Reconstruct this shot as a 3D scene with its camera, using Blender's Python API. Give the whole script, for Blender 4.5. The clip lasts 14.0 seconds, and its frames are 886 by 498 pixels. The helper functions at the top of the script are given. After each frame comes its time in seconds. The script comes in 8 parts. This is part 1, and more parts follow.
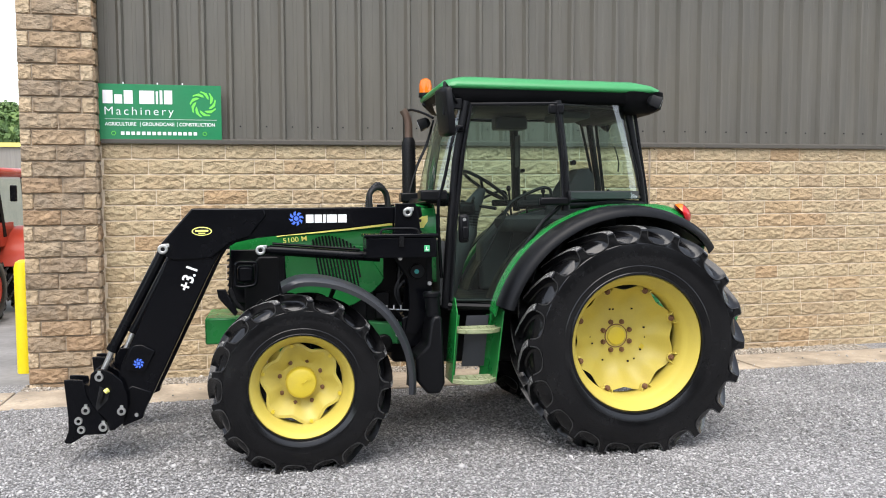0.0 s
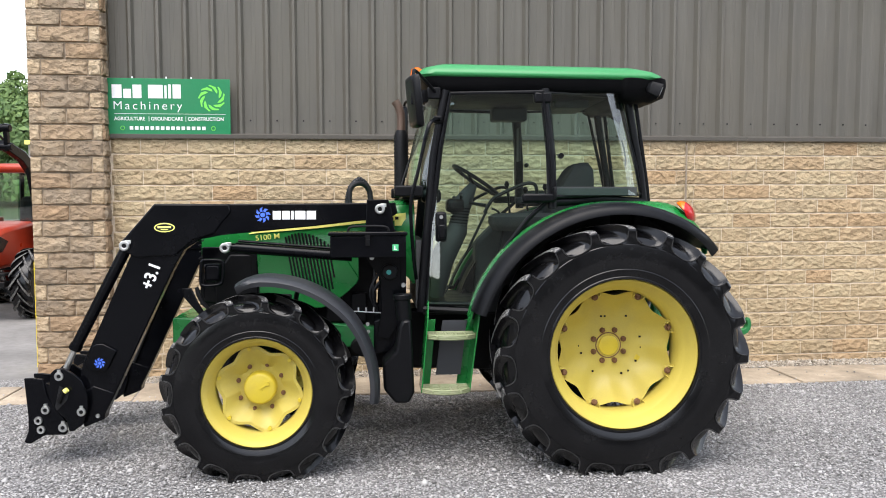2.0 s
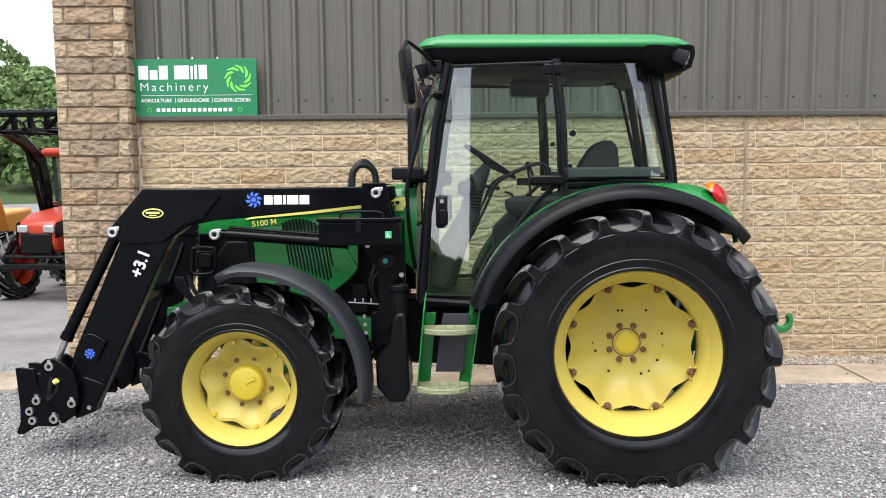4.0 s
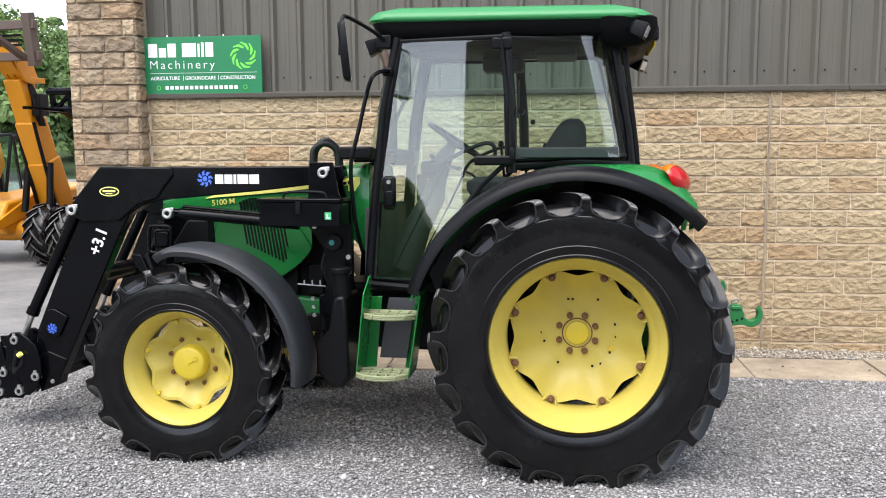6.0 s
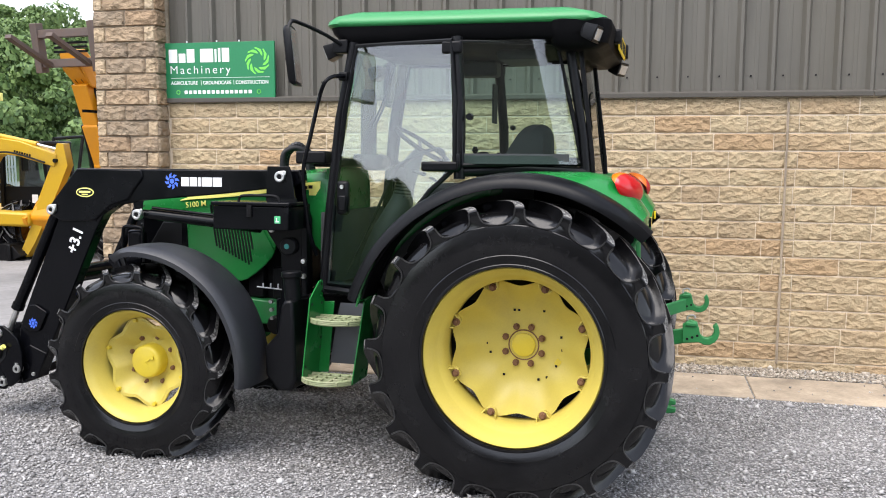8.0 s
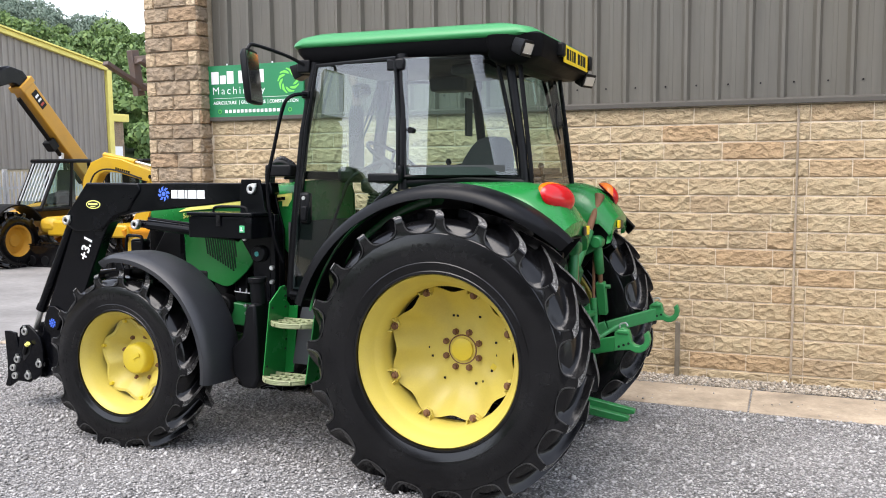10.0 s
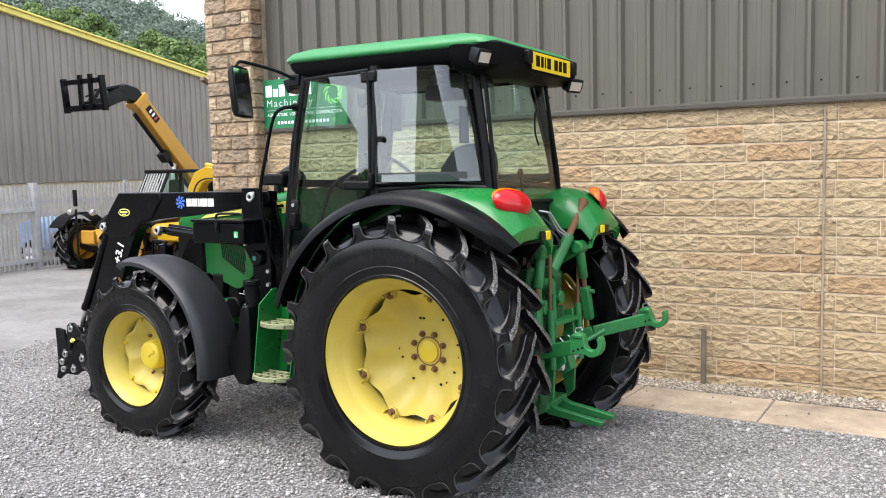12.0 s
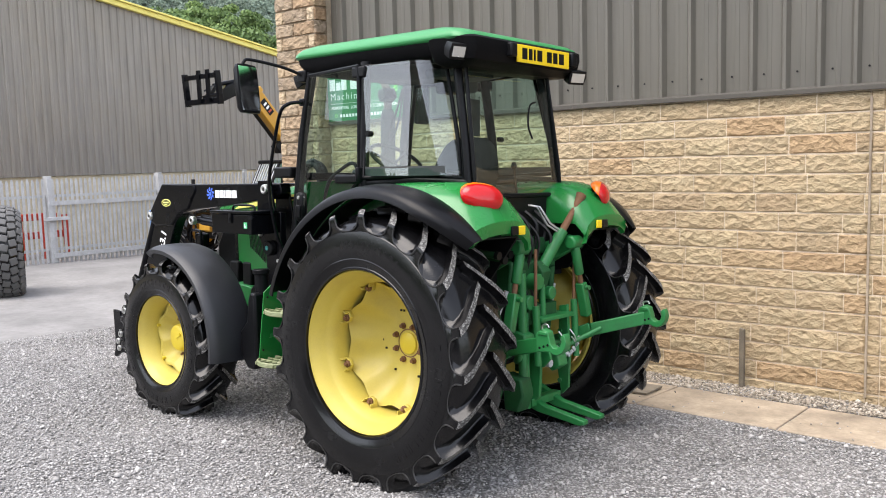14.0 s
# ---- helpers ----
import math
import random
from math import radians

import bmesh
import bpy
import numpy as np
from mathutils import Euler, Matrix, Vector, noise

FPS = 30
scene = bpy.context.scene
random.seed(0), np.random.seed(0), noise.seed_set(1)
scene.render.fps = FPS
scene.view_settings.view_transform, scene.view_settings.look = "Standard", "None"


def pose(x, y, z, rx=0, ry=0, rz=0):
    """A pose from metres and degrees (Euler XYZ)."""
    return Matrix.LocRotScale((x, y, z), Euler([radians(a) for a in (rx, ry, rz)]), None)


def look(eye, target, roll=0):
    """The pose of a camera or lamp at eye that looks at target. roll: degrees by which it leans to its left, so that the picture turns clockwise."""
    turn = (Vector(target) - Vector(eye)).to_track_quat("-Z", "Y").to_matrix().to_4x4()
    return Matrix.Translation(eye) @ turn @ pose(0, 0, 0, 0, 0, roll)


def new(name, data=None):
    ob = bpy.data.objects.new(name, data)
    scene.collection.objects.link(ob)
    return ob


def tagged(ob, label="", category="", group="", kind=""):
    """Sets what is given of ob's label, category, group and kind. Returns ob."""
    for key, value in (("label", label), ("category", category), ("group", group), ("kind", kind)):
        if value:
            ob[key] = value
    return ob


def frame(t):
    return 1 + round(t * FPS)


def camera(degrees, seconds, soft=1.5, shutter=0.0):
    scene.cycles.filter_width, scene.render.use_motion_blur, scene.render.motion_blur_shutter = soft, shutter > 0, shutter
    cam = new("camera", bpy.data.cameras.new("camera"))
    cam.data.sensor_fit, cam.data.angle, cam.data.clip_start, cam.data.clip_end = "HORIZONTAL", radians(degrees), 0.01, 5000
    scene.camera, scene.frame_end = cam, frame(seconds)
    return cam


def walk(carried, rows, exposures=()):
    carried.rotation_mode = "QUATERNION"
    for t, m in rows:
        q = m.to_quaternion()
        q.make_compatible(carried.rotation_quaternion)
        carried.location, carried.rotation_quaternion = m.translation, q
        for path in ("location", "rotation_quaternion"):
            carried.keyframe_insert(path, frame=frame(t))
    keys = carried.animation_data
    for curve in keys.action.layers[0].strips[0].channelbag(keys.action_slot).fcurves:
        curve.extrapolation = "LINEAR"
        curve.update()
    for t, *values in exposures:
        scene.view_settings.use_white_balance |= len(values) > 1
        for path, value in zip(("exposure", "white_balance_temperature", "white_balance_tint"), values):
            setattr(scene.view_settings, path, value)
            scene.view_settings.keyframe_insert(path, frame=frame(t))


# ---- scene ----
cam = camera(53.7, 14.0, soft=1.0)
METRES, EYE, TILT, LEAN, TURN = 6.6, 1.855, 0.0, 0.0, -13.0
ROWS = [
    (0.0, 0.0, 0.0, 0.0, -0.01, -4.3, 0.13),
    (0.5, 0.0239, 0.0249, -0.0026, 1.7, -4.32, 0.11),
    (1.0, 0.0489, 0.0452, -0.0017, 3.33, -4.4, 0.11),
    (1.5, 0.0902, 0.0566, -0.0031, 4.97, -4.37, 0.02),
    (2.0, 0.1215, 0.0683, -0.0029, 6.42, -4.44, 0.03),
    (2.5, 0.1446, 0.0929, -0.0037, 7.84, -4.5, 0.11),
    (3.0, 0.1636, 0.1121, -0.0024, 9.36, -4.72, 0.22),
    (5.5, 0.2896, 0.2038, -0.0032, 18.12, -7.06, 0.6),
    (6.0, 0.3289, 0.2165, -0.0006, 19.66, -7.2, 0.38),
    (6.5, 0.355, 0.2317, -0.0002, 21.17, -7.17, 0.02),
    (7.0, 0.3829, 0.2581, -0.0013, 22.86, -6.97, -0.29),
    (7.5, 0.403, 0.2724, -0.0, 24.51, -6.94, -0.32),
    (8.0, 0.4432, 0.2767, -0.0007, 26.19, -6.85, -0.12),
    (8.5, 0.482, 0.2816, 0.0008, 27.89, -6.68, 0.08),
    (11.0, 0.6595, 0.3713, -0.0042, 39.44, -5.53, 1.0),
    (11.5, 0.6854, 0.3896, -0.0034, 41.49, -5.43, 1.23),
    (12.0, 0.7262, 0.4049, -0.0031, 43.5, -5.46, 1.49),
    (12.5, 0.7567, 0.4229, -0.0018, 45.61, -5.64, 1.71),
    (13.0, 0.7732, 0.4543, -0.0038, 48.03, -5.78, 1.81),
    (13.5, 0.7893, 0.4824, -0.0029, 50.49, -5.94, 1.76),
    (14.0, 0.8266, 0.5103, -0.0025, 53.01, -5.92, 1.54),
]
walk(cam, [(t, pose(0, 0, EYE, TILT, LEAN, TURN) @ pose(METRES * x, METRES * y, METRES * z, 90 + pitch, roll, yaw)) for t, x, y, z, yaw, pitch, roll in ROWS],
     [(0.0, 1.02, 7000, 11), (3.0, 1.02, 7000, 12), (6.5, 1.04, 6950, 12), (8.5, 1.09, 6950, 13), (11.0, 1.13, 7050, 13), (14.0, 1.19, 7150, 13)])

# ---- light: bright overcast ----
world = bpy.data.worlds.new("sky")
scene.world = world
world.use_nodes = True
wn, wl = world.node_tree.nodes, world.node_tree.links
wn.clear()
w_out = wn.new("ShaderNodeOutputWorld")
w_bg = wn.new("ShaderNodeBackground")
w_sky = wn.new("ShaderNodeTexSky")
w_sky.sky_type = "NISHITA"
w_sky.sun_disc = False
w_sky.sun_elevation = radians(60)
w_sky.sun_rotation = radians(200)
w_sky.air_density, w_sky.dust_density, w_sky.ozone_density = 1.0, 0.4, 1.0
w_hsv = wn.new("ShaderNodeHueSaturation")
w_hsv.inputs["Saturation"].default_value = 0.52
wl.new(w_sky.outputs[0], w_hsv.inputs["Color"])
wl.new(w_hsv.outputs[0], w_bg.inputs["Color"])
wl.new(w_bg.outputs[0], w_out.inputs["Surface"])
w_bg.inputs["Strength"].default_value = 0.27
sun = new("sun", bpy.data.lights.new("sun", "SUN"))
sun.data.energy = 2.0
sun.data.angle = radians(50)
sun.data.color = (1.0, 0.99, 0.985)
sun.matrix_world = look((-3.0, -8, 18), (0, 0, 0))

# ---- materials ----
def mat(name):
    m = bpy.data.materials.new(name)
    m.use_nodes = True
    nt = m.node_tree
    return m, nt, nt.nodes["Principled BSDF"]


def coords(nt, kind="Object"):
    return nt.nodes.new("ShaderNodeTexCoord").outputs[kind]


def noise_tex(nt, scale, detail=4.0, rough=0.55, vec=None, dist=0.0):
    n = nt.nodes.new("ShaderNodeTexNoise")
    n.inputs["Scale"].default_value = scale
    n.inputs["Detail"].default_value = detail
    n.inputs["Roughness"].default_value = rough
    n.inputs["Distortion"].default_value = dist
    nt.links.new(vec if vec is not None else coords(nt), n.inputs["Vector"])
    return n.outputs["Fac"]


def ramp(nt, fac, stops):
    r = nt.nodes.new("ShaderNodeValToRGB")
    e = r.color_ramp.elements
    while len(e) < len(stops):
        e.new(0.5)
    for k, (p, c) in zip(e, stops):
        k.position = p
        k.color = (*c, 1.0) if len(c) == 3 else c
    nt.links.new(fac, r.inputs[0])
    return r.outputs[0]


def grey(v):
    return (v, v, v)


def mixc(nt, fac, a, b, mode="MIX"):
    m = nt.nodes.new("ShaderNodeMix")
    m.data_type, m.blend_type = "RGBA", mode
    for sock, val in ((m.inputs[0], fac), (m.inputs[6], a), (m.inputs[7], b)):
        if isinstance(val, bpy.types.NodeSocket):
            nt.links.new(val, sock)
        elif isinstance(val, (int, float)):
            sock.default_value = val
        else:
            sock.default_value = (*val, 1.0)
    return m.outputs[2]


def bump(nt, bsdf, height, strength, dist):
    b = nt.nodes.new("ShaderNodeBump")
    b.inputs["Strength"].default_value = strength
    b.inputs["Distance"].default_value = dist
    nt.links.new(height, b.inputs["Height"])
    nt.links.new(b.outputs[0], bsdf.inputs["Normal"])


def paint(name, col, rough=0.3, dirt=0.25, dirt_col=(0.11, 0.1, 0.085), metal=0.0, coat=0.0, scale=9.0, grain=0.0, spec=0.5):
    """Painted or moulded surface with faint grime in patches and uneven gloss."""
    m, nt, b = mat(name)
    n1 = noise_tex(nt, scale * 0.25, 5.0, 0.62)
    n2 = noise_tex(nt, scale * 6, 3.0, 0.6)
    f = ramp(nt, n1, [(0.5, grey(0.0)), (0.82, grey(dirt))])
    c1 = mixc(nt, f, col, dirt_col)
    c2 = mixc(nt, ramp(nt, n2, [(0.3, grey(0.0)), (0.75, grey(0.12))]), c1, tuple(min(1, v * 1.5 + 0.01) for v in col))
    nt.links.new(c2, b.inputs["Base Color"])
    rr = ramp(nt, n1, [(0.25, grey(max(0.03, rough - 0.07))), (0.8, grey(min(1, rough + 0.22)))])
    nt.links.new(rr, b.inputs["Roughness"])
    b.inputs["Metallic"].default_value = metal
    b.inputs["Coat Weight"].default_value = coat
    b.inputs["Specular IOR Level"].default_value = spec
    b.inputs["Coat Roughness"].default_value = 0.08
    if grain:
        bump(nt, b, noise_tex(nt, 900, 2.0), grain, 0.0006)
    else:
        bump(nt, b, noise_tex(nt, 7, 2.0), 0.06, 0.01)
    return m


M_GREEN = paint("green_paint", (0.005, 0.165, 0.032), 0.22, 0.10, coat=0.15, spec=0.4)
M_GREEN_OLD = paint("worn_green_paint", (0.012, 0.17, 0.045), 0.42, 0.55, dirt_col=(0.06, 0.06, 0.045), scale=30)
M_LINK = paint("oily_green_paint", (0.010, 0.165, 0.042), 0.42, 0.6, dirt_col=(0.025, 0.035, 0.02), scale=26)
M_ROOF = paint("sun_faded_green_roof", (0.02, 0.215, 0.062), 0.34, 0.2, dirt_col=(0.1, 0.3, 0.15))
# darker green: shade round the castings is mixed in with the grime
M_GRIME_SHADE = paint("shaded_grimy_green", (0.008, 0.075, 0.022), 0.55, 0.8, dirt_col=(0.02, 0.022, 0.016), scale=24, spec=0.3)
M_YELLOW = paint("yellow_paint", (0.52, 0.42, 0.085), 0.4, 0.5, dirt_col=(0.36, 0.28, 0.10), scale=16)
M_YELLOW_HUB = paint("worn_yellow_paint", (0.62, 0.48, 0.04), 0.36, 0.35, dirt_col=(0.35, 0.24, 0.08), scale=20)
M_BLACK = paint("gloss_black_paint", (0.0018, 0.002, 0.003), 0.16, 0.06, dirt_col=(0.012, 0.011, 0.011), spec=0.16)
M_PLASTIC = paint("black_plastic", (0.0035, 0.0037, 0.0045), 0.32, 0.25, dirt_col=(0.015, 0.0145, 0.014), grain=0.3, spec=0.17)
M_VISOR = paint("matte_black_moulding", (0.003, 0.003, 0.0035), 0.5, 0.2, dirt_col=(0.01, 0.01, 0.01), grain=0.3, spec=0.07)
M_FENDER = paint("dark_grey_plastic", (0.017, 0.0185, 0.022), 0.36, 0.3, dirt_col=(0.05, 0.049, 0.047), grain=0.4, spec=0.5)
M_DARK = paint("engine_black", (0.0045, 0.0045, 0.005), 0.4, 0.4, dirt_col=(0.018, 0.0165, 0.015), scale=30, spec=0.18)
M_CABIN = paint("cab_trim", (0.038, 0.041, 0.042), 0.6, 0.15, dirt_col=(0.045, 0.047, 0.046), grain=0.3)
M_SEAT = paint("seat_fabric", (0.018, 0.018, 0.02), 0.85, 0.3, grain=0.6)
M_CHROME = paint("zinc_plate", (0.66, 0.66, 0.64), 0.3, 0.3, metal=1.0, scale=30)
M_RUST = paint("rusty_steel", (0.16, 0.075, 0.035), 0.75, 0.6, dirt_col=(0.05, 0.035, 0.03), scale=40, grain=0.4)
M_BROWN = paint("browned_exhaust", (0.13, 0.085, 0.065), 0.5, 0.5, metal=0.6, scale=30)
M_WHITE = paint("white_vinyl", (0.82, 0.83, 0.83), 0.4, 0.05)
M_PALE_BLUE = paint("faded_blue_paint", (0.22, 0.40, 0.72), 0.5, 0.3)
M_BLUE = paint("blue_vinyl", (0.06, 0.16, 0.75), 0.35, 0.05)
M_LEAFGREEN = paint("bright_green_vinyl", (0.16, 0.68, 0.09), 0.4, 0.05)
M_DECAL = paint("yellow_vinyl", (0.97, 0.93, 0.24), 0.35, 0.05)
M_TREAD = paint("worn_step_paint", (0.22, 0.25, 0.13), 0.5, 0.9, dirt_col=(0.40, 0.35, 0.25), scale=45)
M_SIGN = paint("sign_green", (0.005, 0.19, 0.07), 0.38, 0.08)
M_PLATE = paint("yellow_reflective", (0.88, 0.6, 0.015), 0.35, 0.05)
M_RED = paint("red_lens", (0.46, 0.006, 0.008), 0.15, 0.0, coat=0.4, spec=0.3)
M_AMBER = paint("amber_lens", (0.72, 0.15, 0.006), 0.15, 0.0, coat=0.4, spec=0.3)
M_LENS = paint("clear_lens", (0.55, 0.56, 0.55), 0.1, 0.1, metal=0.5)
M_MIRROR = paint("mirror_glass", (0.8, 0.82, 0.82), 0.04, 0.0, metal=1.0)
M_HOSE = paint("rubber_hose", (0.008, 0.008, 0.009), 0.45, 0.2, dirt_col=(0.03, 0.03, 0.03), scale=40, spec=0.3)
M_JD = paint("logo_green", (0.05, 0.42, 0.17), 0.4, 0.0)
M_TEAL = paint("logo_teal", (0.03, 0.3, 0.27), 0.4, 0.0)


def rubber():
    m, nt, b = mat("tyre_rubber")
    v = coords(nt)
    n1 = noise_tex(nt, 5.0, 6.0, 0.65, v)
    n2 = noise_tex(nt, 60.0, 4.0, 0.6, v)
    c = ramp(nt, n1, [(0.35, (0.0022, 0.0022, 0.0027)), (0.6, (0.005, 0.005, 0.0055)), (0.8, (0.011, 0.0108, 0.0107))])
    c = mixc(nt, ramp(nt, n2, [(0.55, grey(0.0)), (0.8, grey(0.2))]), c, (0.012, 0.0118, 0.0116))
    nt.links.new(c, b.inputs["Base Color"])
    nt.links.new(ramp(nt, n1, [(0.3, grey(0.14)), (0.75, grey(0.34))]), b.inputs["Roughness"])
    b.inputs["Specular IOR Level"].default_value = 0.2
    b.inputs["Coat Weight"].default_value = 0.32
    b.inputs["Coat Roughness"].default_value = 0.16
    bump(nt, b, mixc(nt, 0.6, n2, n1), 0.35, 0.004)
    return m


M_RUBBER = rubber()


def scuffed():
    m, nt, b = mat("scuffed_lug")
    n2 = noise_tex(nt, 90.0, 5.0, 0.7)
    c = ramp(nt, n2, [(0.36, (0.008, 0.008, 0.008)), (0.50, (0.06, 0.058, 0.056)), (0.62, (0.30, 0.295, 0.28))])
    nt.links.new(c, b.inputs["Base Color"])
    b.inputs["Roughness"].default_value = 0.75
    bump(nt, b, n2, 0.4, 0.004)
    return m


M_LUG = scuffed()
M_DUSTY = paint("dusty_rubber", (0.10, 0.10, 0.10), 0.75, 0.6, dirt_col=(0.22, 0.215, 0.21), scale=12)
M_LIP = paint("worn_glint_rubber_edge", (0.018, 0.018, 0.018), 0.3, 0.5, dirt_col=(0.06, 0.058, 0.056), scale=40)


def glass(name, tint):
    m, nt, b = mat(name)
    nt.nodes.remove(b)
    out = nt.nodes["Material Output"]
    tr = nt.nodes.new("ShaderNodeBsdfTransparent")
    tr.inputs[0].default_value = (*tint, 1.0)
    gl = nt.nodes.new("ShaderNodeBsdfGlossy")
    gl.inputs["Roughness"].default_value = 0.02
    lw = nt.nodes.new("ShaderNodeLayerWeight")
    lw.inputs["Blend"].default_value = 0.5
    pw = nt.nodes.new("ShaderNodeMath")
    pw.operation = "POWER"
    pw.inputs[1].default_value = 5.0
    nt.links.new(lw.outputs["Facing"], pw.inputs[0])
    fr = nt.nodes.new("ShaderNodeMath")
    fr.operation = "MULTIPLY_ADD"
    fr.inputs[1].default_value, fr.inputs[2].default_value = 0.85, 0.115
    nt.links.new(pw.outputs[0], fr.inputs[0])
    mx = nt.nodes.new("ShaderNodeMixShader")
    nt.links.new(fr.outputs[0], mx.inputs[0])
    nt.links.new(tr.outputs[0], mx.inputs[1])
    nt.links.new(gl.outputs[0], mx.inputs[2])
    nt.links.new(mx.outputs[0], out.inputs["Surface"])
    return m


M_GLASS = glass("tinted_glass", (0.75, 0.91, 0.85))


def stone(name, tones, rnd=True):
    """Split-face sandstone; every block has its own tone."""
    m, nt, b = mat(name)
    v = coords(nt)
    info = nt.nodes.new("ShaderNodeObjectInfo")
    isl = nt.nodes.new("ShaderNodeNewGeometry")
    rv = info.outputs["Random"] if rnd else isl.outputs["Random Per Island"]
    tone = ramp(nt, rv, [(k / (len(tones) - 1), c) for k, c in enumerate(tones)])
    gv = nt.nodes.new("ShaderNodeNewGeometry").outputs["Position"]
    n1 = noise_tex(nt, 7.0, 6.0, 0.65, gv)
    n2 = noise_tex(nt, 55.0, 5.0, 0.7, gv)
    n3 = noise_tex(nt, 1.1, 3.0, 0.6, gv)
    c = mixc(nt, ramp(nt, n1, [(0.42, grey(0.0)), (0.72, grey(0.34))]), tone, (0.52, 0.345, 0.19))
    c = mixc(nt, ramp(nt, n2, [(0.3, grey(0.5)), (0.45, grey(0.0))]), c, (0.22, 0.155, 0.085))
    c = mixc(nt, ramp(nt, n3, [(0.52, grey(0.0)), (0.75, grey(0.3))]), c, (0.30, 0.225, 0.145))
    nt.links.new(c, b.inputs["Base Color"])
    b.inputs["Roughness"].default_value = 0.9
    mp = nt.nodes.new("ShaderNodeMapping")
    mp.inputs["Scale"].default_value = (0.85, 1.0, 1.2)
    nt.links.new(gv, mp.inputs["Vector"])
    vo = nt.nodes.new("ShaderNodeTexVoronoi")
    vo.inputs["Scale"].default_value = 17.0
    wob = nt.nodes.new("ShaderNodeVectorMath")
    wob.operation = "MULTIPLY_ADD"
    wob.inputs[1].default_value = (0.09, 0.09, 0.09)
    nt.links.new(noise_tex(nt, 11.0, 4.0, 0.65, mp.outputs[0]), wob.inputs[0])
    nt.links.new(mp.outputs[0], wob.inputs[2])
    nt.links.new(wob.outputs[0], vo.inputs["Vector"])
    h = mixc(nt, 0.5, vo.outputs["Distance"], noise_tex(nt, 26.0, 6.0, 0.68, mp.outputs[0], 0.35))
    bump(nt, b, h, 1.0, 0.055)
    return m


BUFF = [(0.435, 0.33, 0.195), (0.49, 0.385, 0.238), (0.455, 0.348, 0.21), (0.52, 0.413, 0.258), (0.43, 0.29, 0.16), (0.47, 0.37, 0.226), (0.495, 0.393, 0.242), (0.405, 0.30, 0.182)]
M_STONE = stone("sandstone", BUFF)
M_STONE_FAR = stone("sandstone_joined", BUFF, False)
M_STONE_OLD = stone("weathered_sandstone", [(0.25, 0.19, 0.135), (0.36, 0.275, 0.185), (0.22, 0.17, 0.12), (0.32, 0.245, 0.165), (0.35, 0.225, 0.13), (0.39, 0.30, 0.2), (0.27, 0.21, 0.15)])
M_STONE_PALE = stone("pale_sandstone", [(0.50, 0.38, 0.245), (0.56, 0.435, 0.29), (0.47, 0.35, 0.22), (0.58, 0.46, 0.315)])


def plain(name, col, rough=0.85, var=0.35, scale=6.0, bumps=0.3, dist=0.01):
    m, nt, b = mat(name)
    gv = nt.nodes.new("ShaderNodeNewGeometry").outputs["Position"]
    n1 = noise_tex(nt, scale, 6.0, 0.65, gv)
    n2 = noise_tex(nt, scale * 14, 4.0, 0.65, gv)
    lo = tuple(c * (1 - var) for c in col)
    hi = tuple(min(1, c * (1 + var)) for c in col)
    c = ramp(nt, n1, [(0.3, lo), (0.7, hi)])
    c = mixc(nt, ramp(nt, n2, [(0.35, grey(0.3)), (0.6, grey(0.0))]), c, tuple(v * 0.5 for v in col))
    nt.links.new(c, b.inputs["Base Color"])
    b.inputs["Roughness"].default_value = rough
    bump(nt, b, n2, bumps, dist)
    return m


M_MORTAR_OLD = plain("weathered_mortar", (0.40, 0.32, 0.235), 0.95, 0.35, 7, 0.5, 0.008)
M_MORTAR = plain("mortar", (0.70, 0.585, 0.44), 0.95, 0.25, 9, 0.4, 0.006)
M_SLAB = plain("stone_flags", (0.35, 0.285, 0.21), 0.85, 0.45, 2.2, 0.6, 0.01)
M_TARMAC = plain("tarmac", (0.22, 0.214, 0.208), 0.85, 0.3, 0.8, 0.4, 0.01)
M_GALV = plain("galvanised_steel", (0.48, 0.49, 0.50), 0.45, 0.2, 5.0, 0.1, 0.002)
M_RENDERWALL = plain("pale_stone_wall", (0.52, 0.45, 0.32), 0.9, 0.2, 2.0, 0.3, 0.01)


def cladding(name, col, streak):
    m, nt, b = mat(name)
    gv = nt.nodes.new("ShaderNodeNewGeometry").outputs["Position"]
    mp = nt.nodes.new("ShaderNodeMapping")
    mp.inputs["Scale"].default_value = (1.0, 1.0, 0.06)
    nt.links.new(gv, mp.inputs["Vector"])
    n1 = noise_tex(nt, 9.0, 5.0, 0.65, mp.outputs[0])
    n2 = noise_tex(nt, 0.9, 3.0, 0.6, gv)
    c = ramp(nt, n1, [(0.3, tuple(v * (1 - streak) for v in col)), (0.7, tuple(v * (1 + streak) for v in col))])
    c = mixc(nt, ramp(nt, n2, [(0.4, grey(0.0)), (0.75, grey(0.4))]), c, (col[0] * 1.1, col[1] * 1.04, col[2] * 0.9))
    nt.links.new(c, b.inputs["Base Color"])
    b.inputs["Roughness"].default_value = 0.55
    bump(nt, b, noise_tex(nt, 3.0, 2.0, 0.5, gv), 0.15, 0.02)
    return m


M_CLAD = cladding("taupe_cladding", (0.108, 0.100, 0.083), 0.16)
M_SHED = cladding("grey_cladding", (0.22, 0.20, 0.175), 0.22)
M_FLASH = paint("flashing", (0.082, 0.075, 0.064), 0.7, 0.4, spec=0.25)


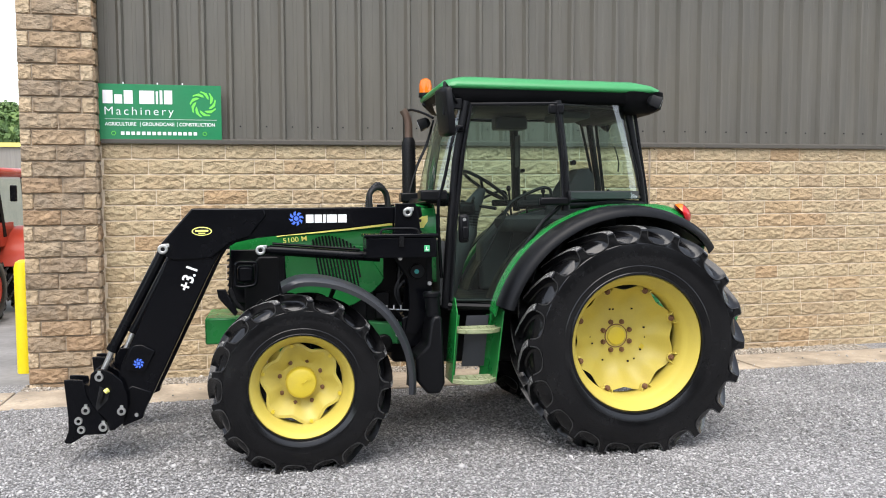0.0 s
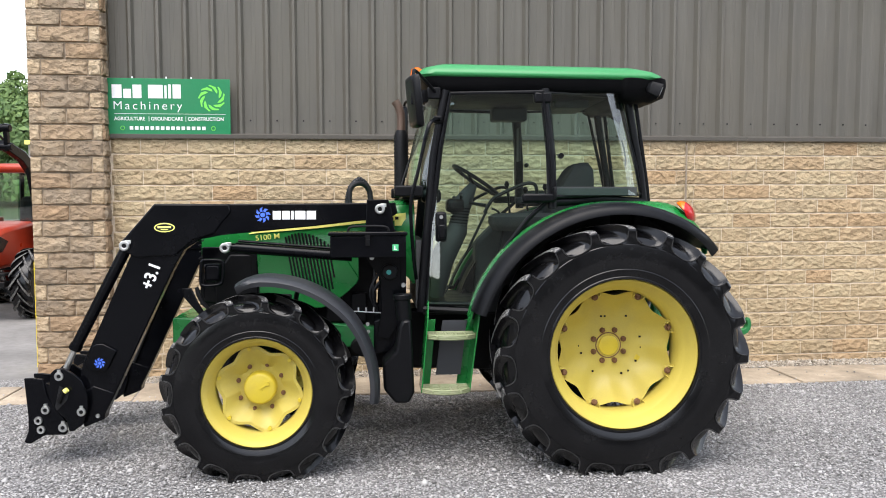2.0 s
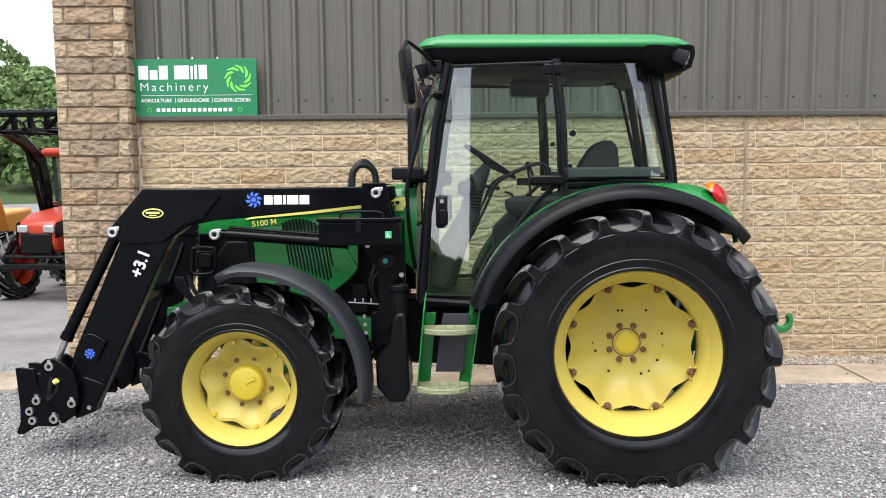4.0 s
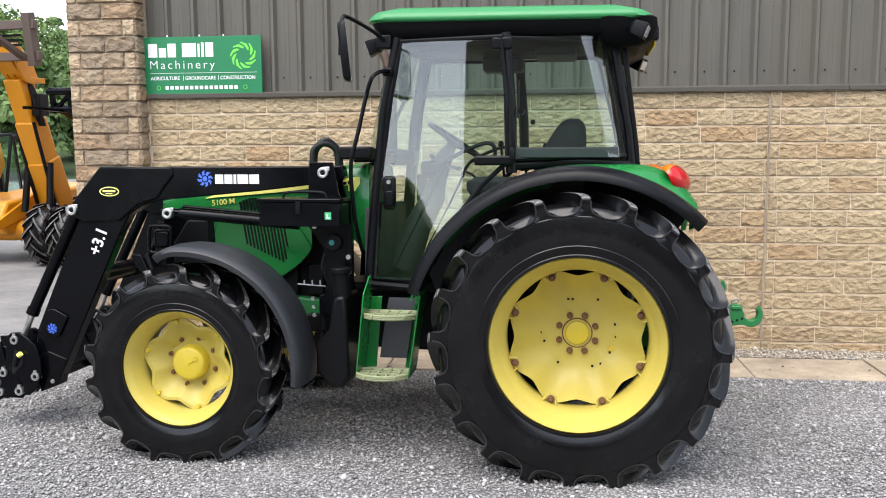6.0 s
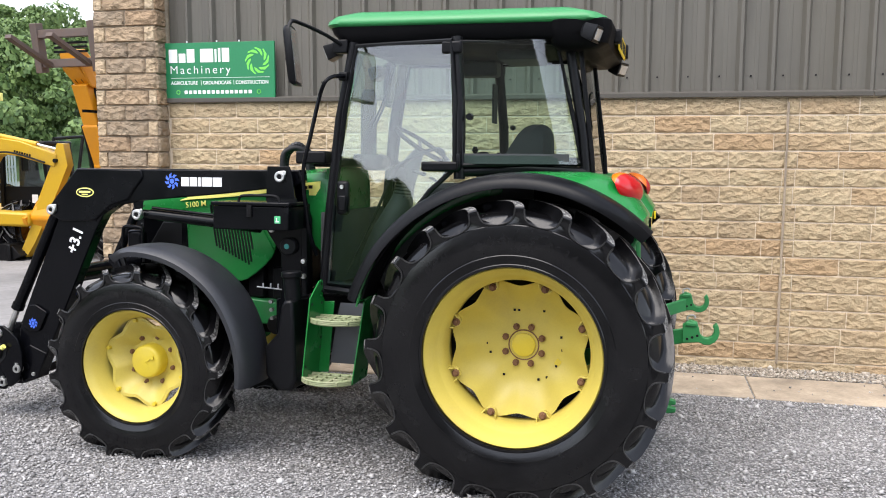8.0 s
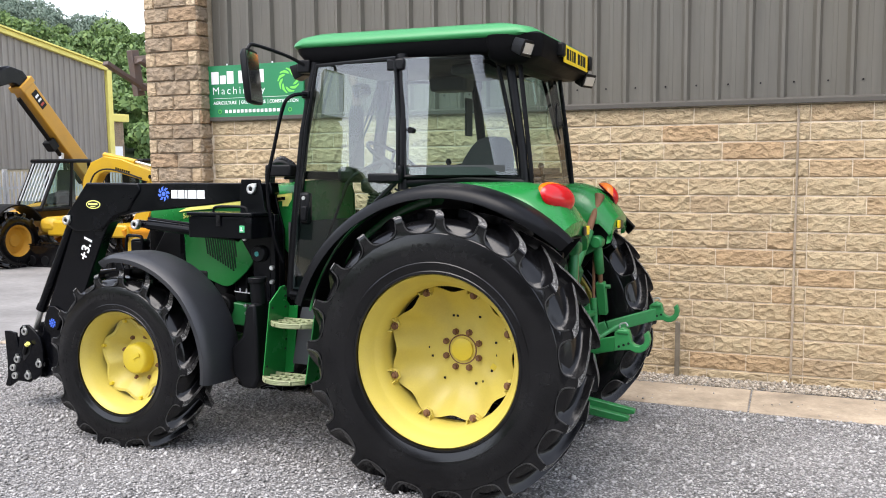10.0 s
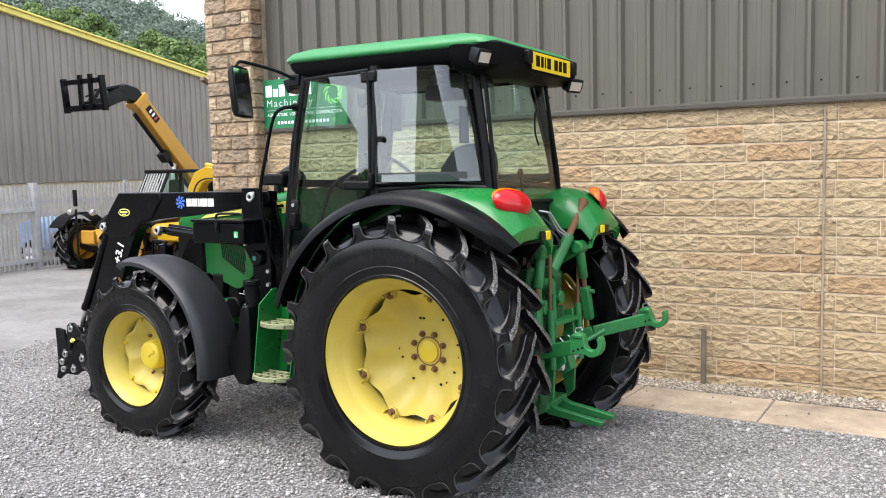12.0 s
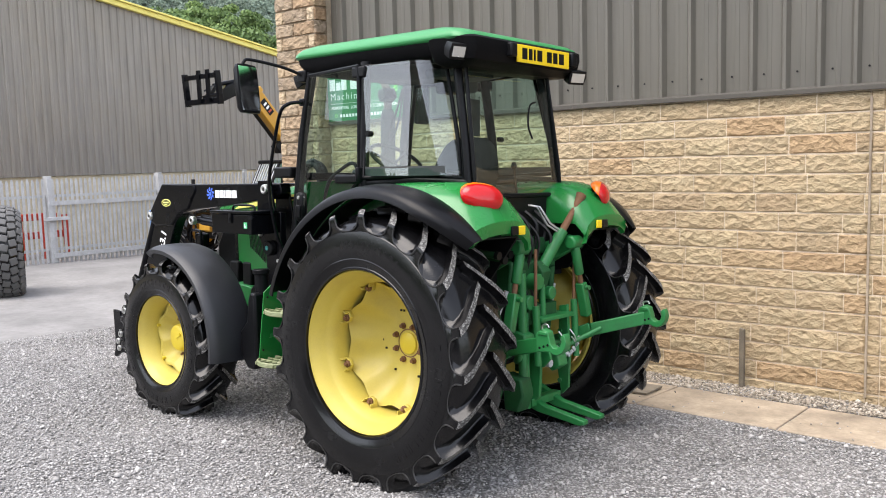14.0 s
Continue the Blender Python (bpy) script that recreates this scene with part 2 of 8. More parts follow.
def gravel():
    m, nt, b = mat("limestone_gravel")
    gv = nt.nodes.new("ShaderNodeNewGeometry").outputs["Position"]
    vo = nt.nodes.new("ShaderNodeTexVoronoi")
    vo.inputs["Scale"].default_value = 58.0
    nt.links.new(gv, vo.inputs["Vector"])
    sep = nt.nodes.new("ShaderNodeSeparateColor")
    nt.links.new(vo.outputs["Color"], sep.inputs[0])
    c = ramp(nt, sep.outputs[0], [(0.0, (0.16, 0.156, 0.153)), (0.5, (0.32, 0.312, 0.304)), (1.0, (0.50, 0.487, 0.475))])
    # the shade between stones, put in as a darker colour towards cell edges
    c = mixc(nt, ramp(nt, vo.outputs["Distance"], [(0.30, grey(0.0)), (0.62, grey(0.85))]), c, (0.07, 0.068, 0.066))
    n3 = noise_tex(nt, 1.3, 4.0, 0.6, gv)
    c = mixc(nt, ramp(nt, n3, [(0.4, grey(0.0)), (0.75, grey(0.35))]), c, (0.27, 0.266, 0.262))
    nt.links.new(c, b.inputs["Base Color"])
    b.inputs["Roughness"].default_value = 0.85
    inv = nt.nodes.new("ShaderNodeMath")
    inv.operation = "SUBTRACT"
    inv.inputs[0].default_value = 1.0
    nt.links.new(vo.outputs["Distance"], inv.inputs[1])
    bump(nt, b, inv.outputs[0], 1.0, 0.012)
    return m


M_GRAVEL = gravel()


def pebbles_mat(name, tones):
    m, nt, b = mat(name)
    g = nt.nodes.new("ShaderNodeNewGeometry")
    c = ramp(nt, g.outputs["Random Per Island"], [(0.0, tones[0]), (0.25, tones[1]), (0.75, tones[2]), (1.0, tones[3])])
    nt.links.new(c, b.inputs["Base Color"])
    b.inputs["Specular IOR Level"].default_value = 0.15
    b.inputs["Roughness"].default_value = 0.95
    return m


M_CHIPS = pebbles_mat("limestone_chips", [(0.14, 0.137, 0.134), (0.27, 0.263, 0.256), (0.41, 0.40, 0.39), (0.54, 0.526, 0.512)])
M_BUFFCHIPS = pebbles_mat("buff_chips", [(0.14, 0.118, 0.09), (0.28, 0.24, 0.19), (0.40, 0.35, 0.285), (0.52, 0.475, 0.41)])


def foliage(name, tones):
    m, nt, b = mat(name)
    g = nt.nodes.new("ShaderNodeNewGeometry")
    c = ramp(nt, g.outputs["Random Per Island"], [(k / (len(tones) - 1), t) for k, t in enumerate(tones)])
    n = noise_tex(nt, 0.06, 3.0, 0.6, g.outputs["Position"])
    c = mixc(nt, ramp(nt, n, [(0.4, grey(0.0)), (0.65, grey(0.6))]), c, tones[0])
    nt.links.new(c, b.inputs["Base Color"])
    b.inputs["Roughness"].default_value = 0.7
    return m


M_WOOD = foliage("woodland_leaves", [(0.048, 0.095, 0.024), (0.098, 0.168, 0.04), (0.16, 0.235, 0.062)])
# distance haze put into the colour: paler, bluer leaves for the far ridge
M_HAZEWOOD = foliage("far_woodland", [(0.115, 0.165, 0.13), (0.135, 0.185, 0.14), (0.16, 0.21, 0.15)])
M_EXC = paint("excavator_yellow", (0.50, 0.30, 0.012), 0.4, 0.3, scale=6)
M_ORANGE = paint("machine_orange", (0.62, 0.245, 0.006), 0.4, 0.3, scale=6)
M_OCHRE = paint("machine_ochre", (0.52, 0.265, 0.025), 0.4, 0.3, scale=6)
M_REDP = paint("tractor_red", (0.42, 0.04, 0.016), 0.3, 0.12)

# ---- building helpers ----
def part(name, bm, material, parent=None, label="", bev=0.0, smooth=40, flip_v=False):
    """Links a bmesh as one mesh object, under parent where there is one."""
    if flip_v:
        for v in bm.verts:
            v.co.y = -v.co.y
        bmesh.ops.reverse_faces(bm, faces=bm.faces[:])
    me = bpy.data.meshes.new(name)
    bm.to_mesh(me)
    bm.free()
    me.materials.append(material)
    if smooth:
        me.shade_smooth()
        me.set_sharp_from_angle(angle=radians(smooth))
    ob = new(name, me)
    if parent is not None:
        ob.parent = parent
    if bev:
        md = ob.modifiers.new("bevel", "BEVEL")
        md.width, md.segments, md.limit_method, md.angle_limit = bev, 2, "ANGLE", radians(35)
        md.harden_normals = False
    if label:
        tagged(ob, label)
    return ob


def B():
    return bmesh.new()


def box(bm, lo, hi, m=None):
    vs = [bm.verts.new(Vector((x, y, z)) if m is None else m @ Vector((x, y, z)))
          for x in (lo[0], hi[0]) for y in (lo[1], hi[1]) for z in (lo[2], hi[2])]
    for f in ((0, 1, 3, 2), (4, 6, 7, 5), (0, 4, 5, 1), (2, 3, 7, 6), (0, 2, 6, 4), (1, 5, 7, 3)):
        bm.faces.new([vs[i] for i in f])
    return bm


def cbox(bm, c, s, m=None):
    return box(bm, [a - b / 2 for a, b in zip(c, s)], [a + b / 2 for a, b in zip(c, s)], m)


def prism(bm, pts, v0, v1):
    """A polygon in the u-w plane, extruded from v0 to v1."""
    a = [bm.verts.new((u, v0, w)) for u, w in pts]
    b = [bm.verts.new((u, v1, w)) for u, w in pts]
    bm.faces.new(a)
    bm.faces.new(b[::-1])
    n = len(pts)
    for i in range(n):
        bm.faces.new((a[(i + 1) % n], a[i], b[i], b[(i + 1) % n]))
    bmesh.ops.recalc_face_normals(bm, faces=bm.faces[:])
    return bm


def tube(bm, path, r, seg=10, caps=True):
    """A round bar swept along a path; r is one radius or one for each point."""
    pts = [Vector(p) for p in path]
    rs = r if isinstance(r, (list, tuple)) else [r] * len(pts)
    rings = []
    prev = None
    for i, p in enumerate(pts):
        d = (pts[min(i + 1, len(pts) - 1)] - pts[max(i - 1, 0)]).normalized()
        if prev is None:
            a = d.orthogonal().normalized()
        else:
            a = (prev - d * prev.dot(d)).normalized()
        prev = a
        b = d.cross(a)
        rings.append([bm.verts.new(p + (a * math.cos(2 * math.pi * k / seg) + b * math.sin(2 * math.pi * k / seg)) * rs[i]) for k in range(seg)])
    for r0, r1 in zip(rings, rings[1:]):
        for k in range(seg):
            bm.faces.new((r0[k], r0[(k + 1) % seg], r1[(k + 1) % seg], r1[k]))
    if caps:
        bm.faces.new(rings[0][::-1])
        bm.faces.new(rings[-1])
    return bm


def curve_pts(ctrl, n=6):
    """A smooth line through the given points."""
    c = [Vector(p) for p in ctrl]
    out = []
    for i in range(len(c) - 1):
        p0, p1, p2, p3 = c[max(i - 1, 0)], c[i], c[i + 1], c[min(i + 2, len(c) - 1)]
        for k in range(n):
            t = k / n
            out.append(0.5 * ((2 * p1) + (p2 - p0) * t + (2 * p0 - 5 * p1 + 4 * p2 - p3) * t * t + (3 * p1 - p0 - 3 * p2 + p3) * t ** 3))
    out.append(c[-1])
    return out


def lathe(bm, prof, cu, cw, seg=64):
    """A profile of (radius, v), turned round the axle line through (cu, cw)."""
    rings = []
    for r, v in prof:
        if r < 1e-6:
            rings.append([bm.verts.new((cu, v, cw))])
        else:
            rings.append([bm.verts.new((cu + r * math.cos(2 * math.pi * k / seg), v, cw + r * math.sin(2 * math.pi * k / seg))) for k in range(seg)])
    for a, b in zip(rings, rings[1:]):
        for k in range(seg):
            k2 = (k + 1) % seg
            if len(a) == 1:
                bm.faces.new((a[0], b[k2], b[k]))
            elif len(b) == 1:
                bm.faces.new((a[k], a[k2], b[0]))
            else:
                bm.faces.new((a[k], a[k2], b[k2], b[k]))
    bmesh.ops.recalc_face_normals(bm, faces=bm.faces[:])
    return bm


def sheet(bm, grid, thick):
    """A bent plate: rows of points, given a thickness along its normals."""
    n, m = len(grid), len(grid[0])
    if not thick:
        q = [[bm.verts.new(p) for p in row] for row in grid]
        for i in range(n - 1):
            for j in range(m - 1):
                bm.faces.new((q[i][j], q[i + 1][j], q[i + 1][j + 1], q[i][j + 1]))
        return bm
    P = [[Vector(p) for p in row] for row in grid]
    top, bot = [], []
    for i in range(n):
        tr_, br_ = [], []
        for j in range(m):
            du = P[min(i + 1, n - 1)][j] - P[max(i - 1, 0)][j]
            dv = P[i][min(j + 1, m - 1)] - P[i][max(j - 1, 0)]
            nn = du.cross(dv)
            nn = nn.normalized() if nn.length > 1e-9 else Vector((0, 0, 1))
            tr_.append(bm.verts.new(P[i][j] + nn * thick / 2))
            br_.append(bm.verts.new(P[i][j] - nn * thick / 2))
        top.append(tr_)
        bot.append(br_)
    for i in range(n - 1):
        for j in range(m - 1):
            bm.faces.new((top[i][j], top[i + 1][j], top[i + 1][j + 1], top[i][j + 1]))
            bm.faces.new((bot[i][j], bot[i][j + 1], bot[i + 1][j + 1], bot[i + 1][j]))
    for i in range(n - 1):
        bm.faces.new((top[i][0], bot[i][0], bot[i + 1][0], top[i + 1][0]))
        bm.faces.new((top[i][-1], top[i + 1][-1], bot[i + 1][-1], bot[i][-1]))
    for j in range(m - 1):
        bm.faces.new((top[0][j], top[0][j + 1], bot[0][j + 1], bot[0][j]))
        bm.faces.new((top[-1][j], bot[-1][j], bot[-1][j + 1], top[-1][j + 1]))
    bmesh.ops.recalc_face_normals(bm, faces=bm.faces[:])
    return bm


def pane(bm, corners, thick=0.0):
    """A pane through its outline: one sheet, or with a thickness."""
    c = [Vector(p) for p in corners]
    if not thick:
        bm.faces.new([bm.verts.new(p) for p in c])
        return bm
    n = (c[1] - c[0]).cross(c[2] - c[0]).normalized() * thick / 2
    a = [bm.verts.new(p + n) for p in c]
    b = [bm.verts.new(p - n) for p in c]
    bm.faces.new(a)
    bm.faces.new(b[::-1])
    for i in range(len(c)):
        j = (i + 1) % len(c)
        bm.faces.new((a[j], a[i], b[i], b[j]))
    return bm


def bar(bm, p0, p1, sx, sy, up=(0, 0, 1)):
    """A square bar between two points: sx across, sy along up."""
    p0, p1 = Vector(p0), Vector(p1)
    d = p1 - p0
    L = d.length
    d.normalize()
    x = d.cross(Vector(up)).normalized()
    y = x.cross(d)
    m = Matrix((x, y, d)).transposed().to_4x4()
    m.translation = p0
    return box(bm, (-sx / 2, -sy / 2, 0), (sx / 2, sy / 2, L), m)


def rod(bm, p0, p1, r, seg=14):
    return tube(bm, [p0, p1], r, seg)


def words(name, body, size, m, material, parent=None, extrude=0.001, align="LEFT", stretch=1.0, bold=0.0, spacing=1.0):
    """Lettering in the built-in font, turned into a mesh; m places its baseline start, facing +z of m."""
    cu = bpy.data.curves.new(name, "FONT")
    cu.body, cu.size, cu.extrude, cu.align_x, cu.offset, cu.space_character = body, size, extrude, align, bold, spacing
    tmp = bpy.data.objects.new(name, cu)
    scene.collection.objects.link(tmp)
    me = bpy.data.meshes.new_from_object(tmp.evaluated_get(bpy.context.evaluated_depsgraph_get()))
    bpy.data.objects.remove(tmp)
    bpy.data.curves.remove(cu)
    me.materials.clear()
    me.materials.append(material)
    me.transform(m @ Matrix.Diagonal((stretch, 1, 1, 1)))
    ob = new(name, me)
    if parent is not None:
        ob.parent = parent
    return ob


def on_side(u, v, w, tilt=0.0):
    """A frame on a side panel that faces -v: x along u, y up, tilted by degrees."""
    return Matrix.Translation((u, v, w)) @ Euler((radians(90), 0, 0)).to_matrix().to_4x4() @ Matrix.Rotation(radians(tilt), 4, "Z")


def empty_thing(name, m, label, category, group=""):
    ob = new(name)
    ob.matrix_world = m
    return tagged(ob, label, category, group)

# ---- ground, wall and pillar ----
def ground_z(x, y):
    """The yard falls gently towards the wall and is level beyond it."""
    return -0.02 * (min(max(y, -8.0), 14.0) - 5.75)


def ground_mesh(name, xs, ys, dz, material, label, kind="structure", jitter=0.0):
    bm = B()
    rows = [[bm.verts.new((x, y, ground_z(x, y) + dz + (random.uniform(-jitter, jitter) if jitter else 0))) for y in ys] for x in xs]
    for a, b in zip(rows, rows[1:]):
        for j in range(len(ys) - 1):
            bm.faces.new((a[j], b[j], b[j + 1], a[j + 1]))
    return tagged(part(name, bm, material), label, kind=kind)


ground_mesh("ground", [-900, -300, -90, -40, -20, -10, 0, 10, 40, 150, 900], [-900, -200, -60, -20, -8, 0, 5, 9.5, 12, 14, 20, 40, 120, 400, 900], 0.0, M_TARMAC, "worn dark grey tarmac yard reaching into the distance")

# gravel apron with a ragged left edge
bm = B()
gx = [k * 0.25 for k in range(0, 77)]
gy = [-7.0 + k * 0.265 for k in range(0, 61)]
gr = []
for y in gy:
    e = -3.55 + 0.25 * noise.noise((0.0, y * 0.9, 3.1)) + 0.1 * noise.noise((5.0, y * 4.0, 3.1)) + max(0.0, (6.0 - y)) * -0.06
    gr.append([bm.verts.new((e + x, min(y, 8.9), ground_z(0, y) + 0.012 + 0.008 * noise.noise((x * 1.3, y * 1.3, 0.5)))) for x in gx])
for a, b in zip(gr, gr[1:]):
    for j in range(len(gx) - 1):
        bm.faces.new((a[j], a[j + 1], b[j + 1], b[j]))
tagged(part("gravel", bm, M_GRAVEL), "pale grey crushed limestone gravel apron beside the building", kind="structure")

WALL_Y, SILL = 8.87, 2.242
wall = tagged(part("wall_north", box(B(), (-1.3, WALL_Y - 0.001, -0.4), (13.0, WALL_Y + 0.3, SILL + 0.025)), M_MORTAR), "buff split-face sandstone block wall with pale mortar", kind="structure")
pillar = tagged(part("wall_pillar", box(B(), (-1.946, 8.704, -0.4), (-1.309, 9.3, 4.7)), M_MORTAR_OLD), "weathered sandstone corner pillar of the building", kind="structure")

# ribbed cladding above the stonework
bm = B()
prof = []
x = -1.29
while x < 13.0:
    prof += [(x, 8.948), (x + 0.055, 8.948), (x + 0.06, 8.945), (x + 0.09, 8.945), (x + 0.095, 8.948), (x + 0.162, 8.948), (x + 0.19, 8.905), (x + 0.215, 8.905), (x + 0.236, 8.948)]
    x += 0.2535
cl = [[bm.verts.new((px_, py_, z)) for px_, py_ in prof] for z in (2.275, 3.4, 4.7)]
for a, b in zip(cl, cl[1:]):
    for j in range(len(prof) - 1):
        bm.faces.new((a[j], a[j + 1], b[j + 1], b[j]))
tagged(part("wall_cladding", bm, M_CLAD, smooth=20), "taupe profiled steel wall cladding with upright ribs", kind="structure")
bm = B()
x = -1.29
while x < 9.5:
    tube(bm, [(x + 0.035, 8.949, 2.42), (x + 0.035, 8.941, 2.42)], 0.008, 8)
    x += 0.2535
tagged(part("cladding_screws", bm, M_DARK), "dark screw heads along the cladding foot", kind="stuff")
bm = B()
prism_pts = [(8.96, 2.300), (8.885, 2.288), (8.826, 2.278), (8.826, 2.240), (8.834, 2.240), (8.834, 2.269), (8.96, 2.269)]
for xa, xb, dz in ((-1.275, 1.9, 0.0), (1.904, 5.0, 0.002), (5.004, 8.1, 0.0), (8.104, 13.0, 0.002)):
    a = [bm.verts.new((xa, p, q + dz)) for p, q in prism_pts]
    b = [bm.verts.new((xb, p, q + dz)) for p, q in prism_pts]
    bm.faces.new(a[::-1])
    bm.faces.new(b)
    for i in range(len(a)):
        bm.faces.new((a[i], a[(i + 1) % len(a)], b[(i + 1) % len(a)], b[i]))
bmesh.ops.recalc_face_normals(bm, faces=bm.faces[:])
tagged(part("trim", bm, M_FLASH, bev=0.003), "taupe steel flashing between cladding and stonework", kind="structure")
tagged(part("roof", prism(B(), [(-2.2, 4.7), (13.2, 4.7), (13.2, 4.86), (-2.2, 4.86)], 8.6, 20.0), M_SHED), "grey sheet roof of the building", kind="structure")
tagged(part("wall_west", box(B(), (-1.9, 9.3, -0.4), (-1.6, 20.0, 4.7)), M_MORTAR), "stone side wall of the building", kind="structure")
# movement joint with a thin bead
bm = B()
tube(bm, [(4.365, 8.852, 0.0), (4.365, 8.852, 2.2)], 0.009, 8)
tagged(part("joint_bead", bm, M_SLAB), "thin pale vertical movement joint in the stone wall", kind="structure")


def sign():
    s = tagged(part("sign", box(B(), (-1.29, 8.845, 2.266), (-0.165, 8.87, 2.80)), M_SIGN, bev=0.002), "green business sign with white and lime lettering on the wall", "sign")
    f = 8.8435
    # the name: plain white blocks of its size
    for x0, x1, h in ((-1.255, -1.165, 0.125), (-1.15, -1.08, 0.085), (-1.065, -0.985, 0.125), (-0.925, -0.79, 0.125), (-0.775, -0.755, 0.12), (-0.74, -0.715, 0.13), (-0.70, -0.625, 0.13)):
        part("name_block", box(B(), (x0 + 0.005, f - 0.001, 2.615), (x1 + 0.005, f, 2.615 + h)), M_WHITE, s, "white name block")
    words("lettering", "Machinery", 0.11, on_side(-1.245, f, 2.51), M_WHITE, s, 0.0006, stretch=1.06, bold=-0.001, spacing=1.32)
    for x, body in ((-1.235, "AGRICULTURE"), (-0.900, "GROUNDCARE"), (-0.562, "CONSTRUCTION")):
        words("lettering", body, 0.046, on_side(x, f, 2.408), M_WHITE, s, 0.0006, stretch=0.93, bold=0.0006)
    for x in (-0.917, -0.579):
        part("divider", box(B(), (x - 0.002, f - 0.001, 2.400), (x + 0.002, f, 2.446)), M_WHITE, s)
    part("rule", box(B(), (-1.235, f - 0.001, 2.468), (-0.21, f, 2.471)), M_WHITE, s)
    for k in range(15):
        part("address_block", box(B(), (-1.095 + k * 0.0475, f - 0.001, 2.32), (-1.063 + k * 0.0475, f, 2.352)), M_WHITE, s, "white web address block")
    bm = B()
    for c in (-1.16, -0.325):
        for k in range(8):
            a = k * math.pi / 4
            box(bm, (-0.012, -0.001, 0.014), (0.010, 0, 0.02), Matrix.Translation((c, f, 2.336)) @ Matrix.Rotation(a, 4, "Y"))
    part("small_rosettes", bm, M_LEAFGREEN, s)
    bm = B()
    for k in range(9):
        a = k * 2 * math.pi / 9
        pts = [Vector((math.cos(a + p) * q, 0, math.sin(a + p) * q)) + Vector((-0.335, f, 2.62)) for p, q in ((0.0, 0.066), (0.22, 0.088), (0.55, 0.112), (1.0, 0.126), (1.12, 0.121), (0.84, 0.101), (0.56, 0.08), (0.34, 0.068))]
        lo = [bm.verts.new(p) for p in pts]
        hi = [bm.verts.new(p + Vector((0, -0.001 - 0.0003 * (k % 2), 0))) for p in pts]
        bm.faces.new(hi)
        for i in range(len(lo)):
            bm.faces.new((lo[i], lo[(i + 1) % len(lo)], hi[(i + 1) % len(lo)], hi[i]))
    bmesh.ops.recalc_face_normals(bm, faces=bm.faces[:])
    part("rosette", bm, M_LEAFGREEN, s, "lime green ring of blades")
    for x in (-1.07, -0.76, -0.53):
        part("fixing_tab", box(B(), (x, 8.855, 2.80), (x + 0.012, 8.865, 2.818)), M_WHITE, s)
    return s


sign()
stake = tagged(part("stake", prism(B(), [(3.435, -0.2), (3.475, -0.2), (3.478, 0.42), (3.44, 0.43)], 8.80, 8.835), plain("weathered_post", (0.16, 0.135, 0.10), 0.85, 0.3, 8.0), bev=0.003), "short weathered brown upright post against the stone wall", "post")
bm = B()
tube(bm, [(-2.18, 9.63, -0.1), (-2.18, 9.63, 1.0), (-2.18, 9.63, 1.06), (-2.18, 9.63, 1.085)], [0.085, 0.085, 0.07, 0.03], 20)
tagged(part("bollard", bm, paint("bollard_yellow", (0.8, 0.62, 0.01), 0.4, 0.25)), "yellow painted steel bollard beside the pillar", "bollard")

# ---- the green tractor: u to the rear, v to its right, w up, from the ground below the rear axle ----
TR = empty_thing("tractor", pose(2.62, 6.43, -0.02, -1.7, 0, -2.0), "green farm tractor with yellow wheels and black front loader on gravel", "tractor")


def tyre_mesh(bm, cu, cw, R, vo, vi, rim_r, lug_h):
    """The carcass: rounded side walls with thin rings, a shoulder that falls away between the bars, and the tread floor."""
    vc, h = (vo + vi) / 2, abs(vi - vo) / 2
    Rc = R - lug_h
    H = Rc - rim_r
    half = [(rim_r + 0.010, -0.80), (rim_r + 0.006, -0.88), (rim_r + 0.03 * H, -0.915), (rim_r + 0.07 * H, -0.92), (rim_r + 0.085 * H, -0.905), (rim_r + 0.10 * H, -0.915), (rim_r + 0.2 * H, -0.96), (rim_r + 0.23 * H, -0.972), (rim_r + 0.245 * H, -0.962),
            (rim_r + 0.38 * H, -0.995), (rim_r + 0.5 * H, -1.0), (rim_r + 0.6 * H, -0.99), (rim_r + 0.7 * H, -0.975), (rim_r + 0.745 * H, -0.965), (rim_r + 0.76 * H, -0.945), (rim_r + 0.82 * H, -0.90), (rim_r + 0.90 * H, -0.83), (rim_r + 0.96 * H, -0.70), (Rc, -0.5), (Rc, 0.0)]
    prof = [(r, vc + s * h) for r, s in half] + [(r, vc - s * h) for r, s in half[-2::-1]]
    lathe(bm, prof, cu, cw, 112)
    for v in bm.verts:
        if v.co.z < 0.002:
            v.co.z = 0.002 - 0.012 * min(1.0, (0.002 - v.co.z) / 0.05)
    return bm


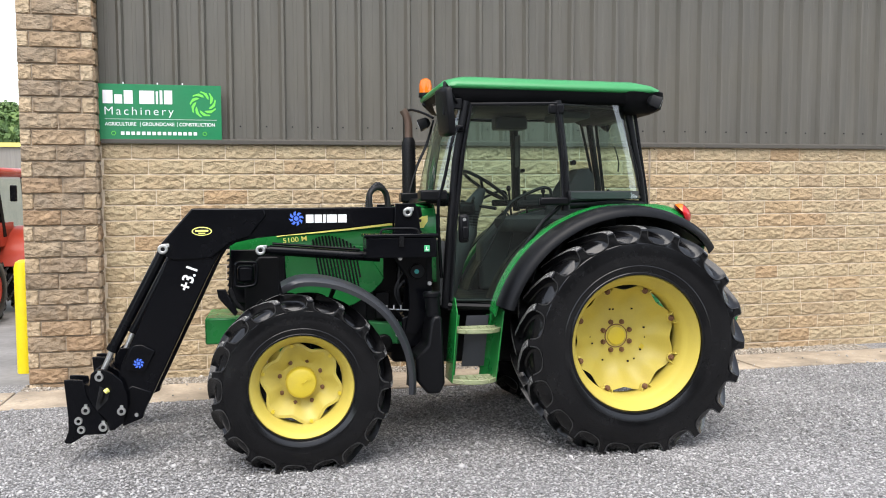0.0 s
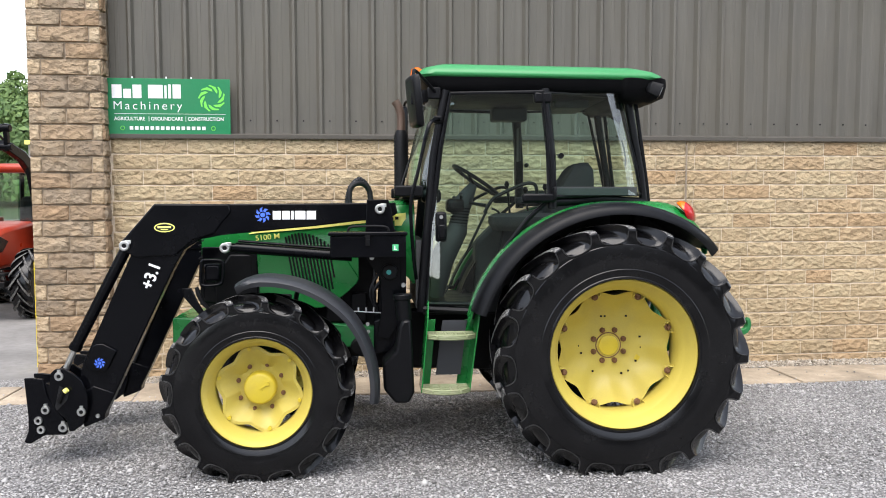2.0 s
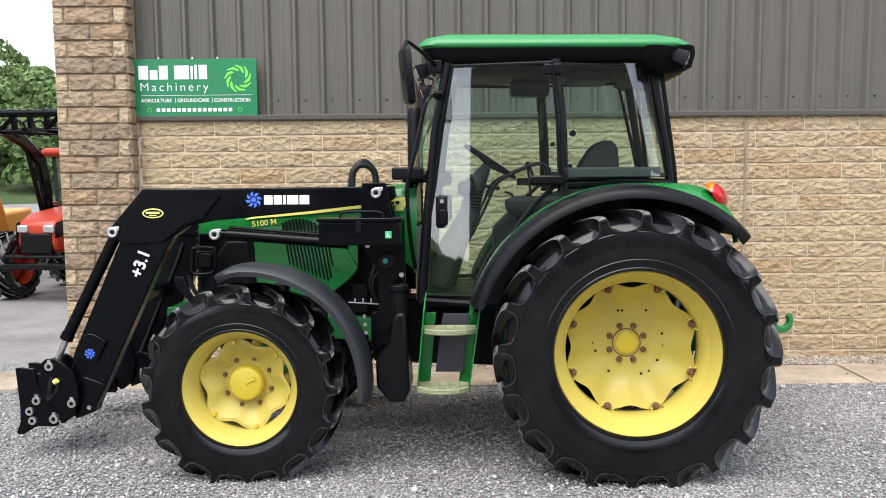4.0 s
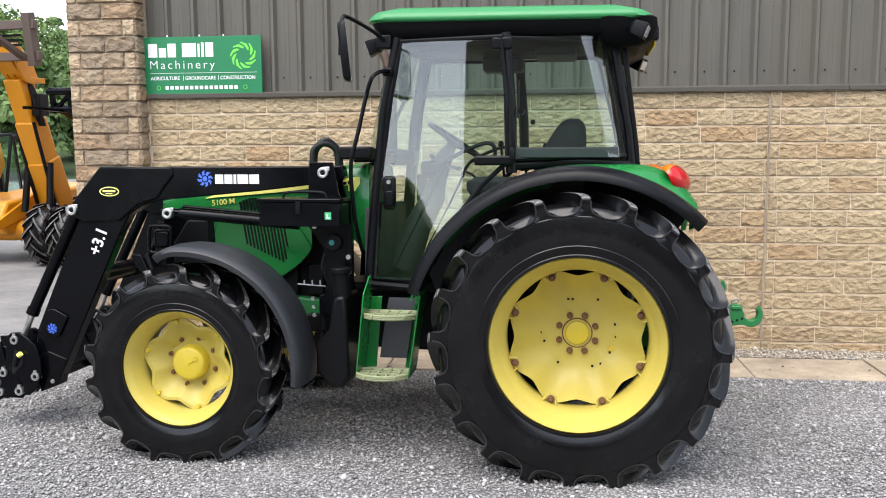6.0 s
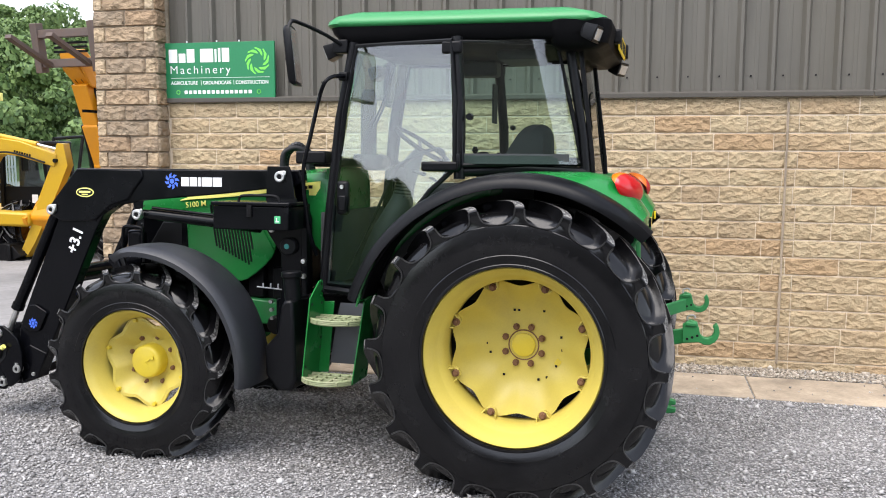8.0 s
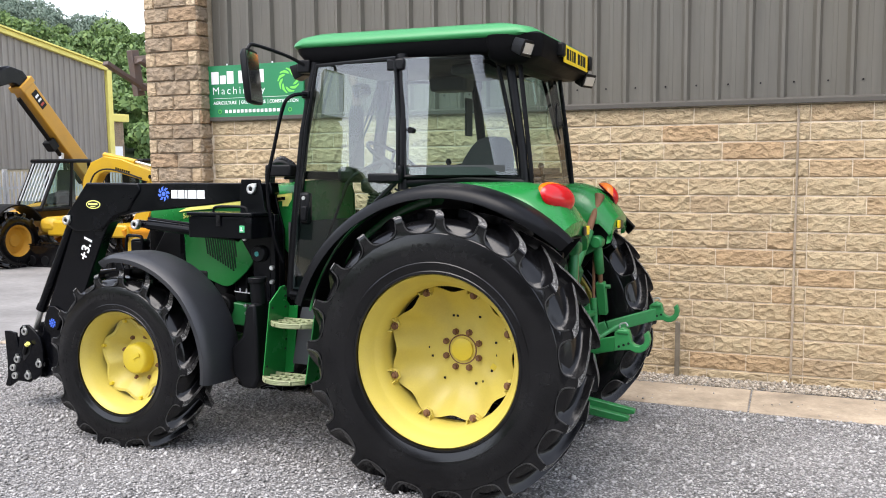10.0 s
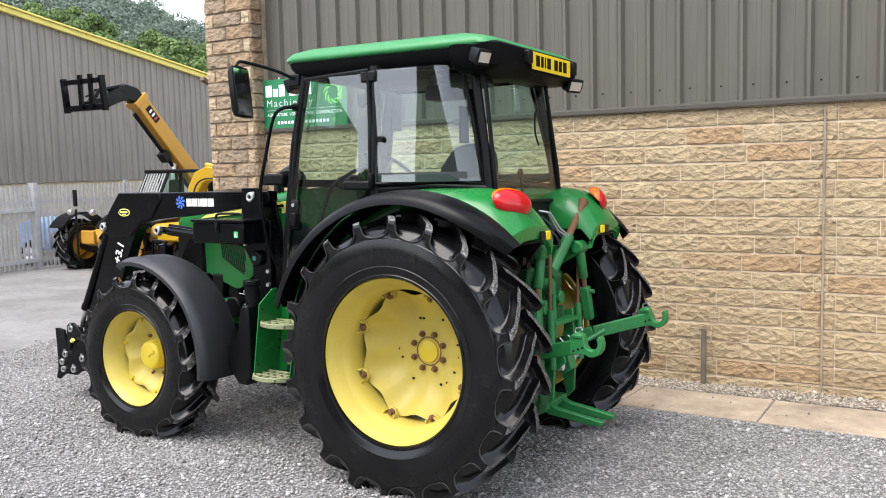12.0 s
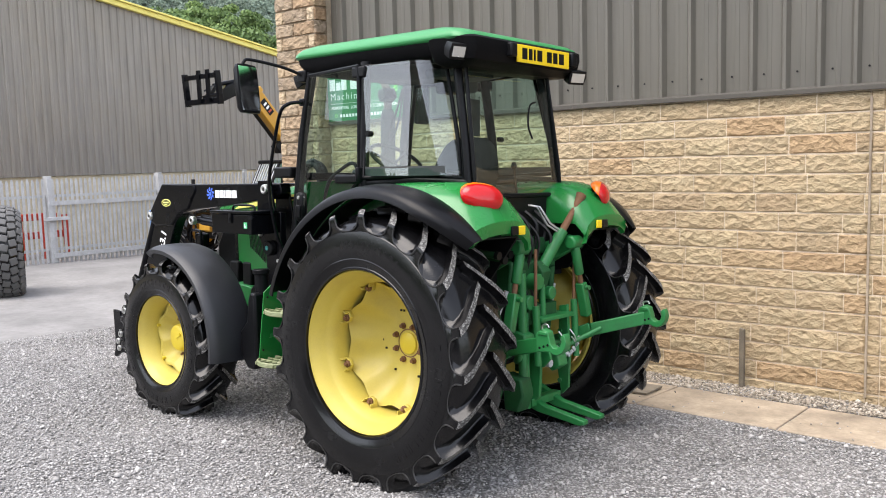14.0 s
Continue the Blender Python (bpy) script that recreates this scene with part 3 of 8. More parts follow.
def tread_lugs(wheel, cu, cw, R, vo, vi, rim_r, lugs, lug_h, lug_w, sweep, flip=False, phase=0.0):
    """The tread bars, two rows of one shape each, swept back from the middle; at the shoulder each foot flares until it meets its neighbour's, which leaves a rounded well."""
    vc, h = (vo + vi) / 2, abs(vi - vo) / 2
    Rc = R - lug_h
    H = Rc - rim_r
    pitch = 2 * math.pi / lugs
    # across, sweep, drop of the top, top width, foot width as a share of the pitch, foot depth as a share of H
    st = [(-0.06, 0.0, 0.0, 0.7, 0.16, 0.02), (0.12, 0.16, 0.0, 0.75, 0.17, 0.02), (0.34, 0.40, 0.0, 0.8, 0.18, 0.02), (0.56, 0.60, 0.002, 0.85, 0.2, 0.03), (0.72, 0.76, 0.005, 0.9, 0.24, 0.06), (0.83, 0.86, 0.010, 0.92, 0.32, 0.13), (0.90, 0.91, 0.017, 0.94, 0.45, 0.18), (0.945, 0.94, 0.026, 0.96, 0.5, 0.225), (0.962, 0.95, 0.040, 1.0, 0.5, 0.24)]
    level = [(0.0, 0.0), (0.3, 0.03), (0.58, 0.10), (0.8, 0.27), (0.93, 0.55), (1.0, 1.0)]

    def half_outline(tq, drop, ww, foot, deep):
        hw = lug_w * ww / 2 / R
        hb = max(hw * 1.15, foot * pitch)
        rt, rb = R - drop, Rc - deep * H
        return [(rt + (rb - rt) * f, hw + (hb - hw) * g) for f, g in level]

    for s in (-1, 1):
        bm = B()
        at = lambda r, th, v: bm.verts.new((r * math.cos(th), v, r * math.sin(th)))
        rings = []
        for q, tq, drop, ww, foot, deep in st:
            th, v = -sweep * tq, vc + s * h * q
            o = half_outline(tq, drop, ww, foot, deep)
            rings.append([at(r, th - a, v - s * h * 0.02 * k / 5) for k, (r, a) in reversed(list(enumerate(o)))] + [at(r, th + a, v - s * h * 0.02 * k / 5) for k, (r, a) in enumerate(o)])
        m = len(rings[0])
        for a, b in zip(rings, rings[1:]):
            for i in range(m - 1):
                f = bm.faces.new((a[i], b[i], b[i + 1], a[i + 1]))
                if i == m // 2 - 1 and b is not rings[-1]:
                    f.material_index = 1
        bm.faces.new(rings[0])
        bm.faces.new(rings[-1][::-1])
        # the worn, dusty rim of the well to the next bar, painted paler for its glint
        q, tq, drop, ww, foot, deep = st[-1]
        th = -sweep * tq
        o = half_outline(tq, drop, ww, foot, deep)
        lip = [(r, a) for r, a in o] + [(r, pitch - a) for r, a in reversed(o[:-1])]
        plain_faces = set(bm.faces)
        tube(bm, curve_pts([(r * math.cos(th + a), vc + s * h * 0.96, r * math.sin(th + a)) for r, a in lip], 2), [0.0026 + 0.002 * abs(math.cos(math.pi * k / (2 * len(lip) - 2))) for k in range(2 * len(lip) - 1)], 5)
        for f in bm.faces:
            if f not in plain_faces:
                f.material_index = 2
        bmesh.ops.recalc_face_normals(bm, faces=bm.faces[:])
        first = part("tread_lug", bm, M_RUBBER, wheel, smooth=38, flip_v=flip)
        first.data.materials.append(M_LUG)
        first.data.materials.append(M_LIP)
        for k in range(lugs):
            ob = first if k == 0 else new("tread_lug", first.data)
            ob.parent = wheel
            ob.matrix_local = Matrix.Translation((cu, 0, cw)) @ Matrix.Rotation(-pitch * (k + (0.5 if s > 0 else 0.0)) - radians(phase), 4, "Y")


def lobed_disc(bm, cu, cw, edge, vprof, seg=96, thick=0.012):
    fr = [0.02, 0.2, 0.38, 0.55, 0.7, 0.82, 0.92, 1.0]
    layers = []
    for off in (0.0, thick):
        layers.append([[bm.verts.new((cu + edge(a) * f * math.cos(a), vprof(f) + off, cw + edge(a) * f * math.sin(a))) for a in (2 * math.pi * k / seg for k in range(seg))] for f in fr])
    for L in layers:
        for a, b in zip(L, L[1:]):
            for k in range(seg):
                bm.faces.new((a[k], a[(k + 1) % seg], b[(k + 1) % seg], b[k]))
        bm.faces.new(L[0])
    for k in range(seg):
        bm.faces.new((layers[0][-1][k], layers[0][-1][(k + 1) % seg], layers[1][-1][(k + 1) % seg], layers[1][-1][k]))
    bmesh.ops.recalc_face_normals(bm, faces=bm.faces[:])
    return bm


def around(cu, cw, r, n, phase=0.0):
    return [(cu + r * math.cos(2 * math.pi * k / n + phase), cw + r * math.sin(2 * math.pi * k / n + phase), 2 * math.pi * k / n + phase) for k in range(n)]


def sidewall_marks(cu, cw, r, v, arcs, h):
    """Raised bars where the tyre's lettering stands."""
    bm = B()
    for a0, a1, n in arcs:
        for k in range(n):
            a = radians(a0 + (a1 - a0) * k / max(1, n - 1))
            m = Matrix.Translation((cu + r * math.cos(a), v, cw + r * math.sin(a))) @ Matrix.Rotation(-a + math.pi / 2, 4, "Y")
            if k % 2:
                box(bm, (-0.014, -0.002, -h / 2), (-0.006, 0.004, h / 2), m)
                box(bm, (0.006, -0.002, -h / 2), (0.014, 0.004, h / 2), m)
                box(bm, (-0.006, -0.002, -0.005), (0.006, 0.004, 0.005), m)
            else:
                box(bm, (-0.014, -0.002, h / 2 - 0.01), (0.014, 0.004, h / 2), m)
                box(bm, (-0.014, -0.002, -h / 2), (0.014, 0.004, -h / 2 + 0.01), m)
                box(bm, (-0.014, -0.002, -h / 2 + 0.01), (-0.005, 0.004, h / 2 - 0.01), m)
    return bm


def arc_text(body, size, cu, cw, r, v, start, step, material, wheel, flip):
    """Raised characters round a side wall, from the angle start onwards, each turned to stand on the arc."""
    for k, ch in enumerate(body):
        if ch == " ":
            continue
        a = radians(start - step * k)
        m = Matrix.Translation((cu + r * math.cos(a), v, cw + r * math.sin(a))) @ Matrix.Rotation(math.pi / 2 - a, 4, "Y") @ Euler((radians(90), 0, 0)).to_matrix().to_4x4()
        ob = words("size_lettering", ch, size, m, material, wheel, 0.003, "CENTER", 0.85, 0.0015)
        if flip:
            ob.data.transform(Matrix.Translation((2 * cu, 0, 0)) @ Matrix.Diagonal((-1, -1, 1, 1)))


def rear_wheel(flip):
    cu, cw = 0.022, 0.757
    edge = lambda a: 0.345 + 0.045 * (0.5 + 0.5 * math.cos(8 * (a - radians(22.5)))) ** 0.9
    vp = lambda f: -0.642 if f < 0.42 else -0.642 - 0.148 * ((f - 0.42) / 0.58) ** 2.0
    w = part("rear_wheel", lobed_disc(B(), cu, cw, edge, vp, 128), M_YELLOW, TR, "dished yellow wheel centre with eight scallops", flip_v=flip)
    prof = [(0.457, -1.015), (0.461, -1.026), (0.468, -1.018), (0.467, -0.99), (0.452, -0.974), (0.437, -0.955), (0.432, -0.925), (0.426, -0.91), (0.41, -0.89), (0.402, -0.86), (0.398, -0.76), (0.412, -0.70), (0.43, -0.665), (0.436, -0.635), (0.468, -0.62), (0.472, -0.61),
            (0.46, -0.607), (0.425, -0.627), (0.40, -0.685), (0.386, -0.735), (0.386, -0.865), (0.398, -0.90), (0.412, -0.922), (0.42, -0.935), (0.428, -0.962), (0.445, -0.99), (0.457, -1.015)]
    part("rim", lathe(B(), prof, cu, cw, 112), M_YELLOW, w, "yellow steel rim", flip_v=flip)
    part("tyre", tyre_mesh(B(), cu, cw, 0.805, -1.058, -0.60, 0.461, 0.05), M_RUBBER, w, "black ribbed farm tyre with worn lugs", smooth=32, flip_v=flip)
    tread_lugs(w, cu, cw, 0.805, -1.058, -0.60, 0.461, 20, 0.05, 0.05, 0.30, flip, 13.6)
    part("tyre_lettering", sidewall_marks(cu, cw, 0.612, -1.057, ((150, 124, 6), (10, -60, 14), (200, 168, 7)), 0.05), M_RUBBER, w, flip_v=flip)["kind"] = "stuff"
    arc_text("420/85 R 34", 0.062, cu, cw, 0.588, -1.0555, 101.0, 4.2, M_RUBBER, w, flip)
    part("hub_cap", lathe(B(), [(0.0, -0.656), (0.055, -0.656), (0.064, -0.652), (0.068, -0.635), (0.074, -0.643), (0.078, -0.64), (0.078, -0.63)], cu, cw, 40), M_YELLOW_HUB, w, "darker yellow hub cap", flip_v=flip)
    part("hub_seam", lathe(B(), [(0.079, -0.644), (0.085, -0.6455), (0.087, -0.64)], cu, cw, 40), M_RUST, w, "dark grime ring round the hub cap", flip_v=flip)
    for x, z, a in around(cu, cw, 0.108, 8, radians(22.5)):
        bm = B()
        lathe(bm, [(0.0, -0.67), (0.012, -0.67), (0.013, -0.655), (0.019, -0.654), (0.019, -0.64)], x, z, 8)
        part("wheel_bolt", bm, M_RUST, w, "rust-stained wheel bolt", flip_v=flip)
    for k, (x, z, a) in enumerate(around(cu, cw, 0.364, 8, radians(22.5))):
        # a folded bracket welded to the rim: a tab for the bolt and two gussets
        m = Matrix.Translation((x, 0, z)) @ Matrix.Rotation(-a, 4, "Y")
        bm = prism(B(), [(0.034, -0.05), (0.034, 0.05), (-0.004, 0.032), (-0.022, 0.016), (-0.022, -0.016), (-0.004, -0.032)], -0.825, -0.80)
        for e in (-1, 1):
            prism(bm, [(0.036, e * 0.050), (0.036, e * 0.040), (-0.002, e * 0.026), (-0.002, e * 0.034)], -0.858, -0.824)
        bm.transform(m)
        part("rim_clip", bm, M_YELLOW, w, flip_v=flip, bev=0.003)
        bm = lathe(B(), [(0.0, -0.852), (0.011, -0.852), (0.013, -0.838), (0.021, -0.836), (0.021, -0.824)], x, z, 8)
        part("clip_bolt", bm, M_RUST, w, "rusty clip bolt", flip_v=flip)
    bm = B()
    for ang, r in ((105, 0.2), (98, 0.195), (60, 0.225), (15, 0.215), (-4, 0.215), (-52, 0.215), (-65, 0.205), (-122, 0.2), (195, 0.19), (180, 0.205), (-30, 0.21)):
        a = radians(ang)
        f = r / 0.367
        cbox(bm, (cu + r * math.cos(a), vp(f) - 0.001, cw + r * math.sin(a)), (0.012, 0.012, 0.012))
    part("disc_holes", bm, M_DARK, w, flip_v=flip)["kind"] = "stuff"
    part("maker_plate", cbox(B(), (0, 0, 0), (0.034, 0.004, 0.034), Matrix.Translation((cu + 0.192, vp(0.56) - 0.002, cw - 0.085)) @ Matrix.Rotation(radians(35), 4, "Y")), M_YELLOW_HUB, w, flip_v=flip)


def front_wheel(flip):
    cu, cw = -2.228, 0.548
    edge = lambda a: 0.232 + 0.046 * (0.5 + 0.5 * math.cos(6 * (a - radians(43.5)))) ** 0.8
    # a flat ring for the bolts, then a cone that flares outwards to the six ears
    vp = lambda f: -0.752 if f < 0.56 else -0.752 - 0.078 * min(1.0, (f - 0.56) / 0.36)
    w = part("front_wheel", lobed_disc(B(), cu, cw, edge, vp, 120, 0.014), M_YELLOW, TR, "yellow wheel centre with six ears", flip_v=flip)
    prof = [(0.324, -0.952), (0.330, -0.963), (0.337, -0.955), (0.336, -0.935), (0.318, -0.92), (0.309, -0.905), (0.305, -0.885), (0.296, -0.868), (0.286, -0.85), (0.281, -0.82), (0.28, -0.745), (0.295, -0.69), (0.31, -0.665), (0.332, -0.657), (0.337, -0.65),
            (0.328, -0.645), (0.30, -0.657), (0.282, -0.69), (0.268, -0.745), (0.268, -0.825), (0.276, -0.86), (0.288, -0.885), (0.297, -0.91), (0.308, -0.932), (0.324, -0.952)]
    part("rim", lathe(B(), prof, cu, cw, 96), M_YELLOW, w, "yellow steel rim", flip_v=flip)
    part("tyre", tyre_mesh(B(), cu, cw, 0.592, -0.99, -0.625, 0.329, 0.045), M_RUBBER, w, "black ribbed farm tyre with worn lugs", smooth=32, flip_v=flip)
    tread_lugs(w, cu, cw, 0.592, -0.99, -0.625, 0.329, 17, 0.045, 0.042, 0.32, flip, 16.7)
    part("tyre_lettering", sidewall_marks(cu, cw, 0.437, -0.9895, ((118, 60, 9), (20, -20, 6), (215, 175, 6), (290, 240, 7)), 0.04), M_RUBBER, w, flip_v=flip)["kind"] = "stuff"
    part("hub", lathe(B(), [(0.0, -0.834), (0.083, -0.832), (0.094, -0.826), (0.1, -0.812), (0.103, -0.752), (0.113, -0.75)], cu, cw, 40), M_YELLOW_HUB, w, "yellow planetary hub", flip_v=flip)
    for x, z, a in around(cu, cw, 0.144, 8, radians(28.5)):
        part("wheel_bolt", lathe(B(), [(0.0, -0.774), (0.009, -0.774), (0.010, -0.764), (0.015, -0.763), (0.015, -0.75)], x, z, 8), M_RUST, w, "rust-stained wheel bolt", flip_v=flip)
    for x, z, a in around(cu, cw, 0.256, 6, radians(43.5)):
        part("clip_bolt", lathe(B(), [(0.0, -0.846), (0.012, -0.846), (0.013, -0.82)], x, z, 8), M_YELLOW_HUB, w, "dull yellow clip bolt", flip_v=flip)
        bm = prism(B(), [(0.024, -0.05), (0.024, 0.05), (-0.01, 0.03), (-0.01, -0.03)], -0.812, -0.79)
        bm.transform(Matrix.Translation((x, 0, z)) @ Matrix.Rotation(-a, 4, "Y"))
        part("rim_clip", bm, M_YELLOW, w, flip_v=flip, bev=0.003)
    bm = B()
    tube(bm, [(cu + 0.045, -0.8365, cw + 0.028), (cu + 0.02, -0.838, cw + 0.008), (cu + 0.002, -0.838, cw + 0.002), (cu + 0.018, -0.838, cw - 0.012)], 0.003, 6)
    tube(bm, [(cu + 0.048, -0.832, cw + 0.03), (cu + 0.048, -0.843, cw + 0.03)], 0.013, 8)
    part("drain_plug", bm, M_YELLOW_HUB, w, flip_v=flip)


for flip in (False, True):
    rear_wheel(flip)
    front_wheel(flip)


def arc(cu, cw, r, a0, a1, n):
    return [(cu + (r(a) if callable(r) else r) * math.cos(radians(a)), cw + (r(a) if callable(r) else r) * math.sin(radians(a))) for a in (a0 + (a1 - a0) * k / n for k in range(n + 1))]


def rear_fender(flip):
    rr = lambda a: 0.925 + 0.02 * max(0.0, (a - 120) / 50)
    g = []
    bulge = lambda a: rr(a) + 0.085 * math.exp(-((a - 61) / 15.0) ** 2)
    for u, w in arc(0.015, 0.755, bulge, 168, 48, 40):
        ru, rw0 = u - 0.015, w - 0.755
        R0 = math.hypot(ru, rw0)
        a = math.degrees(math.atan2(rw0, ru))
        row = []
        fwd = min(1.0, max(0.0, (a - 84) / 18))
        for v, dz, q in ((-0.775, -0.012, 0.0), (-0.76, 0.0, 0.12), (-0.72, 0.008, 0.45), (-0.66, 0.014, 0.8), (-0.6, 0.016, 1.0), (-0.5, 0.018, 1.0), (-0.42, 0.012, 0.95), (-0.36, 0.0, 0.8), (-0.31, -0.03, 0.6), (-0.295, -0.07, 0.5)):
            r1 = rr(a) + q * (R0 - rr(a))
            v = min(v, -0.29 - 0.34 * fwd) if v > -0.7 else v
            row.append((0.015 + ru / R0 * r1, v, 0.755 + rw0 / R0 * r1 + dz))
        row.append((row[-1][0] - 0.01, row[-1][1] + 0.005, min(row[-1][2] - 0.02, 1.44) if a < 84 else row[-1][2] - 0.02))
        g.append(row)
    tail = g[-1]
    f = part("rear_fender", sheet(B(), g, 0.012), M_GREEN, TR, "glossy green rear fender", flip_v=flip)
    g = []
    for k, (u, w) in enumerate(arc(0.015, 0.755, rr, 164, 43.5, 34)):
        out = 1.0 - 0.7 * max(0.0, (k - 27) / 7) ** 2
        d, d2 = (u - 0.015) / 0.93, (w - 0.755) / 0.93
        g.append([(u + d * s, -0.77 - q * out, w + d2 * s) for q, s in ((0.0, 0.008), (0.05, 0.016), (0.12, 0.01), (0.19, -0.004), (0.215, -0.03), (0.217, -0.06))])
    part("fender_extension", sheet(B(), g, 0.01), M_PLASTIC, f, "black plastic fender flare", flip_v=flip)
    # added dark sheet that hides the green underside and stands for its shade
    part("fender_shade_sheet", sheet(B(), [[(u, v, w) for v in (-0.80, -0.6, -0.45, -0.31)] for u, w in arc(0.015, 0.755, lambda a: rr(a) - 0.03, 165, 46, 26)], 0.01), M_DARK, f, "dark sheet for the shaded fender underside", flip_v=flip)
    # inner wall of the wheel arch
    pts = arc(0.015, 0.755, 0.915, 160, 46, 22)
    part("inner_wall", prism(B(), pts + [(0.45, 1.15), (-0.3, 1.0), (-0.75, 0.95)], -0.40, -0.385), M_DARK, f, "dark inner wheel arch", flip_v=flip)
    # lamp cluster on the rear shoulder
    nrm_ = Vector((0.78, -0.30, 0.55)).normalized()
    la_ = (Vector((0.22, 0.95, -0.30)) - nrm_ * nrm_.dot(Vector((0.22, 0.95, -0.30)))).normalized()
    lb_ = nrm_.cross(la_)
    lb_ = lb_ if lb_.z > 0 else -lb_
    c_ = Vector((0.556, -0.60, 1.628))

    def lens(k0, k1, grow):
        """A slice of the oval lens dome, from one angle round its long axis to another."""
        return [[c_ + la_ * (0.122 * q * (1 if q > 0 else 1.12)) + (lb_ * math.sin(t_) * 0.085 + nrm_ * (math.cos(t_) * 0.066 - 0.012)) * (max(0.0, 1 - abs(q) ** 2.6) ** 0.5) * grow for q in (-1, -0.97, -0.88, -0.7, -0.4, 0, 0.4, 0.7, 0.88, 0.97, 1)] for t_ in (radians(k0 + (k1 - k0) * i / 10) for i in range(11))]

    tl_ = part("tail_lamp", sheet(B(), lens(-95, 95, 1.0), 0.0), M_RED, f, "red tail lamp with amber indicator", smooth=60, flip_v=flip)
    part("indicator_lens", sheet(B(), lens(36, 92, 1.02), 0.0), M_AMBER, tl_, "amber indicator lens", smooth=60, flip_v=flip)
    part("reflector", cbox(B(), (0.672, -0.40, 1.437), (0.012, 0.055, 0.05)), M_PLATE, f, "small yellow reflector", flip_v=flip, bev=0.004)
    part("reflector_black", cbox(B(), (0.672, -0.465, 1.437), (0.012, 0.06, 0.05)), M_PLASTIC, f, "black tail marker", flip_v=flip, bev=0.004)
    part("skirt", sheet(B(), [[(u + du, v, w + dz) for u, v, w in tail[:-1]] for du, dz in ((0.002, 0.004), (0.003, -0.035), (-0.004, -0.065), (-0.03, -0.075))], 0.008), M_GREEN, f, flip_v=flip)


def front_fender(flip):
    g = []
    n = 26
    for k, (u, w) in enumerate(arc(-2.229, 0.55, lambda a: 0.685 + 0.045 * min(1.0, (100 - a) / 60), 100, -6, n)):
        d = Vector((u + 2.229, 0, w - 0.55)).normalized()
        e = 0.03 * (1 - min(1, k / 3)) ** 2
        g.append([(u + d.x * s, v, w + d.z * s - e) for v, s in ((-1.0 + e * 2, -0.045), (-1.003 + e, -0.02), (-0.985, -0.003), (-0.94, 0.008), (-0.82, 0.013), (-0.70, 0.008), (-0.665, -0.006))])
    f = part("front_fender", sheet(B(), g, 0.009), M_FENDER, TR, "dark grey plastic front mudguard", flip_v=flip)
    bm = B()
    tube(bm, [(-2.0, -0.68, 1.15), (-2.02, -0.6, 1.08), (-2.1, -0.52, 0.9), (-2.15, -0.5, 0.7)], 0.016, 8)
    part("stay", bm, M_DARK, f, flip_v=flip)


for flip in (False, True):
    rear_fender(flip)
    front_fender(flip)

# -- chassis, engine and axles
bm = B()
prism(bm, [(-1.55, 0.55), (0.1, 0.5), (0.32, 0.6), (0.36, 1.05), (-0.4, 1.0), (-1.55, 0.95)], -0.2, 0.2)
part("gearbox", bm, M_DARK, TR, "dark gearbox casting", bev=0.03)
bm = B()
tube(bm, [(0.022, -0.60, 0.757), (0.022, -0.5, 0.757), (0.022, -0.3, 0.757), (0.022, 0.3, 0.757), (0.022, 0.5, 0.757), (0.022, 0.60, 0.757)], [0.12, 0.13, 0.17, 0.17, 0.13, 0.12], 24)
part("rear_axle", bm, M_GRIME_SHADE, TR)
bm = B()
prism(bm, [(-2.6, 0.72), (-1.5, 0.62), (-1.5, 1.35), (-2.5, 1.35), (-2.6, 1.2)], -0.2, 0.2)
for k in range(5):
    cbox(bm, (-2.3 + 0.17 * k, -0.22, 0.98), (0.11, 0.08, 0.2))
rod(bm, (-1.9, -0.24, 0.85), (-1.9, -0.34, 0.85), 0.08)
rod(bm, (-1.62, -0.28, 0.72), (-1.62, -0.34, 0.72), 0.06)
part("engine", bm, M_DARK, TR, "grimy black engine block", bev=0.012)
bm = B()
tube(bm, [(-2.229, -0.73, 0.548), (-2.229, -0.62, 0.548), (-2.229, -0.55, 0.548), (-2.229, 0.0, 0.6), (-2.229, 0.55, 0.548), (-2.229, 0.62, 0.548), (-2.229, 0.73, 0.548)], [0.11, 0.13, 0.085, 0.1, 0.085, 0.13, 0.11], 20)
rod(bm, (-2.08, -0.6, 0.55), (-2.08, 0.6, 0.55), 0.025)
part("front_axle", bm, M_GREEN_OLD, TR, "green front axle with steering rod")
bm = B()
prism(bm, [(-2.62, 0.78), (-1.5, 0.70), (-1.5, 0.85), (-2.62, 0.95)], -0.30, 0.30)
part("front_frame", bm, M_GREEN_OLD, TR, bev=0.01)
bm = B()
box(bm, (-2.87, -0.30, 0.745), (-2.60, 0.30, 0.93))
part("front_weight_carrier", bm, M_GREEN, TR, "green front weight bracket", bev=0.012)

# -- hood
def section(u, half, top, low, shoulder):
    return [(u, -half, low), (u, -half - 0.01, low + (top - low) * 0.5), (u, -half, top - shoulder), (u, -half * 0.9, top - shoulder * 0.35), (u, -half * 0.6, top - 0.012), (u, 0, top),
            (u, half * 0.6, top - 0.012), (u, half * 0.9, top - shoulder * 0.35), (u, half, top - shoulder), (u, half + 0.01, low + (top - low) * 0.5), (u, half, low)]


def flank(u):
    """Half width of the hood's side panels, tapering to the nose."""
    return 0.205 + 0.19 * (min(max(u, -2.75), -1.55) + 2.3)


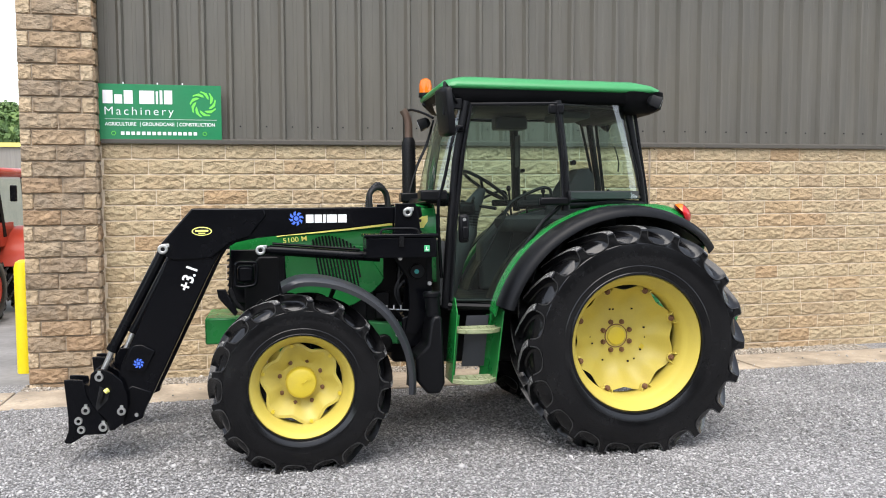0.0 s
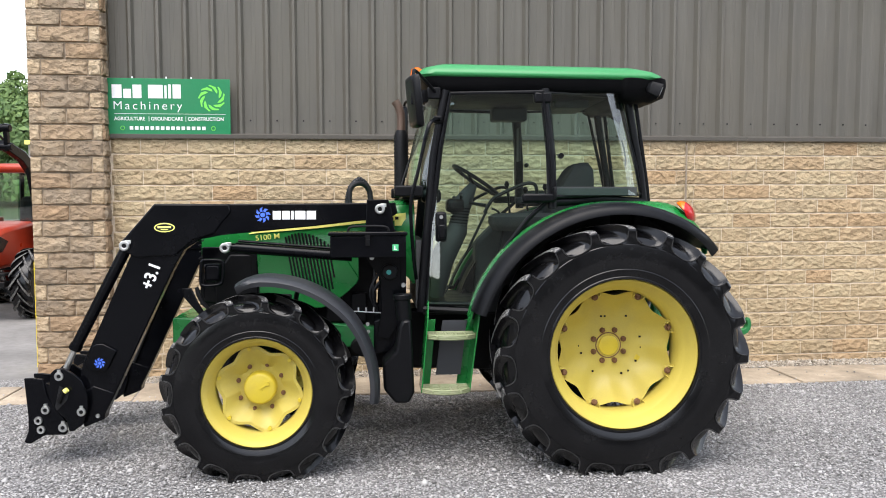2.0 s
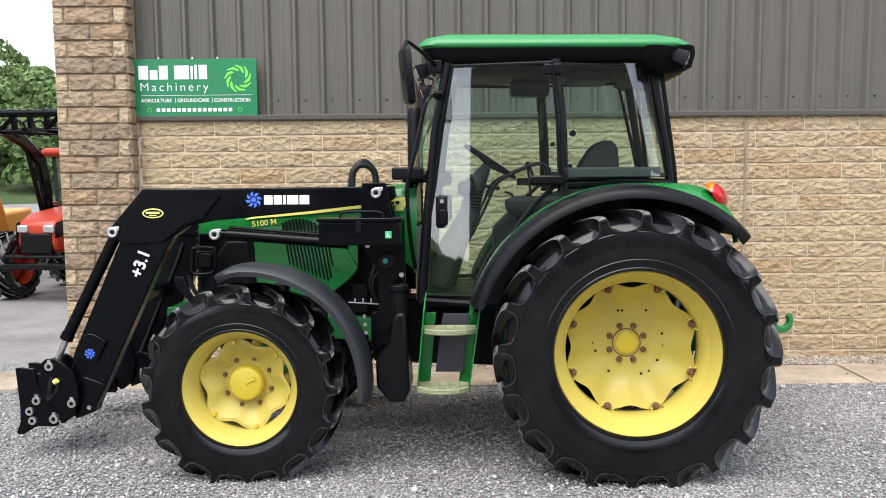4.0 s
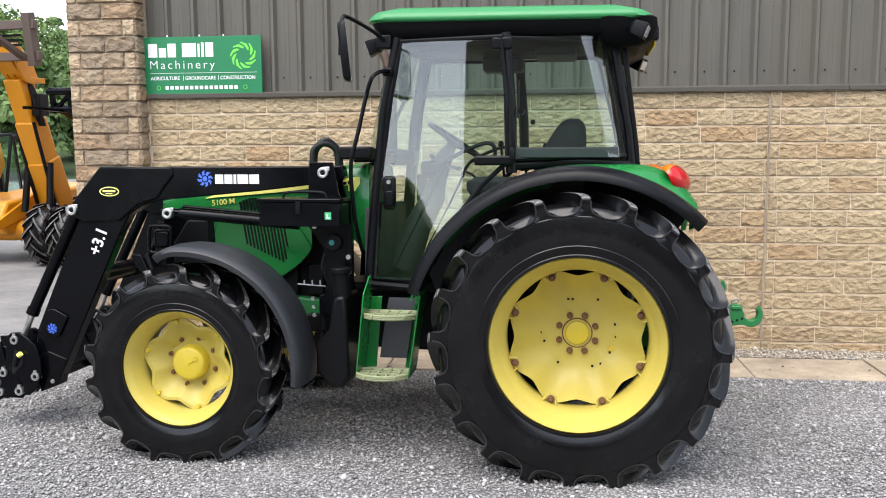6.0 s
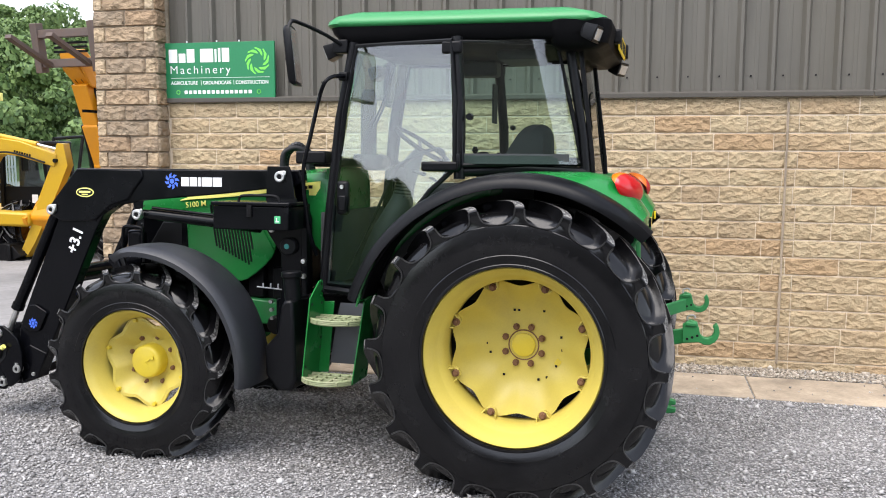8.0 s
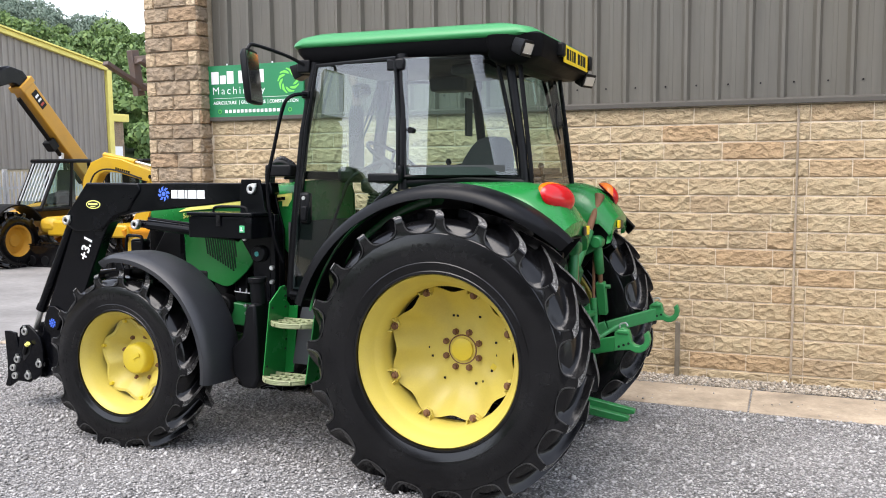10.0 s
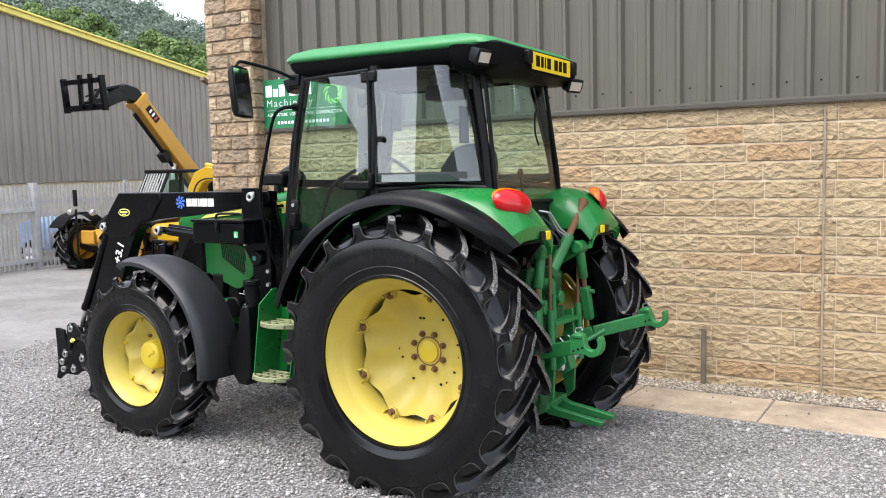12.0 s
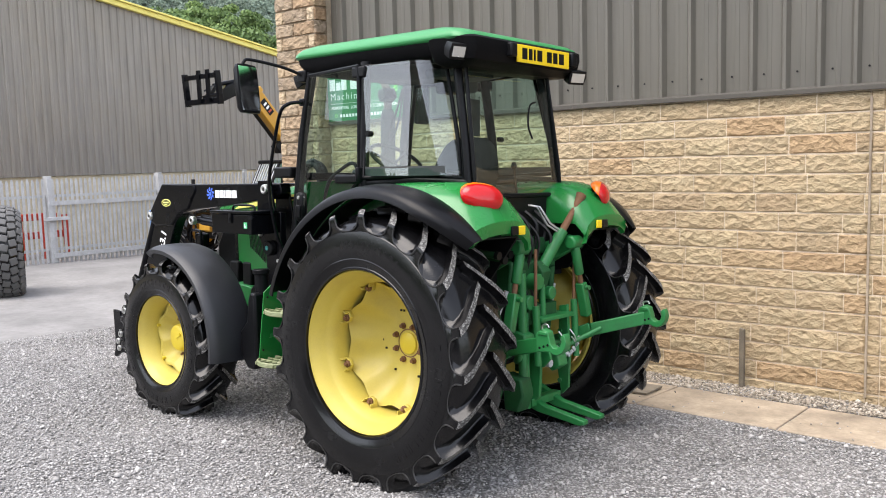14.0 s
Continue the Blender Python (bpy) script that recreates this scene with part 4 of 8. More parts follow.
def on_flank(bm, out=0.0):
    """Shifts a flat piece built about v = 0 onto the tapering left flank."""
    for q in bm.verts:
        q.co.y -= flank(q.co.x) + out
    return bm


hood = part("hood", sheet(B(), [section(u, flank(u) - 0.014, t, l, s) for u, t, l, s in ((-2.70, 1.50, 1.30, 0.05), (-2.62, 1.545, 1.22, 0.06), (-2.45, 1.58, 1.14, 0.07), (-2.2, 1.61, 1.10, 0.07), (-1.9, 1.645, 1.10, 0.07), (-1.75, 1.665, 1.12, 0.07), (-1.62, 1.68, 1.20, 0.075))], 0.01), M_GREEN, TR, "glossy green engine hood")
part("rear_cowl", sheet(B(), [section(u, h, t, l, s) for u, h, t, l, s in ((-1.625, 0.322, 1.682, 1.36, 0.1), (-1.4, 0.34, 1.71, 1.3, 0.1), (-1.24, 0.36, 1.72, 1.15, 0.1))], 0.01), M_GREEN, TR, "green cowl ahead of the cab")
bm = B()
prism(bm, [(-2.72, 1.0), (-2.60, 0.95), (-2.35, 1.0), (-2.35, 1.50), (-2.6, 1.50), (-2.70, 1.45)], -0.125, 0.125)
for k in range(9):
    cbox(bm, (-2.715, 0, 1.05 + 0.045 * k), (0.02, 0.24, 0.012))
part("grille", bm, M_DARK, hood, "black front grille", bev=0.008)
for s in (-1, 1):
    # lower side panel with a rounded rear corner, and its slanted louvres
    panel = [(-2.31, 1.42), (-2.315, 1.34), (-2.30, 1.08), (-2.10, 1.03), (-1.93, 0.985), (-1.877, 0.985), (-1.83, 1.0), (-1.76, 1.045), (-1.69, 1.10), (-1.635, 1.155), (-1.618, 1.19), (-1.70, 1.32), (-1.72, 1.42)]
    part("side_panel", on_flank(prism(B(), panel, -0.006, 0.006)), M_GREEN, hood, "glossy green hood side panel", bev=0.005, flip_v=s > 0)
    part("grille_side", on_flank(prism(B(), [(-2.70, 1.40), (-2.69, 1.02), (-2.31, 0.98), (-2.312, 1.36), (-2.40, 1.40)], -0.006, 0.03)), M_BLACK, hood, "black side grille", bev=0.008, flip_v=s > 0)
    for k in range(13):
        bm = B()
        u = -2.09 + 0.0235 * k
        top = 1.497 - 0.075 * ((k - 4.5) / 7.5) ** 2
        bot = 1.20 - 0.0105 * k + 0.03 * max(0, k - 10) ** 2
        bar(bm, (u + (1.32 - bot) * 0.18, 0, bot), (u - (top - 1.32) * 0.18, 0, top), 0.013, 0.013, (0, 1, 0))
        part("louvre", on_flank(bm, 0.002), M_DARK, hood, "black slanted louvre", flip_v=s > 0)
    bm = B()
    sheet(bm, [[(u, s * (h - 0.001), w), (u, s * (h - 0.003), w + d)] for u, h, w, d in ((-2.37, flank(-2.37), 1.488, 0.004), (-2.29, flank(-2.29), 1.498, 0.020), (-2.1, flank(-2.1), 1.512, 0.030), (-1.87, flank(-1.87), 1.532, 0.036), (-1.65, 0.332, 1.556, 0.038), (-1.42, 0.348, 1.577, 0.042), (-1.30, 0.360, 1.588, 0.045))], 0.004)
    part("stripe", bm, M_DECAL, hood, "yellow hood stripe")
    bm = B()
    box(bm, (-1.375, s * 0.356 - 0.004, 1.545), (-1.30, s * 0.356 + 0.004, 1.615))
    part("decal", bm, M_DECAL, TR, "yellow decal")
words("model_lettering", "5100 M", 0.05, Matrix.Translation((-2.325, -flank(-2.325) - 0.0015, 1.443)) @ Matrix.Rotation(radians(-10.8), 4, "Z") @ Euler((radians(90), 0, 0)).to_matrix().to_4x4() @ Matrix.Rotation(radians(6), 4, "Z"), M_DECAL, hood, 0.0008, stretch=1.15, bold=0.0004)
for k in range(8, 13):
    w0 = 1.541 + 0.0038 * k
    part("name_block", box(B(), (-1.78 + k * 0.034, -0.3415 - 0.0029 * k, w0), (-1.757 + k * 0.034, -0.330 - 0.0029 * k, w0 + 0.02)), M_DARK, hood, "dark name block")
# wiring rail and bolts low behind the side panel
rl = part("wiring_rail", rod(B(), (-1.66, -0.50, 0.985), (-1.44, -0.46, 0.965), 0.004, 8), M_GALV, TR, "thin bare rail")
for k in range(3):
    part("rail_clip", rod(B(), (-1.62 + 0.05 * k, -0.495, 0.98), (-1.62 + 0.05 * k, -0.495, 1.008), 0.005, 8), M_GALV, rl)
    part("frame_bolt", rod(B(), (-1.56 + 0.004 * k, -0.50, 0.90 - 0.05 * k), (-1.56 + 0.004 * k, -0.525, 0.90 - 0.05 * k), 0.012, 10), M_CHROME, rl, "zinc bolt")

# -- loader: arms, cylinders, towers
ARM = [(-1.37, 1.70), (-2.92, 1.692), (-2.985, 1.62), (-3.10, 1.48), (-3.085, 1.36), (-3.40, 0.66), (-3.44, 0.44), (-3.36, 0.33), (-3.25, 0.36), (-3.20, 0.46), (-2.80, 1.30), (-2.74, 1.40), (-2.64, 1.465), (-2.50, 1.492), (-1.9, 1.548), (-1.6, 1.582), (-1.42, 1.59), (-1.36, 1.63)]
HOOK = [(-3.749, 0.584), (-3.704, 0.587), (-3.632, 0.578), (-3.613, 0.479), (-3.58, 0.412), (-3.505, 0.31), (-3.486, 0.233), (-3.50, 0.215), (-3.626, 0.216), (-3.714, 0.163), (-3.745, 0.165), (-3.756, 0.176), (-3.73, 0.244), (-3.728, 0.336)]
LINK = [(-3.582, 0.616), (-3.554, 0.641), (-3.498, 0.647), (-3.443, 0.613), (-3.388, 0.564), (-3.355, 0.472), (-3.353, 0.391), (-3.387, 0.282), (-3.444, 0.239), (-3.472, 0.236), (-3.491, 0.311), (-3.56, 0.385), (-3.6, 0.46)]
for s in (-1, 1):
    fl = s > 0
    a = part("loader_arm", prism(B(), ARM, -0.495, -0.405), M_BLACK, TR, "gloss black loader arm", bev=0.008, flip_v=fl)
    part("knee_plate", prism(B(), [(-2.45, 1.694), (-2.925, 1.697), (-3.14, 1.45), (-3.13, 1.395), (-3.05, 1.35), (-2.80, 1.36), (-2.68, 1.46), (-2.55, 1.50), (-2.50, 1.57), (-2.44, 1.64)], -0.508, -0.392), M_BLACK, a, "gloss black knee gusset", bev=0.01, flip_v=fl)
    part("foot_plate", prism(B(), [(-3.33, 0.52), (-3.20, 0.47), (-3.262, 0.335), (-3.268, 0.30), (-3.395, 0.25), (-3.42, 0.36), (-3.43, 0.46)], -0.501, -0.398), M_BLACK, a, bev=0.006, flip_v=fl)
    for u, w in ((-3.115, 1.427), (-2.48, 1.409), (-1.475, 1.658)):
        bm = B()
        lathe(bm, [(0.014, -0.522), (0.016, -0.528), (0.03, -0.528), (0.034, -0.522), (0.034, -0.49)], u, w, 20)
        box(bm, (u + 0.005, -0.524, w + 0.012), (u + 0.042, -0.515, w + 0.036))
        if u > -1.6:
            bm.transform(Matrix.Translation((0, -0.04, 0)))
        part("pivot_pin", bm, M_CHROME, a, "bright zinc pivot pin", flip_v=fl, bev=0.002)
        part("pin_end", lathe(B(), [(0.0, -0.524 - (0.04 if u > -1.6 else 0)), (0.012, -0.524 - (0.04 if u > -1.6 else 0)), (0.014, -0.515)], u, w, 12), M_DARK, a, flip_v=fl)
    part("foot_bolt", lathe(B(), [(0.0, -0.508), (0.012, -0.508), (0.015, -0.50)], -3.308, 0.323, 12), M_CHROME, a, "zinc bolt", flip_v=fl)
    bm = B()
    rod(bm, (-3.12, -0.45, 1.41), (-3.46, -0.45, 0.755), 0.036)
    rod(bm, (-3.445, -0.45, 0.785), (-3.463, -0.45, 0.75), 0.041)
    part("tilt_cylinder", bm, M_BLACK, a, "black tilt cylinder", flip_v=fl)
    c = part("cylinder_rod", rod(B(), (-3.46, -0.45, 0.755), (-3.529, -0.45, 0.60), 0.02), M_CHROME, a, "chromed rod", flip_v=fl)
    bm = B()
    rod(bm, (-2.50, -0.45, 1.412), (-2.42, -0.45, 1.408), 0.028)
    rod(bm, (-2.42, -0.45, 1.408), (-1.66, -0.45, 1.345), 0.035)
    part("lift_cylinder", bm, M_BLACK, a, "black lift cylinder", flip_v=fl)
    part("lift_pipe", rod(B(), (-2.40, -0.468, 1.452), (-1.80, -0.468, 1.40), 0.009), M_BLACK, a, flip_v=fl)
    bm = B()
    tube(bm, curve_pts([(-2.98, -0.39, 1.30), (-3.04, -0.39, 1.14), (-3.17, -0.395, 0.85), (-3.31, -0.39, 0.52)], 5), 0.011, 8)
    part("hydraulic_hose", bm, M_HOSE, a, flip_v=fl)
    for v0, v1 in ((-0.545, -0.525), (-0.385, -0.365)):
        part("implement_bracket", prism(B(), HOOK, v0, v1), M_BLACK, TR, "black implement hitch plate", bev=0.004, flip_v=fl)
        part("rocker_plate", prism(B(), LINK, v0 - 0.006, v1 - 0.006), M_BLACK, TR, "black rounded rocker plate", bev=0.005, flip_v=fl)
    part("coupler_slot", prism(B(), [(-3.528, 0.535), (-3.463, 0.504), (-3.482, 0.439), (-3.546, 0.374), (-3.556, 0.40)], -0.5535, -0.545), M_HOSE, TR, flip_v=fl)
    for u, w, r in ((-3.618, 0.38, 0.027), (-3.664, 0.312, 0.025), (-3.648, 0.253, 0.025), (-3.512, 0.264, 0.028), (-3.395, 0.363, 0.027), (-3.529, 0.596, 0.028)):
        bm = lathe(B(), [(r * 0.45, -0.553), (r * 0.5, -0.561), (r * 0.95, -0.561), (r * 1.05, -0.555), (r * 1.05, -0.52)], u, w, 18)
        if u > -3.62:
            box(bm, (u - 0.008, -0.56, w + r * 0.8), (u + 0.012, -0.545, w + r * 1.5))
        part("hitch_pin", bm, M_CHROME, TR, "bright zinc pin", flip_v=fl)
        if u > -3.62:
            part("pin_socket", lathe(B(), [(0.0, -0.557), (r * 0.46, -0.557), (r * 0.46, -0.53)], u, w, 12), M_DARK, TR, flip_v=fl)
    # tower that carries the arm
    tw_ = part("loader_tower", prism(B(), [(-1.56, 1.72), (-1.42, 1.72), (-1.40, 1.66), (-1.385, 1.54), (-1.34, 1.46), (-1.345, 0.92), (-1.42, 0.80), (-1.50, 0.82), (-1.468, 1.0), (-1.475, 1.2), (-1.57, 1.34), (-1.575, 1.42)], -0.55, -0.53), M_BLACK, TR, "black loader tower plate", bev=0.004, flip_v=fl)
    part("tower_inner_plate", prism(B(), [(-1.56, 1.70), (-1.42, 1.70), (-1.385, 1.54), (-1.345, 1.40), (-1.345, 0.92), (-1.42, 0.80), (-1.50, 0.82), (-1.475, 1.2), (-1.56, 1.34), (-1.56, 1.42)], -0.395, -0.375), M_BLACK, tw_, bev=0.004, flip_v=fl)
    bm = B()
    box(bm, (-1.345, -0.55, 0.95), (-1.305, -0.50, 1.50))
    part("tower_post", bm, M_BLACK, tw_, bev=0.005, flip_v=fl)
    bm = B()
    prism(bm, [(-1.52, 0.92), (-1.36, 0.98), (-1.36, 0.72), (-1.52, 0.70)], -0.53, -0.25)
    part("tower_bracket", bm, M_BLACK, tw_, bev=0.01, flip_v=fl)
    for w in (1.16, 1.07, 1.30):
        part("tower_bolt", lathe(B(), [(0.0, -0.568), (0.014, -0.568), (0.016, -0.55)], -1.325 if w < 1.2 else -1.53, w if w < 1.2 else 1.34, 12), M_CHROME, tw_, flip_v=fl)
    part("tower_cap", cbox(B(), (-1.285, -0.47, 1.775), (0.19, 0.15, 0.075)), M_PLASTIC, tw_, "black plastic cap", bev=0.012, flip_v=fl)
for s in (-1, 1):
    cp = part("hose_coupler", rod(B(), (-3.53, s * 0.562, 0.43), (-3.495, s * 0.562, 0.52), 0.016), M_DARK, TR, "black hydraulic coupler")
    part("coupler_cap", rod(B(), (-3.49, s * 0.574, 0.50), (-3.47, s * 0.574, 0.515), 0.016), M_DECAL, cp, "yellow dust cap")
part("hitch_cross_tube", rod(B(), (-3.62, -0.53, 0.50), (-3.62, 0.53, 0.50), 0.045), M_BLACK, TR)
part("hitch_lower_tube", cbox(B(), (-3.60, 0, 0.25), (0.08, 1.06, 0.06)), M_BLACK, TR, bev=0.006)
part("arm_cross_tube", rod(B(), (-3.13, -0.41, 0.98), (-3.13, 0.41, 0.98), 0.06, 20), M_BLACK, TR, "black cross tube between the loader arms")
# near-side markings on the loader
u = -2.172
for wd in (0.052, 0.05, 0.017, 0.068, 0.06):
    part("name_block", box(B(), (u, -0.4985, 1.592), (u + wd, -0.4945, 1.648)), M_WHITE, TR, "white name block on the loader arm")
    u += wd + 0.008


def rosette(u, v, w, r, blades=8):
    bm = B()
    for k in range(blades):
        a = 2 * math.pi * k / blades
        pts = [(u + math.cos(a + p) * q * r, w + math.sin(a + p) * q * r) for p, q in ((0.0, 0.42), (0.1, 0.7), (0.0, 1.0), (0.45, 0.85), (0.7, 0.5))]
        vs = [bm.verts.new((x, v, z)) for x, z in pts]
        bm.faces.new(vs)
    lathe(bm, [(0.0, v - 0.0005), (r * 0.3, v - 0.0005), (r * 0.3, v)], u, w, 16)
    bmesh.ops.solidify(bm, geom=bm.faces[:], thickness=0.001)
    return bm


part("emblem", rosette(-2.237, -0.4985, 1.622, 0.052), M_BLUE, TR, "blue rosette emblem")
pl = part("emblem_plate", prism(B(), [(-3.325, 0.782), (-3.307, 0.792), (-3.265, 0.795), (-3.184, 0.752), (-3.18, 0.742), (-3.235, 0.635), (-3.252, 0.618), (-3.282, 0.611), (-3.33, 0.617), (-3.36, 0.635), (-3.375, 0.66), (-3.36, 0.716)], -0.514, -0.503), M_BLACK, TR, "black rounded plate with a blue emblem", bev=0.005)
part("emblem", rosette(-3.285, -0.5165, 0.67, 0.036), M_BLUE, pl)
words("lift_lettering", "+3.1", 0.105, on_side(-2.955, -0.4965, 1.135, 69), M_WHITE, TR, 0.0008, stretch=0.95, bold=0.0025)
bm = B()
lathe(bm, [(0.0, -0.5105), (1.0, -0.5105), (1.0, -0.508)], 0, 0, 32)
bm.transform(Matrix.Translation((-2.862, 0, 1.543)) @ Matrix.Diagonal((0.066, 1, 0.03, 1)))
ov = part("oval_decal", bm, M_DECAL, TR, "yellow and black oval dealer decal")
bm = B()
lathe(bm, [(0.0, -0.512), (1.0, -0.512), (1.0, -0.51)], 0, 0, 32)
bm.transform(Matrix.Translation((-2.862, 0, 1.543)) @ Matrix.Diagonal((0.058, 1, 0.023, 1)))
part("oval_field", bm, M_DARK, ov)
part("oval_marks", box(box(B(), (-2.905, -0.513, 1.54), (-2.82, -0.5118, 1.552)), (-2.885, -0.513, 1.527), (-2.84, -0.5118, 1.533)), M_DECAL, ov)

# -- toolbox on the loader tower
tb = part("toolbox", box(B(), (-1.79, -0.785, 1.355), (-1.315, -0.57, 1.49)), M_BLACK, TR, "black steel toolbox with a latch", bev=0.006)
part("toolbox_lid", box(B(), (-1.80, -0.795, 1.492), (-1.305, -0.56, 1.515)), M_BLACK, tb, bev=0.006)
part("latch", box(box(B(), (-1.568, -0.797, 1.43), (-1.54, -0.786, 1.50)), (-1.562, -0.803, 1.445), (-1.546, -0.797, 1.47)), M_DARK, tb, "dark latch")
part("logo_badge", box(B(), (-1.40, -0.789, 1.395), (-1.362, -0.7855, 1.437)), M_JD, tb, "small green badge", bev=0.006)
part("logo_mark", box(box(B(), (-1.391, -0.791, 1.403), (-1.371, -0.7895, 1.409)), (-1.388, -0.791, 1.409), (-1.382, -0.7895, 1.428)), M_WHITE, tb)
bm = B()
tube(bm, curve_pts([(-1.68, -0.68, 1.515), (-1.66, -0.68, 1.545), (-1.55, -0.68, 1.55), (-1.44, -0.68, 1.545), (-1.42, -0.68, 1.515)], 4), 0.008, 8)
part("toolbox_handle", bm, M_DARK, tb)
rd = part("round_bracket", lathe(B(), [(0.0, -0.585), (0.045, -0.585), (0.052, -0.578), (0.055, -0.54)], -1.415, 1.247, 28), M_DARK, TR, bev=0.0)
part("round_decal", lathe(B(), [(0.0, -0.589), (0.016, -0.589), (0.016, -0.585)], -1.42, 1.247, 16), M_TEAL, rd)

# -- side tank, steps
tank = part("side_tank", prism(B(), [(-1.34, 0.96), (-1.285, 0.96), (-1.265, 0.50), (-1.30, 0.43), (-1.385, 0.43), (-1.46, 0.52), (-1.465, 0.68), (-1.385, 0.76), (-1.36, 0.92)], -0.80, -0.48), M_PLASTIC, TR, "black moulded plastic side tank", bev=0.018)
part("tank_neck", rod(B(), (-1.325, -0.70, 0.95), (-1.335, -0.70, 1.08), 0.05, 20), M_PLASTIC, tank)
part("tank_cap", rod(B(), (-1.335, -0.70, 1.08), (-1.336, -0.70, 1.115), 0.06, 20), M_PLASTIC, tank, "black filler cap", bev=0.006)
def step_plate(outline, u_at, wide):
    """A leaning upright plate, given by its outline in v and w, with a folded inner lip."""
    bm = prism(B(), outline, 0.0, 0.008)
    for q in bm.verts:
        q.co = (u_at(q.co.z) + q.co.y, q.co.x, q.co.z)
    bmesh.ops.recalc_face_normals(bm, faces=bm.faces[:])
    st = part("step_side", bm, M_GREEN, TR, "green step side plate", bev=0.002)
    bm = prism(B(), [(u_at(0.93), 0.93), (u_at(0.93) + wide, 0.935), (u_at(0.51) + wide, 0.51), (u_at(0.51), 0.505)], -0.588, -0.578)
    part("step_flange", bm, M_GREEN, st, "folded green lip", bev=0.002)
    return st


front_lean = lambda w: -1.18 - (1.0 - w) * 0.09
rear_lean = lambda w: -0.855 - (0.98 - w) * 0.14
st = step_plate([(-0.80, 0.975), (-0.69, 1.065), (-0.65, 1.068), (-0.63, 1.045), (-0.615, 0.97), (-0.58, 0.935), (-0.58, 0.50), (-0.82, 0.50)], front_lean, 0.07)
for v, w in ((-0.655, 1.045), (-0.64, 1.0), (-0.77, 0.94), (-0.63, 0.93), (-0.60, 0.72), (-0.60, 0.66), (-0.79, 0.58)):
    part("plate_bolt", rod(B(), (front_lean(w) + 0.006, v, w), (front_lean(w) + 0.0105, v, w), 0.008, 10), M_DARK, st)
step_plate([(-0.80, 0.975), (-0.60, 1.0), (-0.58, 0.935), (-0.58, 0.50), (-0.82, 0.50)], rear_lean, -0.06)
part("step_back", sheet(B(), [[(u + 0.05, -0.60, 0.93), (u + 0.04, -0.61, 0.88), (u, -0.64, 0.58)] for u in (-1.12, -1.07, -1.01, -0.96)], 0.01), M_FENDER, TR, "grey ribbed splash panel behind the steps")
for w, v0 in ((0.85, -0.80), (0.515, -0.85)):
    a, b = front_lean(w) + 0.008, rear_lean(w) - 0.002
    bm = B()
    for dz in (-0.009, 0.0, 0.009):
        tube(bm, curve_pts([(a, v0 + 0.03, w + dz), (a + 0.05, v0 - 0.02, w + dz), ((a + b) / 2, v0 - 0.05, w + dz), (b - 0.05, v0 - 0.02, w + dz), (b, v0 + 0.03, w + dz)], 4), 0.008, 8)
    tube(bm, [(a, v0 + 0.17, w), (b, v0 + 0.17, w)], 0.013, 8)
    for q in (0.045, 0.105):
        cbox(bm, ((a + b) / 2, v0 + q, w), (b - a, 0.012, 0.02))
    for k in range(1, 5):
        cbox(bm, (a + (b - a) * k / 5, v0 + 0.065, w), (0.012, 0.215, 0.02))
    part("step_tread", bm, M_TREAD, TR, "worn olive step tread with rust stains", bev=0.002)

# -- cab
def loop(u0, u1, hf, hr, rad, w, n=7, sag=0.0):
    """A rounded rectangle seen from above, hf wide at the front and hr at the rear."""
    out = []
    for cu_, cv_, a0 in ((u1 - rad, hr - rad, 0), (u0 + rad, hf - rad, 90), (u0 + rad, -hf + rad, 180), (u1 - rad, -hr + rad, 270)):
        for k in range(n):
            a = radians(a0 + 90 * k / (n - 1))
            u, v = cu_ + rad * math.cos(a), cv_ + rad * math.sin(a)
            out.append((u, v, w - sag * ((u - u0) / (u1 - u0)) ** 3))
    return out


def loft(bm, loops, cap=True):
    rings = [[bm.verts.new(p) for p in L] for L in loops]
    for a, b in zip(rings, rings[1:]):
        for k in range(len(a)):
            bm.faces.new((a[k], a[(k + 1) % len(a)], b[(k + 1) % len(a)], b[k]))
    if cap:
        bm.faces.new(rings[0][::-1])
        bm.faces.new(rings[-1])
    bmesh.ops.recalc_face_normals(bm, faces=bm.faces[:])
    return bm


roof = part("cab_roof", loft(B(), [loop(-1.205, 0.40, 0.50, 0.575, 0.10, 2.53, sag=0.03), loop(-1.22, 0.42, 0.515, 0.59, 0.11, 2.545, sag=0.03), loop(-1.215, 0.415, 0.51, 0.585, 0.11, 2.565, sag=0.03), loop(-1.18, 0.37, 0.485, 0.56, 0.10, 2.595, sag=0.035),
                               loop(-1.10, 0.28, 0.43, 0.51, 0.10, 2.62, sag=0.035), loop(-0.9, 0.1, 0.28, 0.34, 0.10, 2.632, sag=0.02), loop(-0.6, -0.2, 0.1, 0.1, 0.08, 2.635)]), M_ROOF, TR, "sun-faded green cab roof", smooth=60)
under = part("roof_liner", loft(B(), [loop(-1.06, 0.30, 0.46, 0.54, 0.08, 2.42), loop(-1.12, 0.36, 0.485, 0.565, 0.08, 2.44), loop(-1.185, 0.39, 0.495, 0.57, 0.09, 2.50), loop(-1.20, 0.395, 0.498, 0.573, 0.10, 2.533, sag=0.03)]), M_VISOR, roof, "black roof underside", smooth=50)
